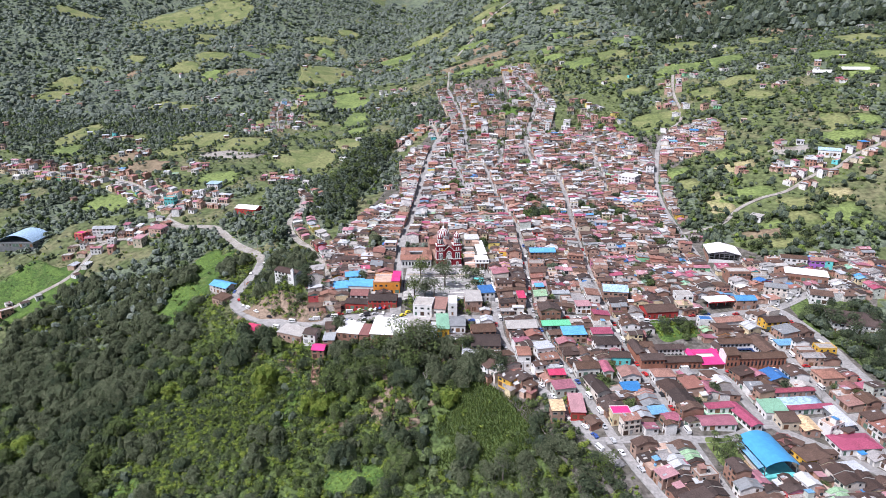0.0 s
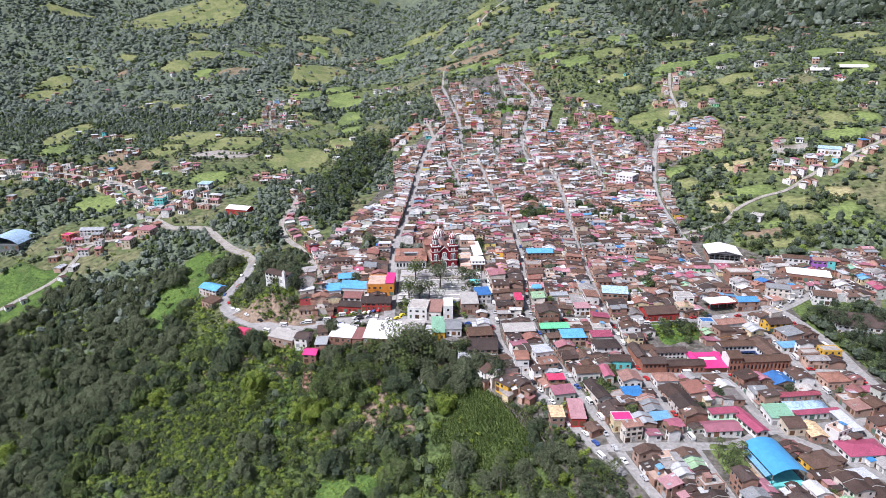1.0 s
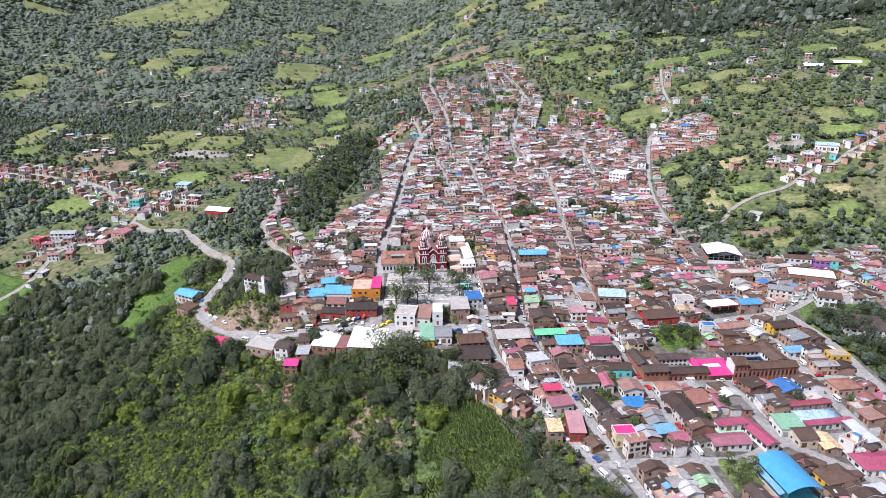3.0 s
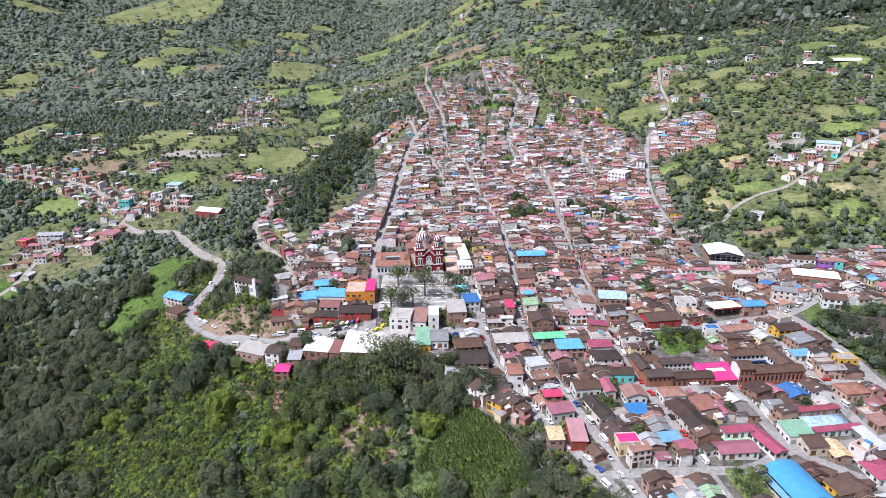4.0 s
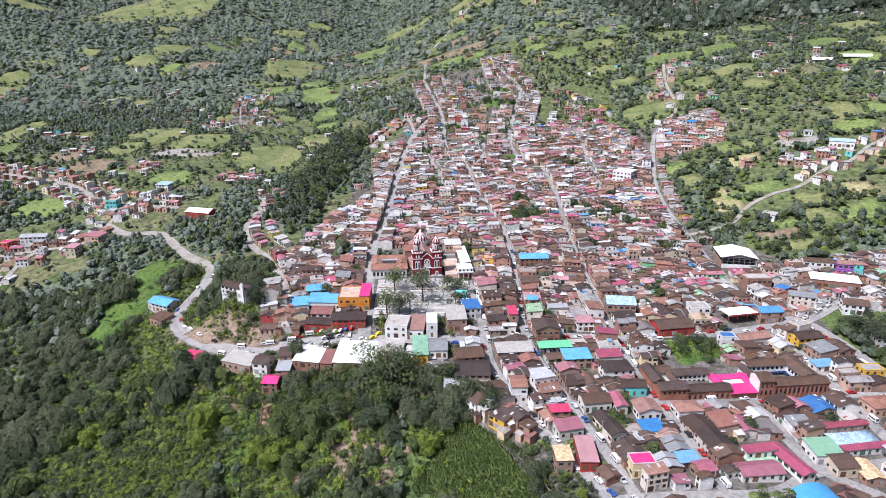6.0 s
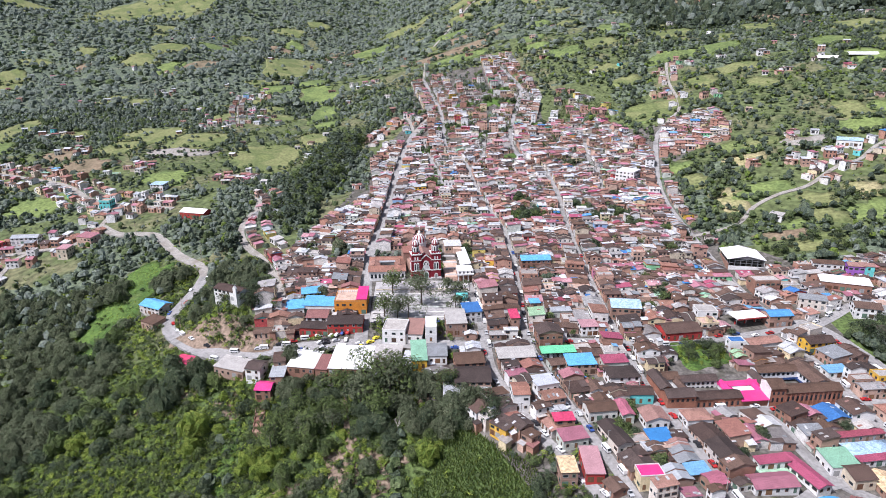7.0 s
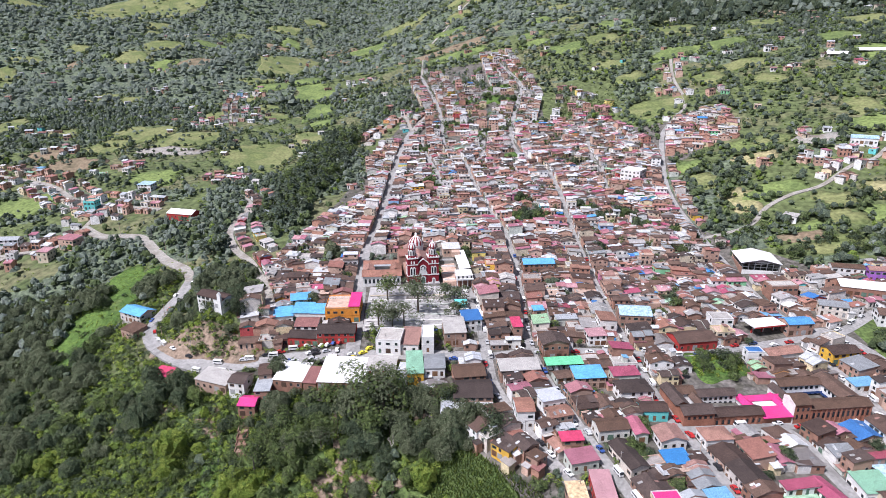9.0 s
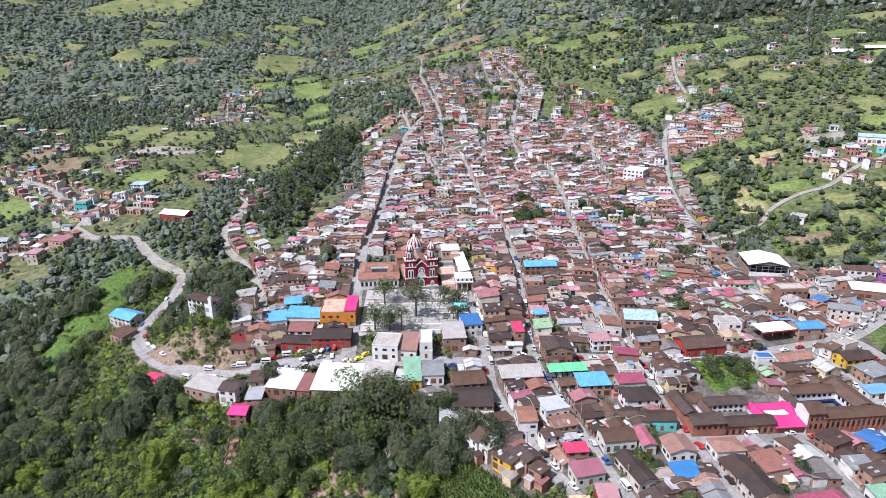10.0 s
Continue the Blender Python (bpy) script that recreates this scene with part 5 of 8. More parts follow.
for i in range(12):
    a = math.pi * i / 6
    rib, prev = Solid(), None
    for r, z in big[:8]:
        t = Vector((-math.sin(a), math.cos(a), 0)) * 0.105 * r
        o = Vector((math.cos(a) * (r + 0.12), 30.5 + math.sin(a) * (r + 0.12), z + 0.1))
        cur = (o - t, o + t)
        if prev:
            rib.add([prev[0], prev[1], cur[1], cur[0]], [(0, 1, 2, 3)])
        prev = cur
    part("panel", rib, M["church_red"], dome, "dark red dome panel")
    oc = Solid().lathe([(0.75, 0), (0.75, 0.12), (0.4, 0.14)], 0, 0, 10)
    part("roundel", oc, M["white"], dome, at=pose(0, 30.5, 20.2) @ pose(0, 0, 0, 0, 0, math.degrees(a) + 15) @ pose(5.35, 0, 0, 0, 78, 0))
part("dome_lantern", Solid().lathe([(1.0, 23.2), (1.1, 23.6), (0.8, 24.7), (1.0, 24.9), (0.1, 26.0)], 0, 30.5, 10), M["white"], dome)

# ---- parish house beside the church: four tiled wings round a court ----
parish = empty_thing("parish_house", "low white parish house with orange tile roofs round a courtyard", "house", pose(-25, 39, gz(-25, 30) + 0.3, 0, 0, 3))
reserve(-25, 39, 24, 30, 3)
for nm, bx, by, bw, bd, turn in (("front_wing", 0, -9, 22, 9, 0), ("back_wing", 0, 9, 22, 7, 0), ("side_wing", -8, 0, 9, 6, 90), ("side_wing", 8, 0, 9, 6, 90)):
    wg = part(nm, Solid().box(-bw / 2, bw / 2, -bd / 2, bd / 2, -3, 5.0), M["white"], parish, at=pose(bx, by, 0, 0, 0, turn))
    part("roof", roof_solid("gable", bw, bd, 0.6, rise=bd * 0.22), [M["tile_terracotta"], M["white"]], wg, at=pose(0, 0, 5.0))
part("court_roof", Solid().box(-5, 5, 2.0, 5.0, 5.2, 5.4), M["sheet_pale"], parish, "pale sheet canopy")
# dark panels on the solid wall paint the shade inside the arcade
for i in range(9):
    part("arcade_arch", arch(1.3, 2.6, 0.1), M["glass"], parish, "dark panel painted as the shade of an arcade opening", at=pose(-9.4 + i * 2.35, -13.52, 0.6))

# ---- church-side terrace and gallery ----
gallery = empty_thing("gallery_building", "white arcaded gallery building with a long canopy over terraces", "building", pose(19.5, 44, gz(20, 40) + 0.3, 0, 0, 4))
reserve(18.5, 50, 18, 58, 4)
part("terrace", Solid().box(-9.5, 0, -20, 26, -3, 1.2), M["terrace"], gallery, "beige-pink paved terrace")
for i in range(4):
    part("terrace_wall", Solid().box(-9.5 + i * 0.4, 0.2, -18 + i * 11, -17.4 + i * 11, 1.2, 2.0 + i * 0.2), M["white"], gallery, "white curved terrace parapet")
part("front_block", Solid().box(-2.5, 7, -24, -14, 3.8, 6.2), M["white"], gallery)
for i, px in enumerate((-2.0, 1.0, 4.0, 6.6)):
    part("column", Solid().box(px - 0.35, px + 0.35, -23.8, -23.2, -2, 4.2), M["white"], gallery)
part("balcony", Solid().box(-2.8, 7.2, -25, -24.02, 3.6, 4.4), M["white"], gallery)
part("shop_front", Solid().box(-2.3, 6.8, -22, -14.2, -2, 4.2), M["brick"], gallery)
for i in range(4):
    part("window", arch(1.2, 2.2, 0.1), M["glass"], gallery, at=pose(-1.2 + i * 2.4, -24.0, 4.2) @ Matrix.Scale(0.75, 4))
part("long_wall", Solid().box(2.0, 6.5, -14, 20, -2, 5.4), M["white"], gallery)
part("canopy", Solid().prism([(0.5, 5.8), (7.2, 6.6), (7.2, 6.85), (0.5, 6.05)], -13, 20), M["white"], gallery, "long white canopy roof")
part("back_block", Solid().box(-6, 5, 20.5, 30, -2, 7.5), M["terrace"], gallery)
part("back_roof", roof_solid("shed", 11, 9.5, 0.3), [M["sheet_pale"], M["white"]], gallery, at=pose(-0.5, 25.2, 7.5))
part("stair_tower", Solid().box(-1, 4, 12, 17, 5, 8.0), M["terrace"], gallery)
for i in range(5):
    part("window", WIN["window"], [M["wood"], M["glass"]], gallery, at=pose(-4.6 + i * 2.2, 20.5, 4.6))

# ---- square ----
reserve(-4, 0, 62, 48, 0)
plaza = part("plaza", to_mesh("plaza", [(x, y, float(land_z(x, y)) + 0.55) for y in np.linspace(-25, 23, 13) for x in np.linspace(-31, 25, 15)] + [(x, y, float(land_z(x, y)) - 1.5) for y in (-25, 23) for x in np.linspace(-31, 25, 15)],
    [(j * 15 + i, j * 15 + i + 1, (j + 1) * 15 + i + 1, (j + 1) * 15 + i) for j in range(12) for i in range(14)] + [(195 + i, 196 + i, i + 1, i) for i in range(14)]), M["paving"])
structure(plaza, "pale stone-paved town square in front of the church", "square")
for i in range(7):
    y = -22 + i * 5.5
    part("paving_band", Solid().box(-30, 24, y, y + 0.9, gz(-3, y) + 0.35, gz(-3, y) + 0.66), M["plaster"], plaza, "pale stone step band")
bed = Solid().box(-10, 12, 6.5, 8.5, gz(0, 7) + 0.3, gz(0, 7) + 1.3)
tagged(part("planter_wall", bed, M["slab"]), "long low grey stone planter wall across the square", "planter")
kiosk = empty_thing("kiosk", "small turquoise metal kiosk on the square", "kiosk", pose(20, -2, gz(20, -2) + 0.55))
part("roof", roof_solid("hip", 6, 6, 0.4), [M["teal"]], kiosk, at=pose(0, 0, 3.0))
for sx, sy in product((-2.6, 2.6), repeat=2):
    part("post", Solid().box(sx - 0.12, sx + 0.12, sy - 0.12, sy + 0.12, -0.3, 3.0), M["teal"], kiosk)
part("counter", Solid().box(-1.6, 1.6, -1.6, 1.6, -0.3, 1.1), M["teal"], kiosk)

# ---- convent school: brick ranges round courts, with a pink-roofed hall ----
conv = empty_thing("convent_school", "large brick convent school with brown tile roofs round two courts", "school", pose(104, -97, -8.2, 0, 0, 4.2))
reserve(144.3, -81.6, 84, 27, 4.2)
reserve(138, -53, 26, 17, 0)
patch("green_lot", 138, -53, 13, 9, 0, M["grass_slope"], 0.5, "overgrown green lot between the houses", 0.1, category="lot", power=5.0)


def wing(name, x0, x1, y0, y1, h, wall, roof, ridge, rise=2.2, label=""):
    wg = part(name, Solid().box(x0, x1, y0, y1, -5, h), M[wall], conv, label)
    w, d = x1 - x0, y1 - y0
    rs = roof_solid("gable", w, d, 0.5, rise=rise) if ridge == "x" else gable_y(w, d, rise, 0.5)
    part("roof", rs, [M[roof], M[wall]], wg, at=pose((x0 + x1) / 2, (y0 + y1) / 2, h))
    return wg


wl = wing("west_front_wing", 0.4, 13.3, 0, 7, 8.0, "brick_red", "tile_brown", "x", 1.6)
wing("west_side_wing", 0.4, 6, 7.02, 22, 8.0, "brick_red", "tile_brown", "y", 1.5)
wing("west_back_wing", 6.02, 13, 15.5, 22, 7.6, "white", "tile_brown", "x", 1.5)
wing("west_court_wing", 10, 13.3, 7.02, 15.4, 7.0, "white", "tile_brown", "y", 1.0)
wm = wing("middle_front_wing", 13.4, 34.6, 0.3, 6.6, 6.0, "brick_red", "tile_brown", "x", 1.4)
wing("middle_back_wing", 13.5, 31, 14.4, 20, 6.4, "white", "tile_brown", "x", 1.4)
for i in range(7):
    # a dark panel in place of the shade behind each arch
    part("arcade_arch", arch(1.4, 2.5, 0.1), M["glass"], conv, "dark panel painted as the shade of an arcade opening", at=pose(15 + i * 2.3, 14.38, 1.0))
    part("window", WIN["window"], [M["wood"], M["glass"]], conv, at=pose(15 + i * 2.3, 14.4, 4.4))
pk = part("pink_hall", Solid().box(34.8, 47.3, 0.5, 6.4, -5, 4.2), M["brick_red"], conv, "hall with bright pink roof")
part("roof", Solid().prism([(-0.6, 4.1), (6.6, 5.0), (6.6, 5.2), (-0.6, 4.3)], 34.4, 47.4, axis="x"), M["hot_pink"], pk, "bright pink sheet roof")
part("roof", Solid().prism([(30.8, 4.6), (33.4, 6.0), (36.0, 4.6)], 6.7, 15.6), M["hot_pink"], pk)
part("roof", Solid().prism([(45.2, 4.75), (47.2, 5.8), (49.4, 4.75)], 6.7, 15.6), M["hot_pink"], pk)
part("roof", Solid().prism([(11.0, 4.8), (13.4, 6.2), (15.8, 4.8)], 31, 51, axis="x"), M["hot_pink"], pk)
part("court_wall", Solid().box(31.5, 51, 6.5, 15.2, -5, 4.4), M["white"], pk)
part("court_floor", Solid().box(36.1, 45.1, 6.7, 10.9, 4.45, 4.6), M["white"], pk, "white court canopy")
tw = part("tower", Solid().box(47.6, 54.8, 0, 7.4, -5, 9.3), M["brick_red"], conv, "tall brick gable block")
part("side_wall", Solid().prism([(0, -5), (7.4, -5), (7.4, 9.9), (4.6, 11.2), (0, 9.3)], 47.3, 47.58, axis="x"), M["plaster"], tw, "pale plastered side wall")
part("roof", Solid().prism([(-0.5, 9.2), (4.6, 11.3), (7.9, 9.8), (7.9, 10.05), (4.6, 11.55), (-0.5, 9.45)], 47.4, 55.2, axis="x"), M["tile_brown"], tw)
part("gable_fill", Solid().prism([(0.02, 9.3), (7.3, 9.3), (7.3, 9.8), (4.6, 11.1)], 47.7, 54.7, axis="x"), M["brick_red"], tw)
wr = wing("east_front_wing", 54.9, 82, 0.2, 7.2, 6.8, "brick_red", "tile_brown", "x", 1.4)
wing("east_side_wing", 73, 82, 7.22, 25, 6.6, "white", "tile_brown", "y", 1.4)
wing("east_back_wing", 53.5, 72.9, 18.4, 25, 6.6, "white", "tile_brown", "x", 1.3)
wing("east_west_wing", 49.5, 53.4, 9.0, 20.5, 6.0, "plaster", "tile_brown", "y", 1.4)
for k in range(2):
    for i in range(8):
        part("window", WIN["window"], [M["glass"], M["glass"]], conv, at=pose(54 + i * 2.4, 18.4, 4.6 if k else 1.4))
    for i in range(4):
        part("window", WIN["window"], [M["glass"], M["glass"]], conv, at=pose(73, 8.6 + i * 2.4, 4.6 if k else 1.4, 0, 0, -90))
part("balcony", Solid().box(53, 72.8, 17.2, 18.36, 2.7, 3.0).box(53, 72.8, 17.2, 17.3, 3.0, 3.8), M["rail_blue"], conv, "blue balcony rail")
part("balcony", Solid().box(71.8, 72.96, 8, 17.1, 2.7, 3.0).box(71.8, 71.9, 8, 17.1, 3.0, 3.8), M["rail_blue"], conv, "blue balcony rail")
for i in range(13):
    part("pilaster", Solid().box(-0.28, 0.28, -0.3, 0, -5, 6.6), M["brick_red"], wr, at=pose(55.4 + i * 2.18, 0.2, 0))
    if i < 12:
        part("window", arch(0.8, 2.6, 0.06), M["glass"], wr, at=pose(56.5 + i * 2.18, 0.18, 2.4))
for i in range(3):
    for k in range(2):
        part("window", arch(0.9, 2.2 if k == 0 else 1.6, 0.06), M["glass"], tw, at=pose(49.0 + i * 2.2, -0.02, 2.6 + 3.6 * k))
for i in range(8):
    part("window", arch(0.9, 2.0, 0.06), M["glass"], wm, at=pose(14.9 + i * 2.6, 0.28, 2.2))
    part("pilaster", Solid().box(-0.25, 0.25, -0.25, 0, -5, 5.8), M["brick_red"], wm, at=pose(13.7 + i * 2.6, 0.3, 0))
for i in range(5):
    part("window", WIN["window"], [M["wood"], M["glass"]], wl, at=pose(2.6 + i * 2.3, 0, 5.6))

# ---- covered sports hall with white roof ----
hall = empty_thing("sports_coliseum", "open-fronted sports hall with a wide white metal roof", "sports hall", pose(204.5, 44, 2.8, 0, 0, -12))
reserve(204.5, 44, 24, 24, -12)
part("roof", gable_y(22, 21.5, 2.4, 0.6), [M["white"], M["steel"]], hall, "bright white metal roof", at=pose(0, 0, 6.0))
part("back_wall", Solid().box(-11, 11, 10, 10.5, -4, 6.0), M["plaster"], hall)
part("side_wall", Solid().box(-11, -10.5, -10.6, 10, -4, 3.0), M["brick"], hall)
part("side_wall", Solid().box(10.5, 11, -10.6, 10, -4, 6.0), M["plaster"], hall)
part("front_wall", Solid().box(-10.4, 10.4, -10.6, -10.2, -4, 1.4), M["white"], hall)
for i in range(7):
    part("column", Solid().box(-0.18, 0.18, -0.18, 0.18, -3, 6.0 + 2.2 * (1 - abs(i - 3) / 3)), M["steel"], hall, at=pose(-10.2 + i * 3.4, -10.4, 0))
for i in range(5):
    part("column", Solid().box(-0.18, 0.18, -0.18, 0.18, -3, 6.0), M["steel"], hall, at=pose(-10.75, -9 + i * 4.5, 0))
for z in (3.2, 5.0):
    part("front_rail", Solid().box(-10.4, 10.4, -10.5, -10.3, z, z + 0.25), M["steel"], hall)

# ---- blue vaulted sports court and park ----
arena = empty_thing("sports_court_roof", "open sports court under a bright blue arched metal roof", "sports court", pose(141, -163, gz(141, -158) + 0.3, 0, 0, 6))
reserve(141, -163, 18, 26, 6)
part("roof", barrel(14.5, 21, 2.6), M["sheet_arena"], arena, "bright blue arched roof", at=pose(0, 0, 5.4))
part("floor", Solid().box(-7.5, 7.5, -11, 11, -2, 0.15), M["teal"], arena, "painted court floor")
for sx in (-7.2, 7.2):
    for i in range(6):
        part("post", Solid().box(-0.15, 0.15, -0.15, 0.15, -1, 5.5), M["steel"], arena, at=pose(sx, -10 + i * 4, 0))
part("stand_roof", Solid().prism([(-9.5, 3.4), (-7.4, 4.4), (-7.4, 4.5), (-9.5, 3.5)], -9, 8), M["sheet_blue"], arena)
for i in range(3):
    part("stand", Solid().box(-9.2 + i * 0.6, -8.6 + i * 0.6, -9, 8, -1, 1.5 - i * 0.4), M["slab"], arena)
reserve(125, -160, 14, 24, 6)
park = patch("park", 125.5, -160, 7, 10, 6, M["field_bright"], 0.5, "small green park with paths beside the sports court", 0.05, power=6, category="park")
patch("playground", 128, -168, 4.5, 4.5, 6, M["sheet_tan"], 0.62, "cream-floored playground", 0.03, power=6, category="playground")
# school court and pool
reserve(134, -133, 22, 12, 4)
patch("sports_court", 134, -133, 10, 5, 4, M["court_green"], 0.6, "faded green sports court of the school", 0.0, power=8, category="court")
reserve(181, -118, 24, 12, 8)
patch("pool_court", 180, -118, 11, 5, 8, M["sheet_sky"], 0.6, "pale blue swimming pool and court", 0.0, power=8, category="pool")
# petrol station canopy
petrol = empty_thing("station_canopy", "petrol station canopy with a white roof and a red edge", "canopy", pose(175, -24, gz(175, -26) + 0.4, 0, 0, 10))
reserve(175, -24, 24, 12, 10)
part("roof", Solid().box(-9, 9, -5, 5, 4.6, 5.2), M["white"], petrol)
part("edge", Solid().box(-9.1, 9.1, -5.1, -5.02, 4.5, 5.3), M["red_wall"], petrol)
for sx in (-6, 0, 6):
    part("column", Solid().box(sx - 0.25, sx + 0.25, -0.25, 0.25, -1, 4.6), M["white"], petrol)
    part("pump", Solid().box(sx - 0.9, sx - 0.4, -0.4, 0.4, -0.2, 1.7), M["red_wall"], petrol)
# parking canopy
canopy = empty_thing("parking_canopy", "long mint-green sheet canopy over a row of parked vans", "canopy", pose(64.5, -56, gz(64, -56) + 0.4, 0, 0, 4))
reserve(64.5, -56, 18, 7, 4)
part("roof", Solid().prism([(-3.2, 3.4), (3.2, 4.2), (3.2, 4.35), (-3.2, 3.55)], -8.8, 8.8, axis="x"), M["mint"], canopy, "mint-green sheet roof")
for i in range(6):
    for sy in (-2.8, 2.8):
        part("post", Solid().box(-0.1, 0.1, -0.1, 0.1, -1, 3.9 + sy * 0.125), M["steel"], canopy, at=pose(-8.2 + i * 3.28, sy, 0))
# greenhouses on the right-hand slope
for gx0, gy0, gw in ((447, 380, 22), (480, 372, 30)):
    gh = part("greenhouse", barrel(10, gw, 3.0), M["white"], at=pose(gx0, gy0, gz(gx0, gy0) + 0.8, 0, 0, 78))
    tagged(gh, "white plastic tunnel greenhouse on the grassy slope", "greenhouse", "greenhouses")
    part("end_wall", Solid().box(-5, 5, -gw / 2 + 0.2, -gw / 2 + 0.4, -2, 1.5), M["sheet_pale"], gh)


# ---- the blocks of the town ----
# green gardens between the houses: x, y, radius, trees
GARDENS = [(77, 131, 15, 22), (124, 144, 9, 9), (130, 127, 7, 7), (151, 129, 9, 11), (154, 110, 7, 8), (82, 262, 10, 3), (7, 206, 8, 6), (19, 209, 7, 6), (132, 236, 7, 5),
           (156, 168, 7, 6), (79, 162, 7, 6), (27, 68, 6, 7), (117, 72, 5, 4), (77, 432, 15, 9), (45, 436, 11, 7), (124, -6, 5, 6), (137, -55, 12, 12), (81, -112, 6, 8), (88, -101, 3, 3), (90, -130, 4, 5), (138, -115, 3, 3), (122, -127, 3, 3), (177, 101, 5, 5),
           (186, 80, 6, 7), (150, -2, 3, 3), (45, 170, 5, 3), (95, 425, 12, 10), (93, 468, 14, 11), (33, 128, 6, 6), (32, 366, 9, 7), (0, 300, 8, 7), (62, 330, 8, 6), (120, 345, 9, 8)]
for gx0, gy0, gr, _ in GARDENS:
    reserve(gx0, gy0, gr * 1.5, gr * 1.5)
    patch("garden", gx0, gy0, gr, gr * 0.8, 20, M["grass_slope"], 0.4, "green garden plot between the town houses", 0.2, category="garden", power=3.0)


def line_x(line, y):
    p = np.asarray(line, float)
    o = np.argsort(p[:, 1])
    return float(np.interp(y, p[o, 1], p[o, 0]))


YARDS = []
FITS = [(1.0, 0, 0)] + [(k, ox, oy) for k in (0.75, 0.55) for ox, oy in ((0, 0), (1, 0), (-1, 0), (0, 1), (0, -1))]


def fill(left, right, y0, y1, lw=3.6, rw=3.6, dens=0.93, seed=1, deep=7.8):
    """Rows of houses between two streets, each row facing its street; back yards stay partly open."""
    rng = random.Random(seed)
    y = y0
    while y < y1:
        w = rng.choice([4.5, 5.5, 6.0, 7.0, 8.0, 10.0] if y < 45 else [3.5, 4.0, 4.5, 5.0, 5.5, 6.0, 7.5])
        lot, yc = w, y + w / 2
        y += w + (0.0 if rng.random() < 0.8 else 1.2)
        xl, xr = line_x(left, yc) + lw, line_x(right, yc) - rw
        if xr - xl < 5:
            continue
        n = max(1, round((xr - xl) / (deep if yc > 45 else deep * 1.15)))
        slope = (line_x(left, yc + 6) - line_x(left, yc - 6)) / 12
        slope2 = (line_x(right, yc + 6) - line_x(right, yc - 6)) / 12
        cuts = [0.0] + [(i + rng.uniform(-0.15, 0.15)) / n for i in range(1, n)] + [1.0]
        for i in range(n):
            a, b = xl + (xr - xl) * cuts[i], xl + (xr - xl) * cuts[i + 1]
            x = (a + b) / 2
            f = (i + 0.5) / n
            ang = -math.degrees(math.atan(slope * (1 - f) + slope2 * f))
            row_y = yc + rng.uniform(-1.5, 1.5) * (0 < i < n - 1)
            street_side = i in (0, n - 1)
            if rng.random() > (dens + 0.08 if street_side else dens - 0.02):
                YARDS.append((x, row_y))
                continue
            cs, sn = math.cos(radians(ang)), math.sin(radians(ang))
            room, span, front = None, b - a, lot
            for k, ox, oy in FITS:
                hx, hy = span * 0.45 * k, front * 0.45 * k
                px, py = x + (ox * cs - oy * sn) * span * 0.2, row_y + (ox * sn + oy * cs) * front * 0.2
                corners = [(px + p * cs - q * sn, py + p * sn + q * cs) for p, q in ((-hx, -hy), (hx, -hy), (hx, hy), (-hx, hy), (0, 0))]
                if not any(is_taken(*c, 0.1) for c in corners) and not any(road_gap(*c) < -0.2 for c in corners):
                    room = k
                    break
            if room is None:
                continue
            x, row_y, b, a, w = px, py, px + span * room / 2, px - span * room / 2, front * room
            u = rng.random()
            storeys = (3 if u < 0.07 else 2 if u < 0.5 else 1) if street_side else (2 if u < 0.22 else 1)
            d = (b - a) * (1.0 if street_side else rng.uniform(0.88, 1.02))
            rot = (-90 if f < 0.5 else 90) + ang
            if rng.random() < (0.2 if row_y < 20 else 0.5):
                rot, w2, d2 = rot + 90, d, w
            else:
                w2, d2 = w, d
            house(x, row_y, w2 * 1.06, d2 * 1.08, rot, storeys, rng=rng, z=gz(x, row_y) + rng.uniform(-0.3, 0.6))


EDGE_L = [(-92, -30), (-100, 20), (-98, 60), (-84, 110), (-78, 130), (-62, 160), (-46, 185), (-50, 225), (-56, 270), (-45, 330)]
fill(EDGE_L, ST_A, -30, 330, 0.5, 4.0, 0.8, 11)
fill(ST_A, ST_D, 70, 340, 4.0, 2.9, 0.88, 13)
fill(ST_A, ST_B, -70, -40, 0, 3.6, 0.95, 14)
fill([(80, -190), (66, -150), (52, -124), (41, -116), (25, -104), (8, -80), (0, -60)], ST_B, -165, -55, 0.5, 3.6, 0.9, 15)
fill(ST_B, ST_D, -150, 42, 3.0, 2.8, 0.92, 16)
fill([(22, 30), (24, 80)], ST_D, 42, 70, 0.5, 3.6, 0.95, 17)
fill(ST_D, ST_E, -220, 40, 2.8, 3.0, 0.9, 18)
fill(ST_D, ST_E, 40, 300, 2.8, 3.0, 0.87, 34)
fill(ST_E, ST_K, -155, -99, 3.0, 3.3, 0.95, 19)
fill(ST_E, ST_H, -94, -40, 3.8, 5, 0.95, 20)
fill(ST_E, ST_F, -38, 40, 3.0, 3.3, 0.94, 21)
fill(ST_E, ST_F, 40, 215, 3.0, 3.3, 0.86, 35)
fill(ST_K, ST_H, -172, -94, 3.4, 3.6, 0.95, 22)
fill(ST_H, ST_G, -220, -40, 3.6, 5.0, 0.9, 23)
fill(ST_E, ST_H, -220, -155, 3, 3.6, 0.95, 31)
fill(ST_F, [(300, -30), (300, 40)], -26, 24, 4.5, 0.5, 0.93, 24)
fill(ST_F, [(270, 215), (288, 260), (292, 300)], 228, 300, 3, 0.5, 0.92, 33)
fill(ST_E, [(206, 215), (214, 240), (205, 300), (190, 350)], 215, 345, 4, 0.5, 0.78, 26)
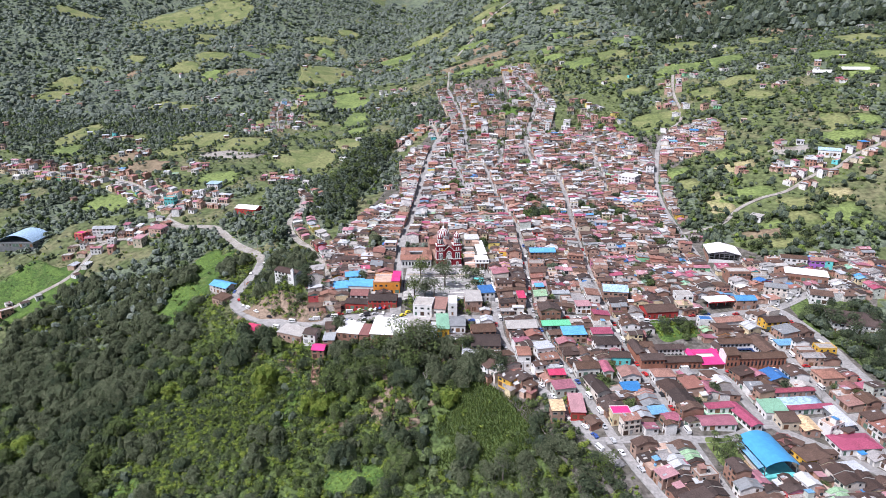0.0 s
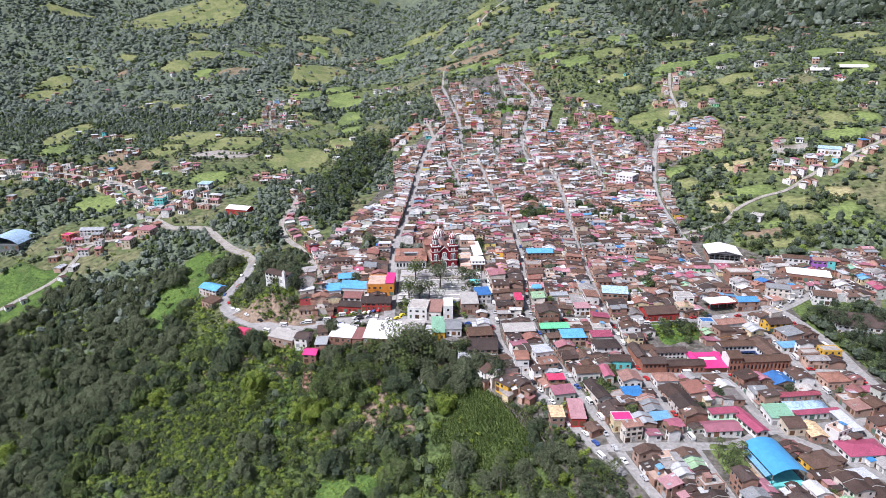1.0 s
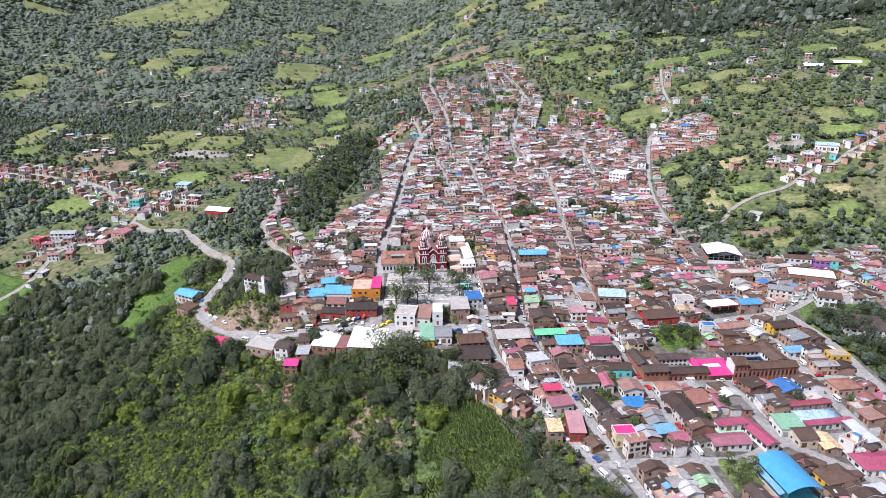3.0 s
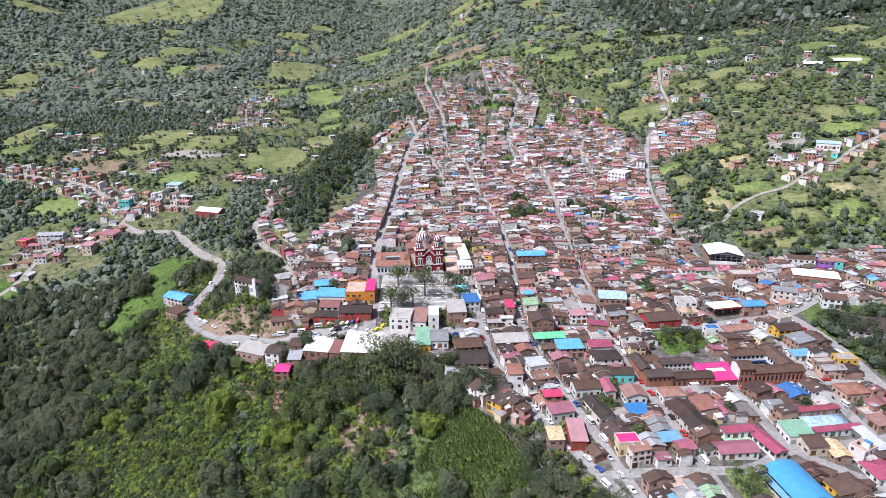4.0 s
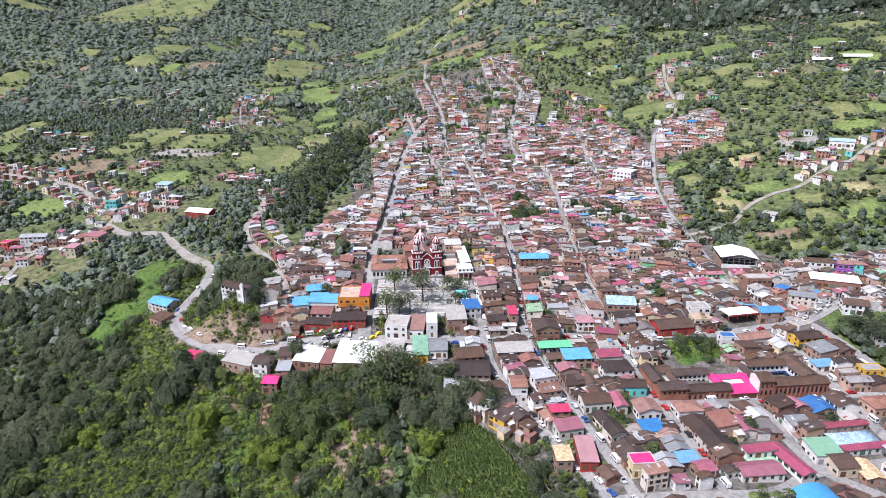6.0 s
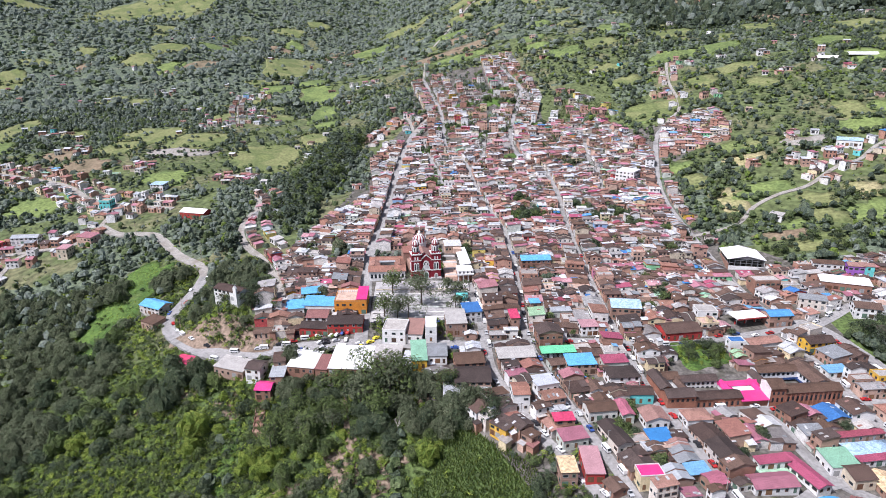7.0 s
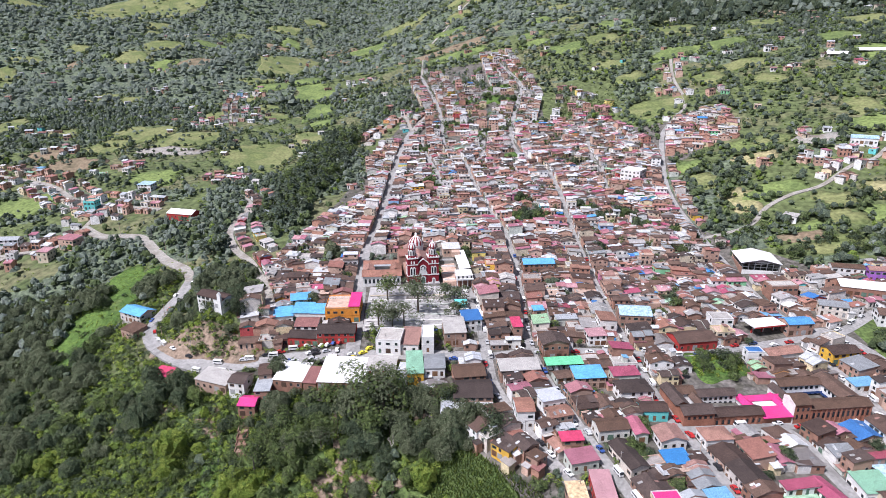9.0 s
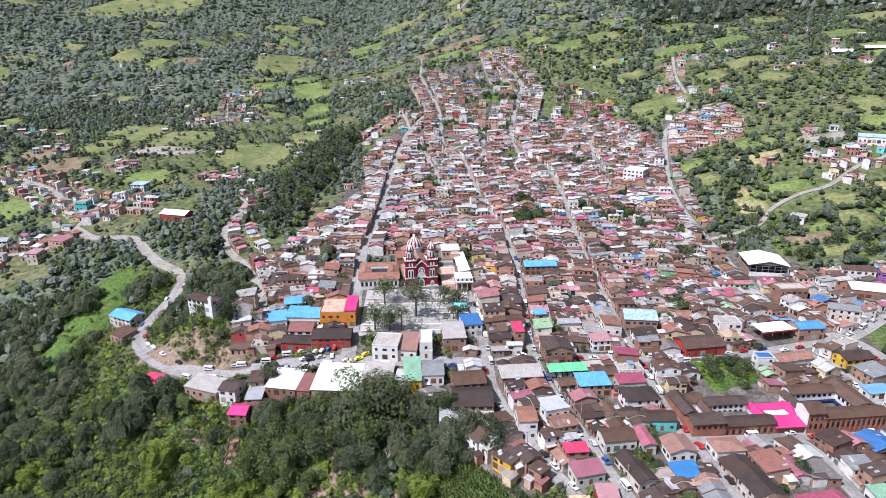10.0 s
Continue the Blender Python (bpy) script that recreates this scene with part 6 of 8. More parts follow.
fill([(2, 330), (0, 420), (-22, 560)], [(40, 330), (42, 420), (30, 560)], 330, 560, 0.5, 0.5, 0.58, 27)
fill([(62, 300), (70, 360), (84, 430), (78, 600)], [(112, 300), (122, 360), (140, 430), (120, 600)], 300, 600, 0.5, 0.5, 0.62, 28)
fill([(36, 300), (40, 420)], [(62, 300), (72, 420)], 300, 420, 0.5, 0.5, 0.45, 29)
fill([(132, 345), (146, 390), (158, 440)], [(212, 345), (205, 390), (175, 440)], 348, 440, 0.5, 0.5, 0.3, 36)
fill([(44, 425), (36, 560)], [(78, 425), (76, 560)], 425, 520, 0.5, 0.5, 0.22, 37)


def along(line, side, off, seed, dens=0.8, span=None, group="houses along the road"):
    """Houses beside a road."""
    rng = random.Random(seed)
    p = smooth_line(line, 1.0)
    t = np.gradient(p, axis=0)
    i = 3
    while i < len(p) - 4:
        w = rng.choice([4.5, 5, 6, 7, 9])
        i2 = min(len(p) - 1, i + int(w / 2))
        d = rng.choice([5, 6, 7, 8])
        tx, ty = t[i2] / np.hypot(*t[i2])
        nx_, ny_ = -ty * side, tx * side
        x, y = p[i2, 0] + nx_ * (off + d / 2), p[i2, 1] + ny_ * (off + d / 2)
        i += int(w) + rng.choice([0, 0, 1, 3])
        if rng.random() < dens and not is_taken(x, y) and road_gap(x, y) > 2.0:
            if HOUSES and np.min(np.hypot(*(np.array(HOUSES[-400:]) - (x, y)).T)) < 6.5:
                continue
            house(x, y, w, d, math.degrees(math.atan2(ty, tx)) + (0 if side > 0 else 180), rng.choice([1, 1, 2]), rng=rng, group=group)


for k, (pts, wd) in enumerate(LANES[:6]):
    for side in (-1, 1):
        if k == 0 or (k == 1 and side == -1):
            continue
        along(pts if k != 5 else pts[4:], side, wd / 2 + 1.0, 40 + 2 * k + side, (0.5, 0.9, 0.75, 0.75, 0.4, 0.8)[k])
        if k in (1, 2, 3):
            along(pts, side, wd / 2 + 13.0, 60 + 2 * k + side, 0.6)
for k, (pts, wd) in enumerate(LANES[6:]):
    for side in (-1, 1):
        along(pts, side, wd / 2 + 1.0, 80 + 2 * k + side, (0.12, 0.7, 0.7, 0.3, 0.7)[k])

along([(188, 60), (189, 113), (191, 145), (197, 179), (206, 215)], -1, 4.0, 97, 0.7)
# hamlets on the slopes: x, y, radius, houses
WEST_HAMLETS = [(-247, 614, 22, 10), (-254, 543, 14, 9), (-221, 502, 20, 8), (-264, 470, 18, 10), (-454, 440, 14, 6), (-397, 369, 14, 9), (-401, 638, 12, 5), (-188, 817, 18, 6), (-95, 640, 16, 9), (-323, 557, 12, 3), (-305, 304, 20, 11), (-397, 298, 18, 8), (-187, 269, 16, 13)]
EAST_HAMLETS = [(306, 443, 14, 6), (286, 434, 10, 5), (256, 369, 6, 3), (276, 353, 8, 5), (300, 336, 8, 4), (399, 433, 8, 3), (386, 363, 10, 4), (444, 379, 8, 3), (449, 344, 6, 3), (326, 207, 10, 4), (318, 162, 14, 9), (195, 355, 4, 2), (143, 330, 10, 6)]
ham_rng = random.Random(6)
for hx, hy, hr, hn in WEST_HAMLETS + EAST_HAMLETS:
    for _ in range(hn * 3):
        a, q = ham_rng.uniform(0, 6.28), hr * ham_rng.random() ** 0.5
        x, y = hx + q * 1.5 * math.cos(a), hy + q * math.sin(a)
        if hn <= 0 or road_gap(x, y) < 3 or is_taken(x, y, 3) or np.min(np.hypot(*(np.array(HOUSES) - (x, y)).T)) < 6.5:
            continue
        house(x, y, ham_rng.choice([5, 6, 7, 8]), ham_rng.choice([4.5, 5, 6]), ham_rng.choice([0, 15, -20, 90]), ham_rng.choice([1, 1, 2]), rng=ham_rng, group="hamlet houses")
        hn -= 1

# farmhouses spread over the slopes
farm_rng = random.Random(9)
n_farm = 0
while n_farm < 110:
    x, y = farm_rng.uniform(-760, 620), farm_rng.uniform(80, 980)
    if abs(x) > 0.75 * (y + 400) or road_gap(x, y) < 8 or is_taken(x, y, 6):
        continue
    if np.min(np.hypot(*(np.array(HOUSES) - (x, y)).T)) < 16:
        continue
    house(x, y, farm_rng.choice([6, 7, 8, 10]), farm_rng.choice([5, 6]), farm_rng.uniform(-40, 40), farm_rng.choice([1, 1, 2]), rng=farm_rng, group="farmhouses on the slopes")
    n_farm += 1
SPECS.sort(key=lambda q: math.hypot(q[0] - 20, q[1] + 330) * (1 if q[0] > -70 else 1.25))
for spec in SPECS[:300]:
    single_house(spec)
joined_houses("house_rows", SPECS[300:], "dense rows of small houses with brown tile and coloured sheet roofs")


# ---- lean-to roofs and sheds crammed between the houses ----
shed_rng = random.Random(77)
SHED_MATS = ["sheet_pale", "sheet_grey", "sheet_rust", "sheet_pink", "sheet_blue", "tile_brown", "slab"]
SHED_WORD = {**ROOF_WORD, "slab": "grey concrete slab roof"}
SHED_ODDS = [14, 13, 16, 8, 4, 40, 8]
shed_v, shed_f, shed_m = [], [], []
n_sheds = 0
for x, y, z, w, d, rot, storeys, kind, roof, wall, variant, group in SPECS:
    if y > 330 or x < -105 or shed_rng.random() < (0.25 if y > 60 else 0.05):
        continue
    for _ in range(shed_rng.choice([1, 1, 2] if y > 60 else [2, 2, 3, 4])):
        a = radians(rot)
        u, v = shed_rng.uniform(-0.6, 0.6) * w, shed_rng.choice([-1, 1, 1]) * (d / 2 + shed_rng.uniform(-1.0, 2.2))
        px, py = x + u * math.cos(a) - v * math.sin(a), y + u * math.sin(a) + v * math.cos(a)
        if road_gap(px, py) < 1.8 or is_taken(px, py, 1.2):
            continue
        sw, sd, sh = shed_rng.uniform(1.3, 3.4), shed_rng.uniform(1.2, 2.8), shed_rng.uniform(2.0, 3.6)
        sol = Solid().prism([(-sd, sh), (sd, sh + 0.5), (sd, sh + 0.6), (-sd, sh + 0.1)], -sw, sw, axis="x").box(-sw * 0.85, sw * 0.85, -sd * 0.8, sd * 0.8, -2.0, sh + 0.05, 1)
        a += shed_rng.choice([0, math.pi / 2, math.pi, -math.pi / 2])
        k = shed_rng.choices(range(len(SHED_MATS)), SHED_ODDS)[0]
        wl_ = shed_rng.choice([len(SHED_MATS), len(SHED_MATS) + 1])
        if n_sheds < 70:
            n_sheds += 1
            ob = part("shed", sol, [M[SHED_MATS[k]], M[("brick", "plaster")[wl_ - len(SHED_MATS)]]], at=pose(px, py, z, 0, 0, math.degrees(a)))
            tagged(ob, f"yard shed with {SHED_WORD[SHED_MATS[k]]}", "shed", "yard sheds")
            continue
        o = len(shed_v)
        bx, by, bz = settle_points([(px, py, z)])[0]
        shed_v += [(bx + p * math.cos(a) - q * math.sin(a), by + p * math.sin(a) + q * math.cos(a), t + bz) for p, q, t in sol.v]
        shed_f += [tuple(i + o for i in f) for f in sol.f]
        shed_m += [k if q == 0 else wl_ for q in sol.s]
tagged(part("yard_sheds", to_mesh("yard_sheds", shed_v, shed_f, shed_m), [M[k + "_row"] for k in SHED_MATS + ["brick", "plaster"]], settled=True), "small lean-to roofs and sheds crammed into the back yards", "sheds", kind="stuff")

# ---- trees ----
def crown_points(rng, n, r, h, lobes=7):
    """Points and outward directions on an uneven crown of several lobes."""
    c = np.stack([rng.normal(0, r * 0.42, lobes), rng.normal(0, r * 0.42, lobes), rng.uniform(-0.28, 0.32, lobes) * h], 1)
    c[0] = 0
    rad = rng.uniform(0.42, 0.68, lobes)
    k = rng.integers(0, lobes, n)
    v = rng.normal(size=(n, 3))
    v /= np.linalg.norm(v, axis=1)[:, None]
    v[:, 2] = np.where(v[:, 2] < -0.35, -v[:, 2], v[:, 2])
    p = c[k] + v * rad[k][:, None] * np.array([r, r, h * 0.55]) * rng.uniform(0.7, 1.05, n)[:, None]
    return p, v


def leaf_quads(rng, p, v, size):
    """One bent, ragged leaf clump at each point."""
    n = len(p)
    nrm = v * 0.75 + (0, 0, 0.45) + rng.normal(0, 0.3, (n, 3))
    nrm /= np.linalg.norm(nrm, axis=1)[:, None]
    a = np.cross(nrm, rng.normal(size=(n, 3)))
    a /= np.linalg.norm(a, axis=1)[:, None]
    b = np.cross(nrm, a)
    s = size * rng.uniform(0.6, 1.3, (n, 1))
    q = np.stack([p - a * s, p - b * s * rng.uniform(0.5, 0.9, (n, 1)), p + a * s, p + b * s * rng.uniform(0.5, 0.9, (n, 1))], 1)
    return q.reshape(-1, 3)


def crown_mesh(seed, r, h, n, size):
    rng = np.random.default_rng(seed)
    p, v = crown_points(rng, n, r, h)
    return quads_mesh("crown", leaf_quads(rng, p, v, size))


def trunk_mesh(seed, r, h, height):
    """A tapered trunk with a few limbs."""
    rng = random.Random(seed)
    s = Solid()

    def limb(p0, p1, r0, r1, n=6):
        p0, p1 = Vector(p0), Vector(p1)
        d = (p1 - p0).normalized()
        a = d.orthogonal().normalized()
        b = d.cross(a)
        v = [p + (a * math.cos(2 * math.pi * i / n) + b * math.sin(2 * math.pi * i / n)) * q for p, q in ((p0, r0), (p1, r1)) for i in range(n)]
        s.add(v, [(i, (i + 1) % n, (i + 1) % n + n, i + n) for i in range(n)] + [tuple(range(n, 2 * n))])
    top = height * 0.62
    limb((0, 0, -1.0), (0.1, 0.1, top), 0.035 * height, 0.02 * height)
    for _ in range(5):
        a = rng.uniform(0, 6.28)
        limb((0.1, 0.1, top * rng.uniform(0.75, 1.0)), (math.cos(a) * r * 0.6, math.sin(a) * r * 0.6, height * rng.uniform(0.7, 0.95)), 0.014 * height, 0.006 * height, 5)
    return s.mesh("trunk")


TREES = []
for k in range(8):
    r, hgt = (4.2, 5.0, 5.6, 3.6, 6.4, 4.4, 3.2, 5.2)[k], (8, 9, 11, 7, 12, 10, 5.5, 9)[k]
    TREES.append((trunk_mesh(k, r, hgt, hgt), crown_mesh(k, r, hgt * 0.85, 760, 0.51), hgt))


def tree(x, y, k, scale, leaf, rot, label="leafy broad-crowned tree on the slope", group="trees of the near slope", z=None):
    tm, cm, hgt = TREES[k]
    ob = part("tree", tm, M["bark"], at=pose(x, y, gz(x, y) if z is None else z, 0, 0, rot) @ Matrix.Scale(scale, 4))
    tagged(ob, label, "tree", group)
    part("crown", cm, M[leaf], ob, at=pose(0, 0, hgt * 0.56))
    return ob


def hash_noise(x, y, cell, seed=0):
    """Smooth noise of the plan, 0 to 1."""
    x, y = np.asarray(x) / cell, np.asarray(y) / cell
    i, j = np.floor(x).astype(np.int64), np.floor(y).astype(np.int64)
    u, v = x - i, y - j
    u, v = u * u * (3 - 2 * u), v * v * (3 - 2 * v)

    def at(a, b):
        h = (a * 374761393 + b * 668265263 + seed * 974711) & 0x7FFFFFFF
        h = ((h ^ (h >> 13)) * 1274126177) & 0x7FFFFFFF
        return ((h ^ (h >> 16)) & 0xFFFF) / 65535.0
    return (at(i, j) * (1 - u) + at(i + 1, j) * u) * (1 - v) + (at(i, j + 1) * (1 - u) + at(i + 1, j + 1) * u) * v


GRID = {}
for hx, hy in HOUSES:
    GRID.setdefault((int(hx // 12), int(hy // 12)), []).append((hx, hy, 7.0))
for (rx_, ry_), hw in zip(ALL_ROAD[::2], ALL_HALF[::2]):
    GRID.setdefault((int(rx_ // 12), int(ry_ // 12)), []).append((rx_, ry_, hw + 1.0))


def is_free(x, y, margin=1.0):
    i, j = int(x // 12), int(y // 12)
    for a, b in product((-1, 0, 1), repeat=2):
        for hx, hy, rr in GRID.get((i + a, j + b), ()):
            if (x - hx) ** 2 + (y - hy) ** 2 < (rr + margin) ** 2:
                return False
    return not is_taken(x, y, margin)


# x, y, half-axes and share of cover
# the large far woods at the right also stand in for a cloud shadow
DENSE = [(680, 920, 520, 300, 1.0), (640, 560, 190, 130, 1.0), (380, 720, 150, 90, 0.9), (-130, -135, 60, 14, 0.5), (-112, 175, 26, 75, 1.0), (-92, 300, 26, 70, 1.0), (520, 640, 260, 190, 1.0), (-520, 600, 230, 200, 1.0), (-420, 480, 90, 60, 0.9), (-52, 480, 26, 90, 1.0), (-235, -10, 85, 90, 0.95), (-262, -35, 62, 66, 1.0), (-45, -92, 46, 20, 1.0), (-96, -4, 14, 13, 1.0),
         (-168, 135, 34, 48, 1.0), (310, 48, 50, 22, 0.9), (250, -62, 16, 26, 1.0), (-80, -150, 80, 30, 0.4)]
OPEN = [(-140, -32, 34, 16, 0.0), (-168, 10, 16, 40, 0.0), (-345, 60, 34, 55, 0.03), (-46, -150, 20, 12, 0.0), (-164, -137, 16, 9, 0.0), (-140, -90, 62, 22, 0.12), (-106, -66, 24, 10, 0.15), (-89, -100, 8, 26, 0.0), (-26, -110, 20, 10, 0.1), (-2, -84, 6, 10, 0.0), (16, -128, 34, 26, 0.0), (-200, 46, 22, 62, 0.02), (-152, -6, 16, 40, 0.0), (-158, 50, 14, 30, 0.0), (-108, -24, 20, 8, 0.0), (-108, -8, 11, 11, 0.0), (-120, -44, 30, 12, 0.2), (-235, 320, 90, 60, 0.3), (240, 330, 70, 50, 0.45), (270, 120, 60, 60, 0.18), (-200, 430, 90, 60, 0.35), (-70, -122, 52, 18, 0.12), (330, 300, 150, 130, 0.4), (-130, -103, 64, 42, 0.07), (150, 560, 220, 150, 0.45), (-60, 640, 200, 130, 0.5),
        (-310, 330, 150, 110, 0.4), (-430, 330, 120, 60, 0.5), (-122, -17, 26, 9, 0.0), (-36, -88, 4, 14, 0.05), (-28, -112, 16, 14, 0.1), (-146, -62, 12, 7, 0.05), (-96, -69, 10, 7, 0.05)]


def wood_density(x, y):
    """Share of the ground under trees."""
    x, y = np.asarray(x, float), np.asarray(y, float)
    n = 0.55 * hash_noise(x, y, 80, 3) + 0.45 * hash_noise(x, y, 28, 5)
    hill = np.clip((y - 450) / 450, 0, 0.6) + np.clip((-x - 300) / 500, 0, 0.4)
    d = np.clip((n - 0.44 + hill * 0.36) * 9.0, 0.03, 1)
    d = np.where((y < 60) & (x < 60), np.clip(0.45 + (n - 0.35) * 2.0, 0.2, 1), d)
    for cx, cy, rx, ry, v in DENSE:
        k = np.clip(1.8 - 1.4 * np.hypot((x - cx) / rx, (y - cy) / ry), 0, 1)
        d = np.maximum(d, v * k)
    for cx, cy, rx, ry, v in OPEN:
        k = np.clip(1.6 - 1.2 * np.hypot((x - cx) / rx, (y - cy) / ry), 0, 1)
        d = d * (1 - k) + np.minimum(d, v) * k
    return d


FIELDS.append((18, -124, 29, 36))      # the maize field
# leaf litter and undergrowth where the woods stand; wood_floor's colour is softened for haze
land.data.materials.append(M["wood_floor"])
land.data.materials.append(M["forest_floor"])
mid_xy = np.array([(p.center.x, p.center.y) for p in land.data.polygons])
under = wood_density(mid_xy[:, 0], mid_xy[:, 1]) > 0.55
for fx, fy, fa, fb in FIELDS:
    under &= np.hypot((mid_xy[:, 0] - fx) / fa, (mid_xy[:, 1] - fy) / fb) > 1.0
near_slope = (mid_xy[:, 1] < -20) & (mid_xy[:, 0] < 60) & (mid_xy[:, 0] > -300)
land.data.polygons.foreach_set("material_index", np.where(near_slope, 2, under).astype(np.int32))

BEND = smooth_line(X_PLAZA, 3.0)


def on_bend(x, y, room=9.0):
    """Too near the open road bend for a tree."""
    return y < 75 and x < -70 and float(np.hypot(BEND[:, 0] - x, BEND[:, 1] - y).min()) < room


# trees of the near slope, one by one
tree_rng = random.Random(21)
LEAF_WORD = {"leaf": "green broad-crowned tree", "leaf_dark": "dark green dense tree", "leaf_light": "yellow-green bushy tree", "leaf_grey": "grey-green airy tree"}


def leaf_kind(x, y, rng):
    """Kinds of tree keep to their own parts of the slope."""
    ridge = 1.0 - math.hypot((x + 130) / 75, (y + 95) / 32)
    n = float(hash_noise(x, y, 24, 11)) + 0.3 * max(-0.5, ridge) + rng.uniform(-0.2, 0.2) - 0.3 * min(1.0, max(0.0, (y + 85) / 25))
    return "leaf_light" if n > 0.74 else "leaf" if n > 0.52 else "leaf_dark" if n > 0.27 else "leaf_grey"


spots = []
tries = 0
while len(spots) < 1180 and tries < 60000:
    tries += 1
    x, y = tree_rng.uniform(-340, 72), tree_rng.uniform(-200, 70)
    if x < -1.0 * (y + 395) or (x > -45 and y > -72) or tree_rng.random() > float(wood_density(x, y)) or not is_free(x, y, 0.5) or on_bend(x, y):
        continue
    if any((x - a) ** 2 + (y - b) ** 2 < 12 for a, b in spots):
        continue
    spots.append((x, y))
spots = [q for q in spots if q[0] < 44 or q[1] < -152]
spots.sort(key=lambda q: math.hypot(q[0] * 0.8, q[1] + 330))
for x, y in spots[:115]:
    lf = leaf_kind(x, y, tree_rng)
    tree(x, y, tree_rng.randrange(8), tree_rng.uniform(0.55, 1.25), lf, tree_rng.uniform(0, 360), LEAF_WORD[lf] + " on the steep slope")
# trees of the square and of the back yards
for x, y, k, sc in ((-3, -8, 4, 1.15), (-23, -21, 2, 1.1), (-10, -22, 4, 0.95), (-16, -22, 1, 1.0), (12, 7, 1, 0.95), (17, 4, 3, 1.1), (-20, 6, 2, 1.1), (-6, 10, 5, 1.0), (16, -11, 3, 0.95)):
    tree(x, y, k, sc * 1.25, "leaf_grey" if k != 2 else "leaf", 50 * k, "spreading grey-green tree on the town square", "trees of the square", gz(x, y) + 0.5)
for cx, cy, n_, rr in ((246, -56, 18, 16), (144, -48, 6, 5), (132, -56, 3, 4), (137, 0, 5, 6), (165, 70, 5, 8), (-92, -8, 10, 8), (-90, 6, 6, 6), (-106, 10, 5, 6), (-112, -8, 4, 4), (121, -166, 2, 2), (175, -108, 2, 3), (26, -98, 4, 5), (8, -80, 4, 4), (190, 66, 4, 6)):
    for _ in range(n_):
        a, q = tree_rng.uniform(0, 6.28), rr * tree_rng.random() ** 0.5
        x, y = cx + q * math.cos(a), cy + q * math.sin(a)
        if road_gap(x, y) > 1.0 and not on_bend(x, y, 11.0):
            lf = tree_rng.choice(["leaf", "leaf_dark", "leaf_dark"])
            tree(x, y, tree_rng.randrange(8), tree_rng.uniform(0.5, 0.85) * (1.35 if cy < -70 and cx < 30 else 1), lf, tree_rng.uniform(0, 360), LEAF_WORD[lf] + " among the houses", "trees among the houses")
# the tall trees below the warehouses
for x, y, k, sc in ((-24, -79, 4, 1.9), (-17, -80, 2, 2.0), (-12, -76, 4, 1.6), (-58, -84, 4, 1.0), (-65, -88, 1, 1.2), (-68, -99, 4, 1.2), (-40, -74, 1, 1.5), (-30, -84, 7, 1.8), (-22, -90, 5, 1.6), (-42, -93, 2, 1.0), (-55, -95, 7, 1.2), (-33, -70, 6, 1.2), (-50, -78, 6, 1.2), (-14, -90, 7, 1.1), (-5, -76, 3, 1.0), (-36, -77, 0, 0.9)):
    lf = "leaf_grey" if k in (2, 7) else "leaf" if k in (1, 4, 5) else "leaf_dark"
    tree(x, y, k, sc, lf, 40 * k + x, "tall " + LEAF_WORD[lf] + " below the warehouses", "tall trees below the town edge")
for x, y, k, sc in ((226, -58, 7, 0.8), (228, -66, 1, 0.9), (230, -75, 5, 0.8), (231, -84, 2, 0.8), (235, -93, 4, 0.7), (238, -101, 7, 0.8), (242, -109, 5, 0.7), (225, -48, 3, 0.9), (228, -42, 4, 1.0), (231, -50, 2, 1.1), (233, -57, 4, 1.1), (232, -67, 7, 1.0), (231, -77, 1, 1.0), (238, -48, 5, 1.1), (240, -62, 2, 1.1), (238, -74, 4, 0.9), (229, -36, 1, 0.8), (240, -86, 7, 0.9), (250, -40, 4, 0.9), (256, -52, 2, 1.0), (252, -68, 5, 1.0), (260, -72, 1, 1.1), (250, -84, 4, 0.9), (262, -90, 2, 1.0), (248, -98, 5, 0.8), (266, -60, 7, 1.0), (262, -36, 1, 0.9), (244, -30, 0, 0.8), (256, -104, 4, 0.8), (270, -80, 4, 1.0), (243, -54, 4, 1.0), (246, -76, 2, 1.0), (256, -62, 7, 1.0), (242, -96, 1, 0.9), (236, -92, 2, 0.8), (252, -112, 7, 0.9), (262, -48, 5, 0.9)):
    lf = "leaf_dark" if k != 1 else "leaf"
    tree(x, y, k, sc, lf, 70 * k + y, "large " + LEAF_WORD[lf] + " beside the avenue", "trees beside the avenue")


for x, y, k, sc in ((40, -141, 6, 1.0), (45, -138, 3, 0.9), (50, -144, 0, 1.0), (55, -143, 6, 1.1), (56, -150, 7, 0.9), (61, -146, 3, 0.9), (37, -147, 0, 0.9), (47, -151, 2, 0.8), (52, -157, 5, 0.9), (58, -158, 7, 0.8), (64, -166, 4, 0.8), (58, -170, 0, 0.9), (68, -176, 3, 1.0), (62, -182, 5, 1.0), (72, -186, 6, 1.1), (50, -168, 7, 0.8), (76, -192, 1, 0.9)):
    lf = "leaf_light" if k == 7 else "leaf_dark"
    tree(x, y, k, sc * (0.5 if y > -148 else 0.8), lf, 60 * k + x, LEAF_WORD[lf] + " on the bank beside the maize", "trees beside the maize")


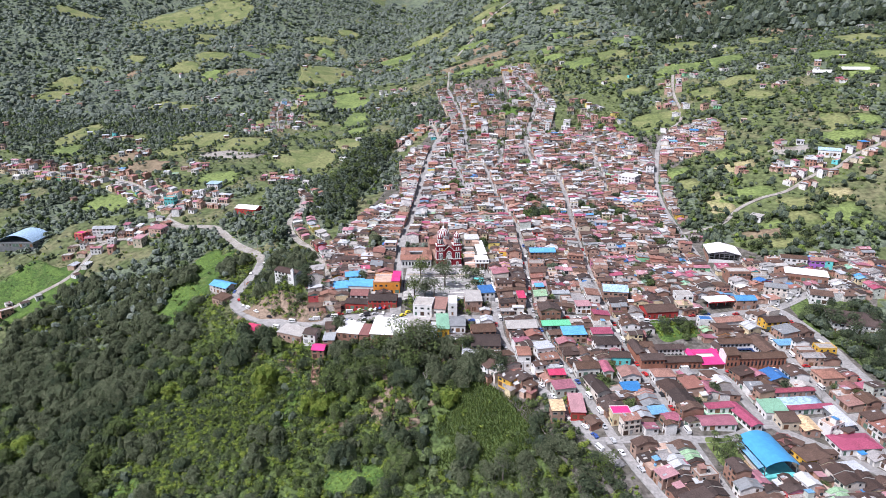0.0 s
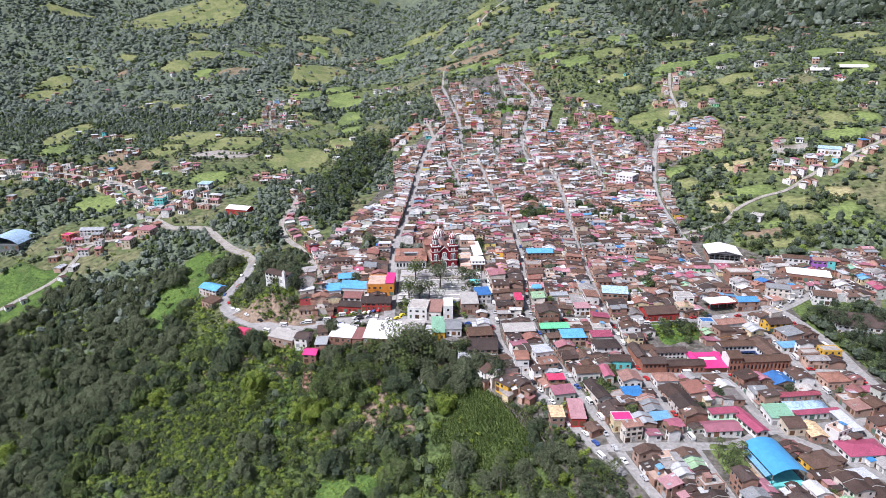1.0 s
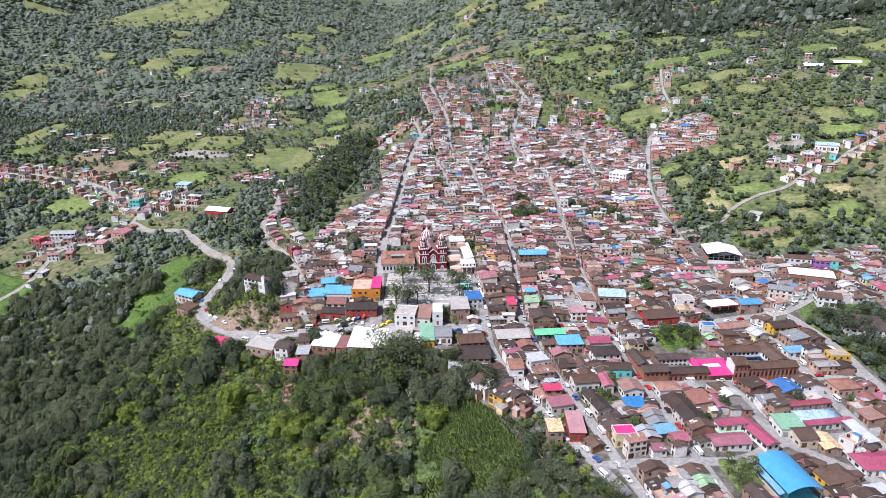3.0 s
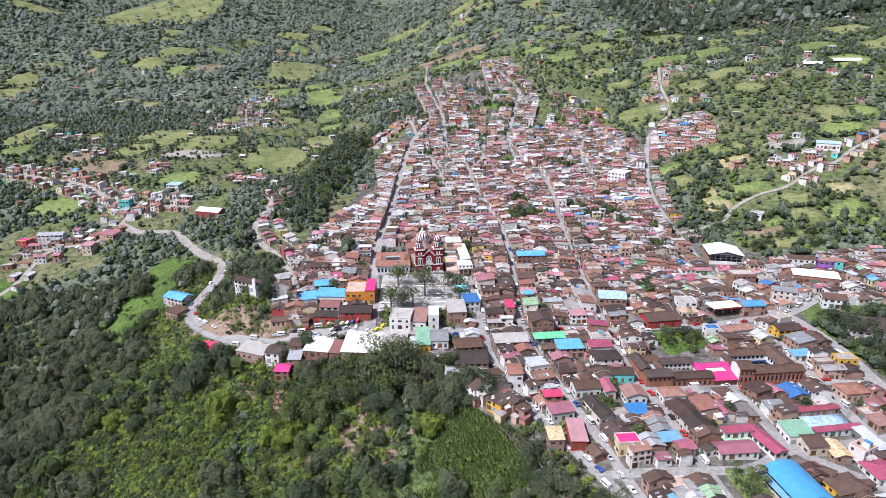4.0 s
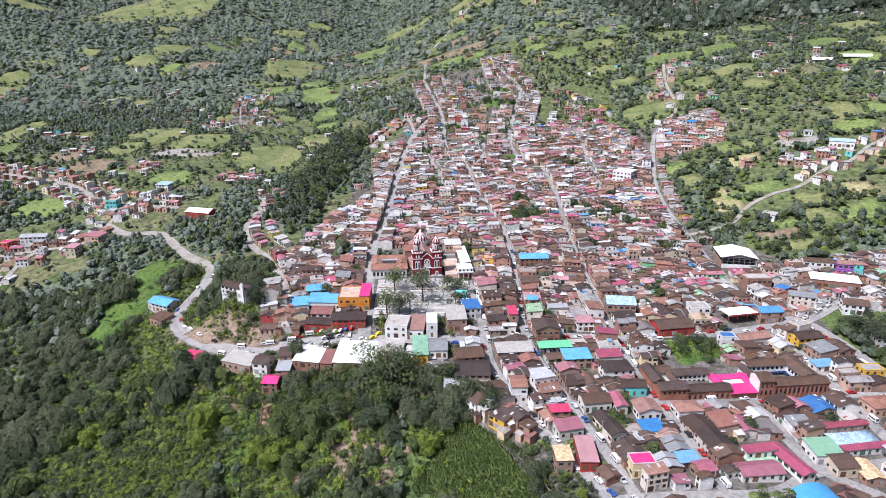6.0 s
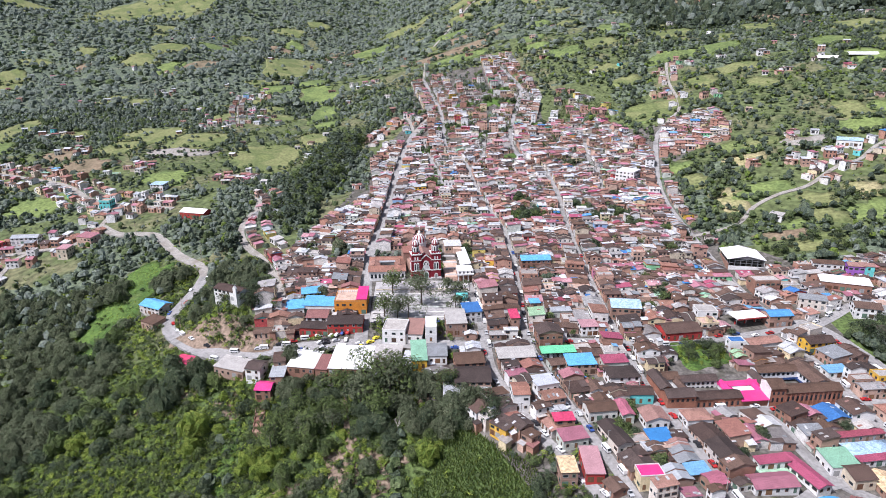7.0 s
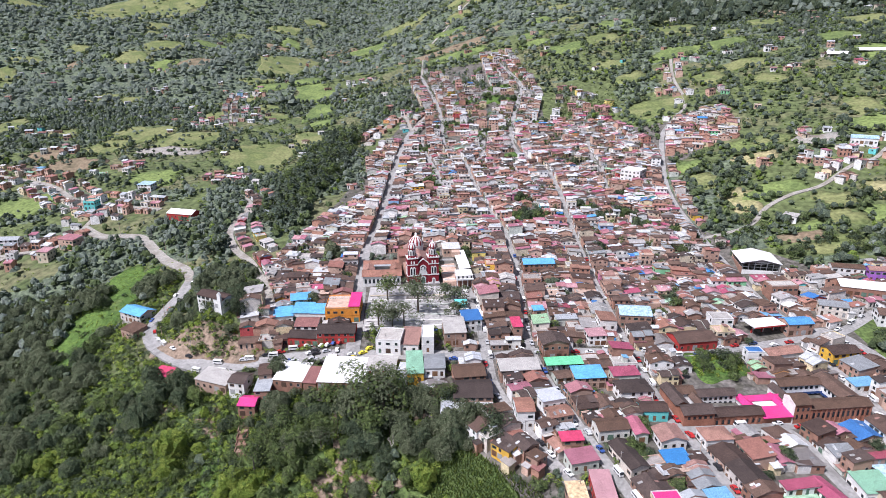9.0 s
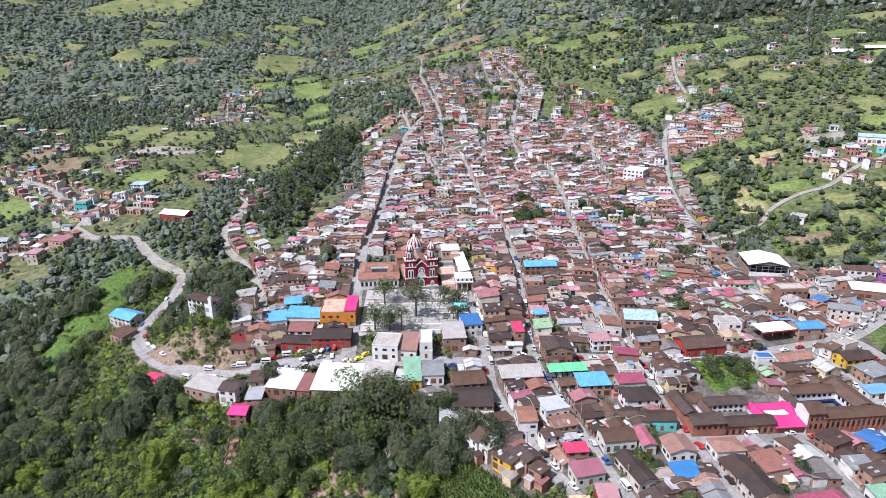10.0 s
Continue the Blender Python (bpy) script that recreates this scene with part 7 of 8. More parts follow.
def bare_tree(x, y, height):
    """A leafless tree: trunk and forking grey branches."""
    rng = random.Random(8)
    s = Solid()

    def limb(p, d, length, r, depth):
        q = p + d * length
        a = d.orthogonal().normalized()
        b = d.cross(a)
        v = [c + (a * math.cos(math.tau * i / 5) + b * math.sin(math.tau * i / 5)) * w for c, w in ((p, r), (q, r * 0.6)) for i in range(5)]
        s.add(v, [(i, (i + 1) % 5, (i + 1) % 5 + 5, i + 5) for i in range(5)] + [(5, 6, 7, 8, 9)])
        if depth:
            for _ in range(3):
                turn = Vector((rng.uniform(-0.7, 0.7), rng.uniform(-0.7, 0.7), rng.uniform(0.0, 0.5)))
                limb(q - d * length * rng.uniform(0, 0.3), (d + turn).normalized(), length * rng.uniform(0.55, 0.8), r * 0.55, depth - 1)
    limb(Vector((0, 0, -0.5)), Vector((0.05, 0, 1)).normalized(), height * 0.4, 0.3, 4)
    ob = part("bare_tree", s, M["dead_wood"], at=pose(x, y, gz(x, y)))
    return tagged(ob, "leafless pale grey tree standing in the scrub", "tree")


bare_tree(-13, -98, 9.0)
bare_tree(2, -104, 6.0)


def palm(x, y, height, turn):
    """A palm: slender trunk and a head of arching fronds."""
    ob = part("palm_tree", Solid().lathe([(0.3, -0.5), (0.22, 1.0), (0.17, height * 0.6), (0.15, height)], 0, 0, 8), M["bark"], at=pose(x, y, gz(x, y) + 0.4, 0, 0, turn))
    tagged(ob, "slender palm tree in the small park", "palm", "palms of the park")
    for i in range(13):
        a = math.tau * i / 13
        s = Solid()
        out, up = Vector((math.cos(a), math.sin(a), 0)), Vector((0, 0, 1))
        side = out.cross(up)
        lift = 0.9 if i % 2 else 0.35
        prev = None
        for k in range(6):
            u = k / 5
            c = out * (2.7 * u) + up * (height + lift * 2.4 * u * (1 - 0.9 * u) - 1.5 * u * u)
            wd = 0.55 * math.sin(math.pi * min(1, 0.15 + 0.85 * u)) + 0.03
            cur = (c - side * wd - up * 0.18 * (wd > 0.1), c, c + side * wd - up * 0.18 * (wd > 0.1))
            if prev:
                s.add([prev[0], prev[1], cur[1], cur[0], prev[2], cur[2]], [(0, 1, 2, 3), (1, 4, 5, 2)])
            prev = cur
        part("frond", s, M["leaf"], ob)


for i, (x, y) in enumerate(((119, -159), (123, -162), (126, -157), (130, -160), (131, -155), (121, -154))):
    palm(x, y, 5.2 + 0.5 * (i % 3), 33 * i)
yard_n = 0
YARD_REST = []
for x, y in YARDS:
    if is_taken(x, y, 2):
        continue
    if y < 60 and yard_n < 40:
        tree(x, y, tree_rng.randrange(8), tree_rng.uniform(0.35, 0.6), tree_rng.choice(["leaf", "leaf_dark", "leaf"]), tree_rng.uniform(0, 360), "small green yard tree between the roofs", "yard trees")
        yard_n += 1
    else:
        YARD_REST.append((x, y))


RING = np.array([(math.cos(math.tau * i / 5), math.sin(math.tau * i / 5)) for i in range(5)])
DOME = np.vstack([[(0, 0, 1.0)], np.column_stack([RING * 0.66, np.full(5, 0.7)]), np.column_stack([RING @ np.array([[0.81, 0.59], [-0.59, 0.81]]), np.full(5, -0.12)])])
DOME_TRI = np.array([(0, 1 + i, 1 + (i + 1) % 5) for i in range(5)] + [(1 + i, 6 + i, 1 + (i + 1) % 5) for i in range(5)] + [(6 + i, 6 + (i + 1) % 5, 1 + (i + 1) % 5) for i in range(5)])


def clump_woods(name, xy, seed, mat, crown, label, lobes=2, leaves=4, low=0.5, high=1.5, tallness=(1.2, 2.0), spray=(0.2, 0.36)):
    """Many crowns as one mesh: each of a few uneven, faceted clumps with loose sprays of leaves round them."""
    rng = np.random.default_rng(seed)
    xy = np.asarray(xy, float)
    base = settle_points(np.column_stack([xy, ground(xy[:, 0], xy[:, 1])]))
    n = len(base)
    r = crown * rng.uniform(low, high, n) * (0.75 + 0.5 * hash_noise(xy[:, 0], xy[:, 1], 30, seed))
    h = r * rng.uniform(*tallness, n)
    tris = []
    for k in range(lobes):
        away = rng.normal(0, 0.42 if k else 0.1, (n, 2)) * r[:, None]
        size = rng.uniform(0.5, 0.78, n) * r * (1.15 if k == 0 else 0.85)
        up = h * (rng.uniform(0.45, 0.62, n) if k == 0 else rng.uniform(0.2, 0.5, n))
        turn = rng.uniform(0, math.tau, n)
        v = DOME[None] * rng.uniform(0.72, 1.28, (n, 11, 1)) + rng.normal(0, 0.06, (n, 11, 3))
        x = v[..., 0] * np.cos(turn)[:, None] - v[..., 1] * np.sin(turn)[:, None]
        y = v[..., 0] * np.sin(turn)[:, None] + v[..., 1] * np.cos(turn)[:, None]
        v = np.stack([x * size[:, None], y * size[:, None], v[..., 2] * (0.42 * h)[:, None]], -1)
        v += base[:, None] + np.stack([away[:, 0], away[:, 1], up], 1)[:, None]
        tris.append(v[:, DOME_TRI].reshape(-1, 3))
    for k in range(leaves):
        out = rng.normal(size=(n, 3))
        out[:, 2] = np.abs(out[:, 2]) * 0.7
        out /= np.linalg.norm(out, axis=1)[:, None]
        c = base + out * np.stack([r * 0.85, r * 0.85, h * 0.5], 1) + np.stack([0 * r, 0 * r, h * 0.48], 1)
        facing = out + (0, 0, 0.35) + rng.normal(0, 0.35, (n, 3))
        a = np.cross(facing, rng.normal(size=(n, 3)))
        a /= np.linalg.norm(a, axis=1)[:, None]
        b = np.cross(facing, a) + rng.normal(0, 0.3, (n, 3))
        s = (r * rng.uniform(*spray, n))[:, None]
        tris.append(np.stack([c + a * s * 0.8, c + b * s * 0.8, c - (a + b) * s * 0.5], 1).reshape(-1, 3))
    ob = part(name, quads_mesh(name, np.concatenate(tris), 3), M[mat], settled=True)
    return tagged(ob, label, "trees", kind="stuff")


garden_trees = []
for gx0, gy0, gr, n_ in GARDENS:
    for _ in range(n_):
        a, q = tree_rng.uniform(0, math.tau), gr * tree_rng.random() ** 0.5
        garden_trees.append((gx0 + q * math.cos(a), gy0 + 0.8 * q * math.sin(a)))
clump_woods("garden_trees", garden_trees[::2], 120, "leaf", 2.6, "bushy green trees in the town's gardens", 5, 60, spray=(0.13, 0.24))
clump_woods("garden_trees", garden_trees[1::2], 121, "leaf_dark", 2.6, "dark green trees in the town's gardens", 5, 60, spray=(0.13, 0.24))


def crowns(name, xy, seed, mat, quads, size, crown, label, low=0.6, high=1.35, tallness=(1.6, 2.6), lobes=4):
    """Many crowns as one mesh."""
    rng = np.random.default_rng(seed)
    xy = np.asarray(xy, float)
    q = []
    for a, b, c in settle_points(np.column_stack([xy, ground(xy[:, 0], xy[:, 1])])):
        r = crown * rng.uniform(low, high)
        h = r * rng.uniform(*tallness)
        p, v = crown_points(rng, quads, r, h, lobes)
        p[:, 2] += h * 0.45
        q.append(leaf_quads(rng, p + (a, b, c), v, size * r / crown))
    ob = part(name, quads_mesh(name, np.concatenate(q)), M[mat], settled=True)
    return tagged(ob, label, "trees", kind="stuff")


def scatter(n, x0, x1, y0, y1, seed, thin=1.0, invert=False, margin=0.5):
    rng = np.random.default_rng(seed)
    x, y = rng.uniform(x0, x1, n), rng.uniform(y0, y1, n)
    d = wood_density(x, y)
    d = 1 - 0.6 * d if invert else d
    keep = (rng.uniform(0, 1, n) < d * thin) & (np.abs(x) < 0.86 * (y + 420) + 40)
    x, y = x[keep], y[keep]
    for fx, fy, fa, fb in FIELDS:
        inside = (np.abs((x - fx) / fa) ** 3 + np.abs((y - fy) / fb) ** 3 < 0.85) & (rng.uniform(0, 1, len(x)) < 0.95)
        x, y = x[~inside], y[~inside]
    keep = np.array([is_free(a, b, margin) for a, b in zip(x, y)], dtype=bool)
    return np.stack([x[keep], y[keep]], 1)


rest = {}
for x, y in spots[115:]:
    if on_bend(x, y, 13.0) or math.hypot(x + 58, y + 30) < 20:
        continue
    rest.setdefault(leaf_kind(x, y, tree_rng), []).append((x, y))
for k, lf in enumerate(sorted(rest)):
    clump_woods("gorge_trees", rest[lf], 70 + k, lf, 4.0, "dense trees filling the gorge below the town", 7, 110, 0.6, 1.5, (1.4, 2.2), (0.11, 0.2))
ravine = []
while len(ravine) < 290:
    y = tree_rng.uniform(95, 400)
    x = np.interp(y, [95, 160, 220, 300, 400], [-124, -112, -100, -96, -78]) + tree_rng.uniform(-30, 22)
    if is_free(x, y, 1.0):
        ravine.append((x, y))
for k in range(2):
    crowns("ravine_trees", ravine[k::2], 140 + k, ("leaf_mid", "leaf")[k], 60, 1.2, 4.2, "tall dense trees along the ravine beside the town", 0.7, 1.4, (2.0, 3.2), 5)
hedge_row = []
for (ax, ay), (bx, by), n_, wd in (((220, 186), (244, 196), 16, 3), ((222, 128), (232, 150), 12, 4), ((232, 150), (252, 164), 12, 4), ((196, 84), (226, 78), 26, 6), ((218, 98), (246, 80), 16, 4), ((258, 88), (274, 76), 10, 3), ((300, 108), (322, 100), 16, 7), ((222, 48), (240, 52), 12, 5), ((246, 62), (284, 54), 16, 3), ((256, 44), (290, 48), 18, 4)):
    for _ in range(n_):
        u = tree_rng.random()
        x, y = ax + (bx - ax) * u + tree_rng.uniform(-wd, wd), ay + (by - ay) * u + tree_rng.uniform(-wd, wd)
        if is_free(x, y, 0.5):
            hedge_row.append((x, y))
for k in range(2):
    crowns("slope_trees", hedge_row[k::2], 150 + k, ("leaf_dark", "leaf")[k], 90, 0.75, 3.0, "bushy trees in hedgerows on the grassy slope", 0.5, 1.4, (1.3, 2.0), 5)
thicket = [(x, y) for x, y in ((tree_rng.uniform(224, 266), tree_rng.uniform(-135, -34)) for _ in range(260)) if road_gap(x, y) > 2.5 and not is_taken(x, y, 1.0)]
clump_woods("avenue_trees", thicket[::2], 160, "leaf_mid", 3.6, "dense dark trees beside the avenue", 5, 50, 0.6, 1.3, spray=(0.13, 0.24))
clump_woods("avenue_trees", thicket[1::2], 161, "leaf_green", 3.0, "dense green bushes beside the avenue", 5, 50, 0.6, 1.3, spray=(0.13, 0.24))
crowns("yard_trees", YARD_REST, 69, "leaf", 36, 0.8, 2.7, "green trees and shrubs in back yards")
for k, (lf, n) in enumerate((("leaf", 12000), ("leaf_light", 14000), ("leaf_dark", 6000))):
    crowns("scrub", scatter(n, -330, 80, -210, 80, 90 + k, 0.9, True, 0.0), 80 + k, lf, 9, 0.85, 1.7, "knee-high to man-high scrub covering the near slope", 0.4, 1.8, (0.9, 1.6), 3)
# the palest leaf colour here has distance haze painted in
for k, (lf, n, th, x0, x1, size) in enumerate((("leaf_mid", 17000, 0.62, -760, 150, 2.6), ("leaf_green", 14000, 0.6, -760, 150, 2.4), ("leaf_fresh", 1800, 0.4, -760, 150, 2.2), ("leaf_hazed", 16000, 0.6, -760, 150, 2.5),
                                                ("leaf_mid", 10000, 0.6, 150, 700, 2.8), ("leaf_green", 12000, 0.62, 150, 700, 2.3), ("leaf_fresh", 3600, 0.5, 150, 700, 2.0), ("leaf_hazed", 3600, 0.6, 150, 700, 2.5))):
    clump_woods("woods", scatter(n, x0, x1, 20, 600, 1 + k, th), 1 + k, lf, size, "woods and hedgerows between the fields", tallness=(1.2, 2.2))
# darker leaves beyond x = 300 put a cloud shadow into the colour
for k, (lf, n, x0, x1) in enumerate((("leaf_mid", 2000, -1350, 300), ("leaf_hazed", 25000, -1350, 300), ("leaf_green", 4500, -1350, 300), ("leaf_mid", 11000, 300, 1300), ("leaf_dark", 6000, 300, 1300), ("leaf_hazed", 4000, 300, 1300))):
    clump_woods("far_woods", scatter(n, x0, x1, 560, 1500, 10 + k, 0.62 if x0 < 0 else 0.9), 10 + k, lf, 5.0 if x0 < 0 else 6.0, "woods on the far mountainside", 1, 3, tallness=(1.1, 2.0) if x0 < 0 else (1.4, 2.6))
# haze on the last hills comes from the leaf colour
clump_woods("far_woods", scatter(6000, -2000, 2000, 1500, 2700, 20, 1.0), 20, "leaf_hazed", 12.0, "woods on the far mountainside", 1, 1, tallness=(0.8, 1.3))

# the third scrub colour also carries painted haze
for k, (lf, n) in enumerate((("leaf_green", 4000), ("leaf_fresh", 5000), ("leaf_hazed", 2000))):
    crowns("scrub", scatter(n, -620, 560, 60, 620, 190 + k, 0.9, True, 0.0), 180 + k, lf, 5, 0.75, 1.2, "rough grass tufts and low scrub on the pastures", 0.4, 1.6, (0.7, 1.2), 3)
bush_rng = np.random.default_rng(52)
bushes = np.stack([-130 + bush_rng.normal(0, 34, 2600), -103 + bush_rng.normal(0, 22, 2600)], 1)
bushes = np.array([b for b in bushes if is_free(b[0], b[1], 0.0) and not on_bend(b[0], b[1], 7.0)])
for k, lf in enumerate(("leaf_light", "leaf", "leaf", "leaf_dark")):
    crowns("ridge_bushes", bushes[k::4], 400 + k, lf, 20, 0.62, 1.7, "dense yellow-green bushes covering the near ridge", 0.45, 1.5, (0.9, 1.5), 4)
tuft_rng = np.random.default_rng(44)
for k, (fx, fy, fa, fb, turn) in enumerate(((-200, 46, 19, 56, -13), (-89, -100, 4, 22, 0), (-46, -150, 17, 8, 10), (-350, 75, 34, 40, 0))):
    n_ = int(fa * fb * 1.5)
    u, v = tuft_rng.uniform(-1, 1, n_) * fa, tuft_rng.uniform(-1, 1, n_) * fb
    c, s = math.cos(radians(turn)), math.sin(radians(turn))
    crowns("grass_tufts", np.stack([fx + u * c - v * s, fy + u * s + v * c], 1), 300 + k, "leaf_light" if k != 3 else "leaf", 4, 0.42, 0.7, "tufts of rough grass on the steep slope", 0.3, 1.5, (0.7, 1.2), 3)
lot_rng = np.random.default_rng(61)
crowns("lot_bushes", np.stack([lot_rng.uniform(126, 150, 70), lot_rng.uniform(-61, -45, 70)], 1), 62, "leaf_light", 26, 0.5, 1.3, "lush bushes on the overgrown lot", 0.5, 1.6, (0.9, 1.5), 3)
hedge = []
for fx, fy, fa, fb in FIELDS:
    n_ = int(2 * math.pi * math.sqrt(fa * fb) / 3.6)
    for i in range(n_):
        if tree_rng.random() < 0.62:
            a = 2 * math.pi * i / n_
            k = (abs(math.cos(a)) ** 3 + abs(math.sin(a)) ** 3) ** (-1 / 3) * tree_rng.uniform(0.98, 1.1)
            x, y = fx + fa * k * math.cos(a), fy + fb * k * math.sin(a)
            if is_free(x, y, 0.5):
                hedge.append((x, y))
clump_woods("hedges", hedge[::2], 33, "leaf_mid", 2.7, "hedgerow trees round the fields")
clump_woods("hedges", hedge[1::2], 34, "leaf_green", 2.5, "hedgerow trees round the fields")

# maize on the field below the town
rng = np.random.default_rng(5)
rows_ = []
for x, y in product(np.arange(-6, 50, 1.1), np.arange(-158, -84, 1.5)):
    edge = np.interp(y, [-158, -129, -117, -97, -84], [52, 44, 35, 12, 2])
    if -4 + 5 * math.sin(y * 0.35) + 3 * math.sin(y * 1.1) < x < edge:
        rows_.append((x + rng.normal(0, 0.2), y + rng.normal(0, 0.2)))
crop = np.array(rows_)
n = len(crop)
base = settle_points(np.concatenate([crop, ground(crop[:, 0], crop[:, 1])[:, None]], 1))
q = []
for k in range(5):
    a = rng.uniform(0, 6.28, n)
    out = np.stack([np.cos(a), np.sin(a), np.zeros(n)], 1)
    side = np.stack([-np.sin(a), np.cos(a), np.zeros(n)], 1) * 0.16
    top = rng.uniform(1.5, 2.6, n)[:, None] * np.array([0, 0, 1.0])
    q.append(np.stack([base + top * 0.35 - side, base + top * 0.35 + side, base + top + out * 0.5 + side * 0.6, base + top * 0.95 + out * 0.8 - side * 0.4], 1))
maize = part("maize", quads_mesh("maize", np.concatenate(q).reshape(-1, 3)), M["leaf_maize"], settled=True)
tagged(maize, "field of green maize plants in rows below the town", "maize", kind="stuff")


# ---- cars, poles and small things ----
def car_body(length, height, van):
    s = Solid()
    hl = length / 2
    if van:
        s.prism([(-hl, 0.35), (hl, 0.35), (hl, 0.9), (hl - 0.5, height), (-hl + 0.1, height), (-hl, height - 0.2)], -0.85, 0.85)
    else:
        s.prism([(-hl, 0.35), (hl, 0.35), (hl, 0.75), (hl - 0.2, 0.85), (-hl + 0.1, 0.95), (-hl, 0.85)], -0.85, 0.85)
        s.prism([(-hl + 0.5, 0.92), (hl - 1.2, 0.86), (hl - 1.9, height), (-hl + 1.0, height)], -0.74, 0.74)
    return s


CAR_BODY = {k: car_body(*v).mesh("body") for k, v in {"car": (4.2, 1.45, False), "van": (4.8, 2.1, True)}.items()}
CAR_GLASS = {
    "car": Solid().prism([(-1.5, 0.98), (0.78, 0.94), (0.25, 1.36), (-1.1, 1.36)], -0.76, 0.76).mesh("side_glass"),
    "van": Solid().prism([(-1.9, 1.2), (1.9, 1.2), (1.75, 1.75), (-1.9, 1.75)], -0.87, 0.87).mesh("side_glass"),
}
CAR_SCREEN = {
    "car": Solid().add([(0.92, -0.68, 0.95), (0.92, 0.68, 0.95), (0.3, 0.6, 1.4), (0.3, -0.6, 1.4), (0.96, -0.68, 0.98), (0.96, 0.68, 0.98), (0.34, 0.6, 1.43), (0.34, -0.6, 1.43)], [(0, 1, 2, 3), (7, 6, 5, 4), (0, 4, 5, 1), (1, 5, 6, 2), (2, 6, 7, 3), (3, 7, 4, 0)]).mesh("windscreen"),
    "van": Solid().add([(2.38, -0.78, 1.1), (2.38, 0.78, 1.1), (2.0, 0.72, 2.0), (2.0, -0.72, 2.0), (2.42, -0.78, 1.12), (2.42, 0.78, 1.12), (2.04, 0.72, 2.02), (2.04, -0.72, 2.02)], [(0, 1, 2, 3), (7, 6, 5, 4), (0, 4, 5, 1), (1, 5, 6, 2), (2, 6, 7, 3), (3, 7, 4, 0)]).mesh("windscreen"),
}
WHEEL = Solid().lathe([(0.2, -0.1), (0.32, -0.1), (0.32, 0.1), (0.2, 0.1)], 0, 0, 8).mesh("wheel")


def car(x, y, rot, kind, paint, word):
    z = float(land_z(x, y)) + 0.45
    ob = part(kind, CAR_BODY[kind], M[paint], at=pose(x, y, z, 0, 0, rot))
    tagged(ob, f"{word} {kind} parked on the street", kind, "parked vehicles")
    part("side_glass", CAR_GLASS[kind], M["glass"], ob)
    part("windscreen", CAR_SCREEN[kind], M["glass"], ob)
    for px, py in product((-1.35, 1.35), (-0.82, 0.82)):
        part("wheel", WHEEL, M["tyre"], ob, at=pose(px, py, 0.32, 90))


for nm, col in (("paint_white", (0.72, 0.72, 0.71)), ("paint_silver", (0.42, 0.43, 0.44)), ("paint_dark", (0.03, 0.03, 0.035)), ("paint_red", (0.4, 0.03, 0.03)), ("paint_blue", (0.05, 0.1, 0.3))):
    M[nm] = material(nm, [col], 0.3, 1.0, 0.3, 0.0, contrast=0.05)
PAINTS = [("paint_white", "white"), ("paint_white", "white"), ("paint_silver", "silver-grey"), ("paint_dark", "dark grey"), ("paint_red", "red"), ("paint_blue", "dark blue")]
car_rng = random.Random(31)
n_cars = 0


def park(line, half, y0, y1, gap, one_side=0):
    global n_cars
    p = smooth_line(line, 1.0)
    t = np.gradient(p, axis=0)
    i = car_rng.randrange(3, 9)
    while i < len(p) - 3 and n_cars < 205:
        x, y = p[i]
        if y0 < y < y1:
            tx, ty = t[i] / np.hypot(*t[i])
            side = one_side or car_rng.choice([-1, 1])
            off = half - 1.2
            kd = "van" if car_rng.random() < 0.2 else "car"
            pt, wd = car_rng.choice(PAINTS) if kd == "car" else PAINTS[0]
            car(x - ty * off * side, y + tx * off * side, math.degrees(math.atan2(ty, tx)) + car_rng.choice([0, 180]), kd, pt, wd)
            n_cars += 1
        i += int(car_rng.uniform(*gap))


park(ST_B, 2.75, -160, 40, (6, 15))
park(ST_D, 2.5, -180, 70, (6, 15))
park(ST_E, 2.75, -180, 60, (6, 15))
park(ST_H, 3.2, -200, -36, (9, 20))
park(ST_G, 4.5, -160, -30, (6, 11), 1)
park(X_CONV, 2.5, -110, -80, (8, 18))
park(X_MID, 3.0, -60, -10, (6, 12))
park(X_PLAZA, 4.2, -60, 70, (6, 16))
park([(27, 22), (29, -26)], 3.0, -30, 30, (5, 7), 1)
park([(-31, -27), (20, -27)], 1.5, -40, 0, (5, 8), 1)
for x, y, r in ((-38, -47, 10), (-33, -46, 15), (-29, -43, 30), (-36, -52, 95), (-33, -51, 95), (-33, -54, 95), (-26, -40, 40), (-41, -45, 0)):
    car(x, y, r, "car", "taxi", "yellow taxi")
for i in range(8):
    pt, wd = PAINTS[i % 6]
    car(-62 + i * 4.6, -43.5 - (i % 2) * 4.0, 8, "car", pt, wd)

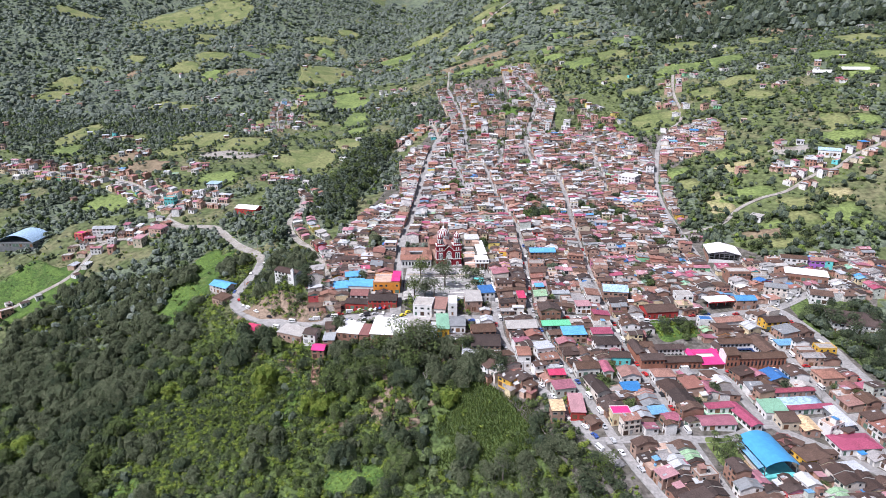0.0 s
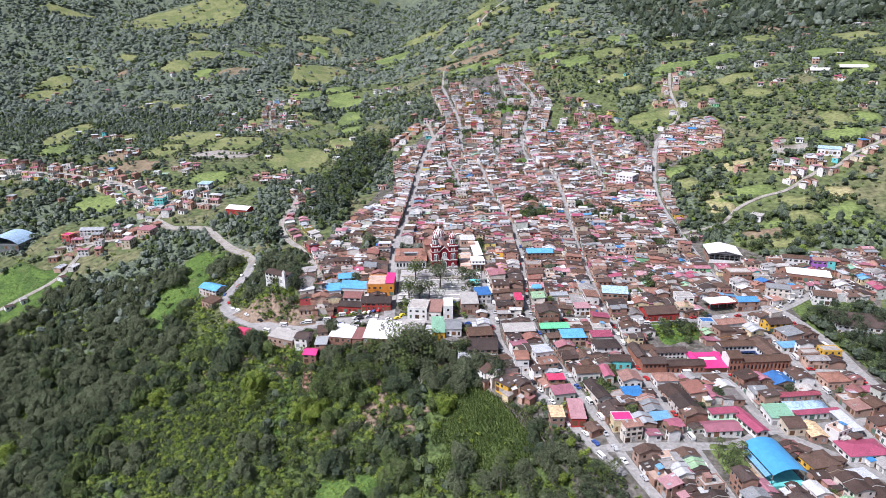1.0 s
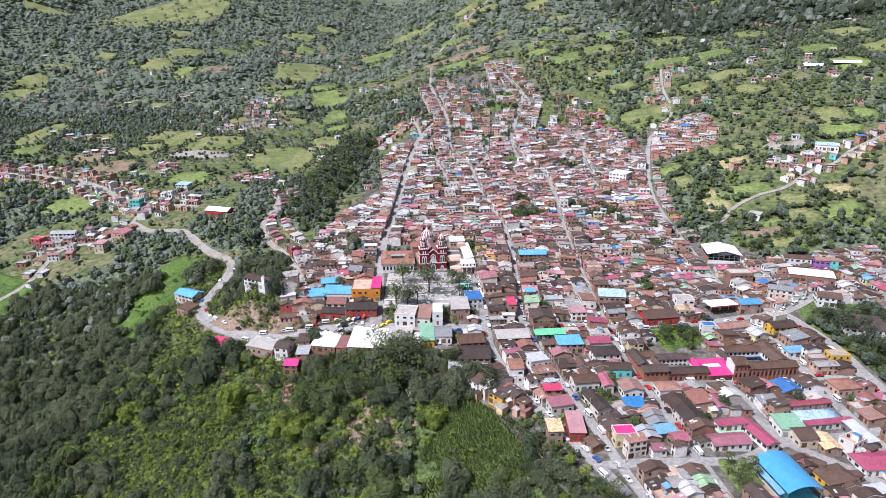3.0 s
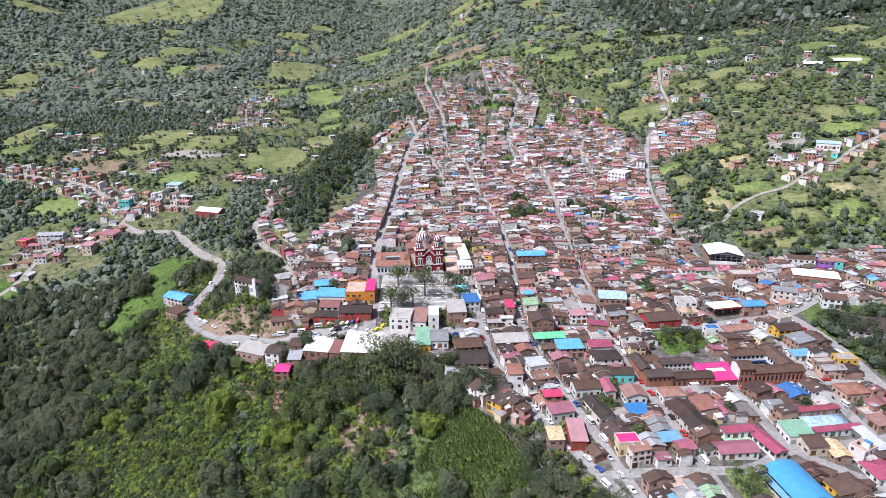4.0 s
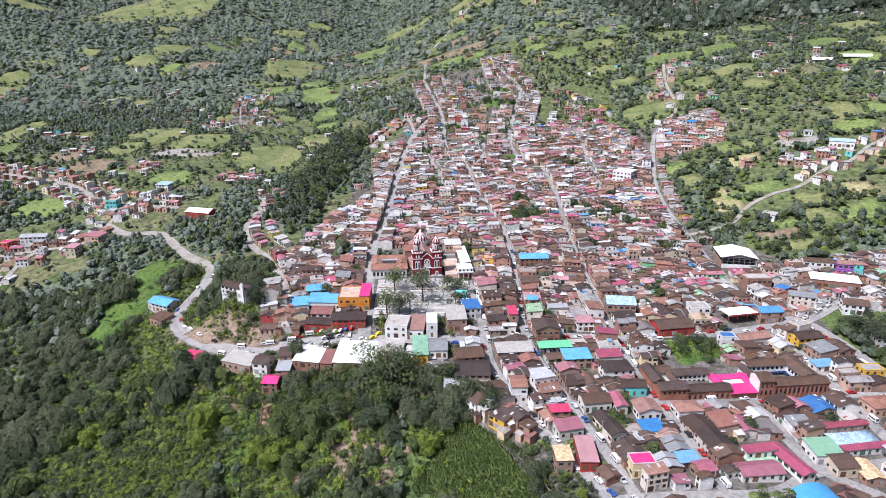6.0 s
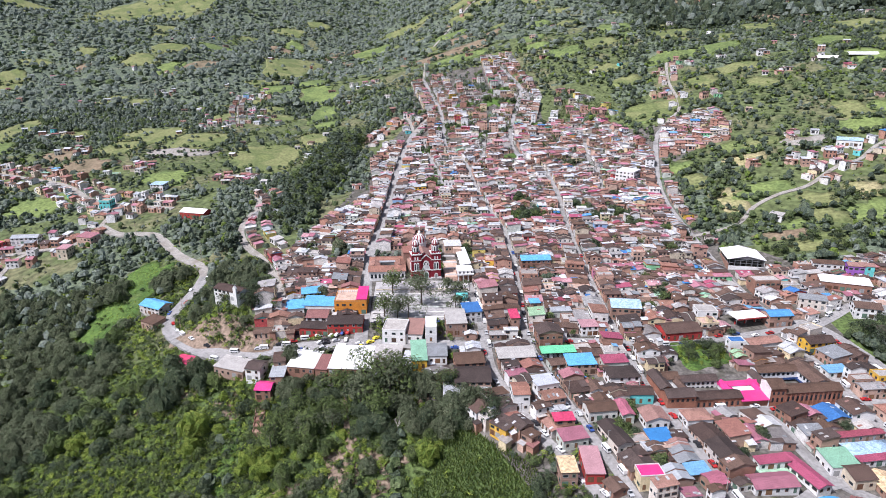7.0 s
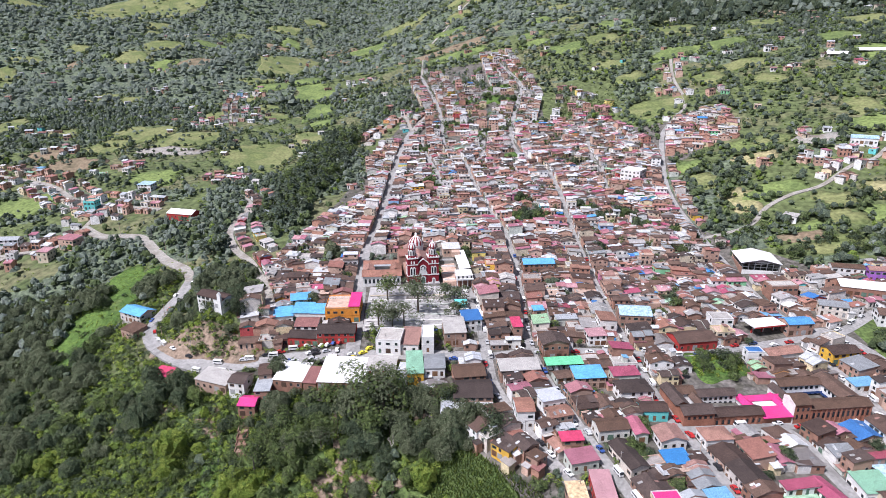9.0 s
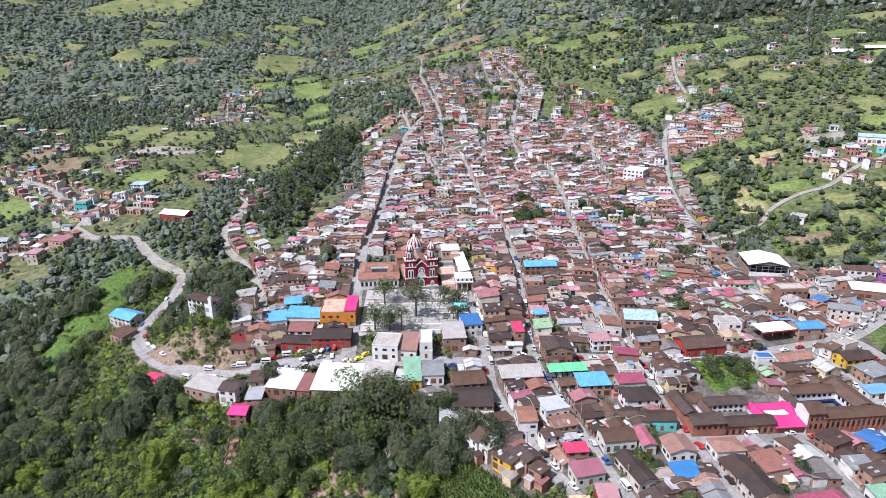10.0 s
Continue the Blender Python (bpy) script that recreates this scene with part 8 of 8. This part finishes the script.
for i in range(6):
    car(58.2 + i * 2.5, -56.5 + i * 0.18, 94, "van" if i % 3 == 1 else "car", *PAINTS[(0, 0, 2, 0, 3, 0)[i]])
for i, (x, y, r) in enumerate(((-50, -34, 60), (-47, -34, 60), (-44, -33, 60), (-41, -33, 60), (-52, -40, 15), (-47, -39, 15), (-42, -39, 95), (-57, -33, 12), (-64, -34, 8), (-70, -35, 5), (-77, -36, 0), (-88, -37, -4), (-101, -36, -10), (-55, -39, 30))):
    car(x, y, r, "van" if i in (8, 12) else "car", *PAINTS[(i * 5 + 1) % 6 if i not in (8, 12) else 0])

# utility poles along the streets
POLE = Solid().lathe([(0.16, -1.0), (0.14, 4.0), (0.1, 8.5)], 0, 0, 8).mesh("utility_pole")
ARM = Solid().box(-0.9, 0.9, -0.06, 0.06, 7.9, 8.05).mesh("crossarm")
for line, off in ((ST_B, 2.6), (ST_D, -2.4), (ST_E, 2.6), (ST_H, 3.2), (X_PLAZA, 4.3), (LANES[0][0], 4.4), (LANES[2][0], 3.2)):
    p = smooth_line(line, 1.0)
    for i in range(8, len(p) - 2, 34):
        tx, ty = (p[i + 1] - p[i - 1]) / np.hypot(*(p[i + 1] - p[i - 1]))
        x, y = p[i, 0] - ty * off, p[i, 1] + tx * off
        if y < 160:
            ob = part("utility_pole", POLE, M["slab"], at=pose(x, y, float(land_z(x, y)) + 0.3, 0, 0, math.degrees(math.atan2(ty, tx)) + 90))
            tagged(ob, "slim grey concrete utility pole beside the street", "pole", "utility poles")
            part("crossarm", ARM, M["steel"], ob)

# brick terraces stepping down below the cliff houses
for i in range(5):
    x, y = -77.5 + 0.3 * i, -77 - 3.0 * i
    s = Solid().box(-2.2 + 0.2 * (i % 2), 2.2, -1.4, 1.4, -5, 0.5).box(-2.2, -1.9, -1.4, 1.4, 0.5, 1.2).box(1.9, 2.2, -1.4, 1.4, 0.5, 1.1)
    tagged(part("garden_terrace", s, M["brick"], at=pose(x, y, gz(x, y) + 1.6, 0, 0, 5)), "small ruined brick terrace stepping down the slope", "terrace", "brick terraces")
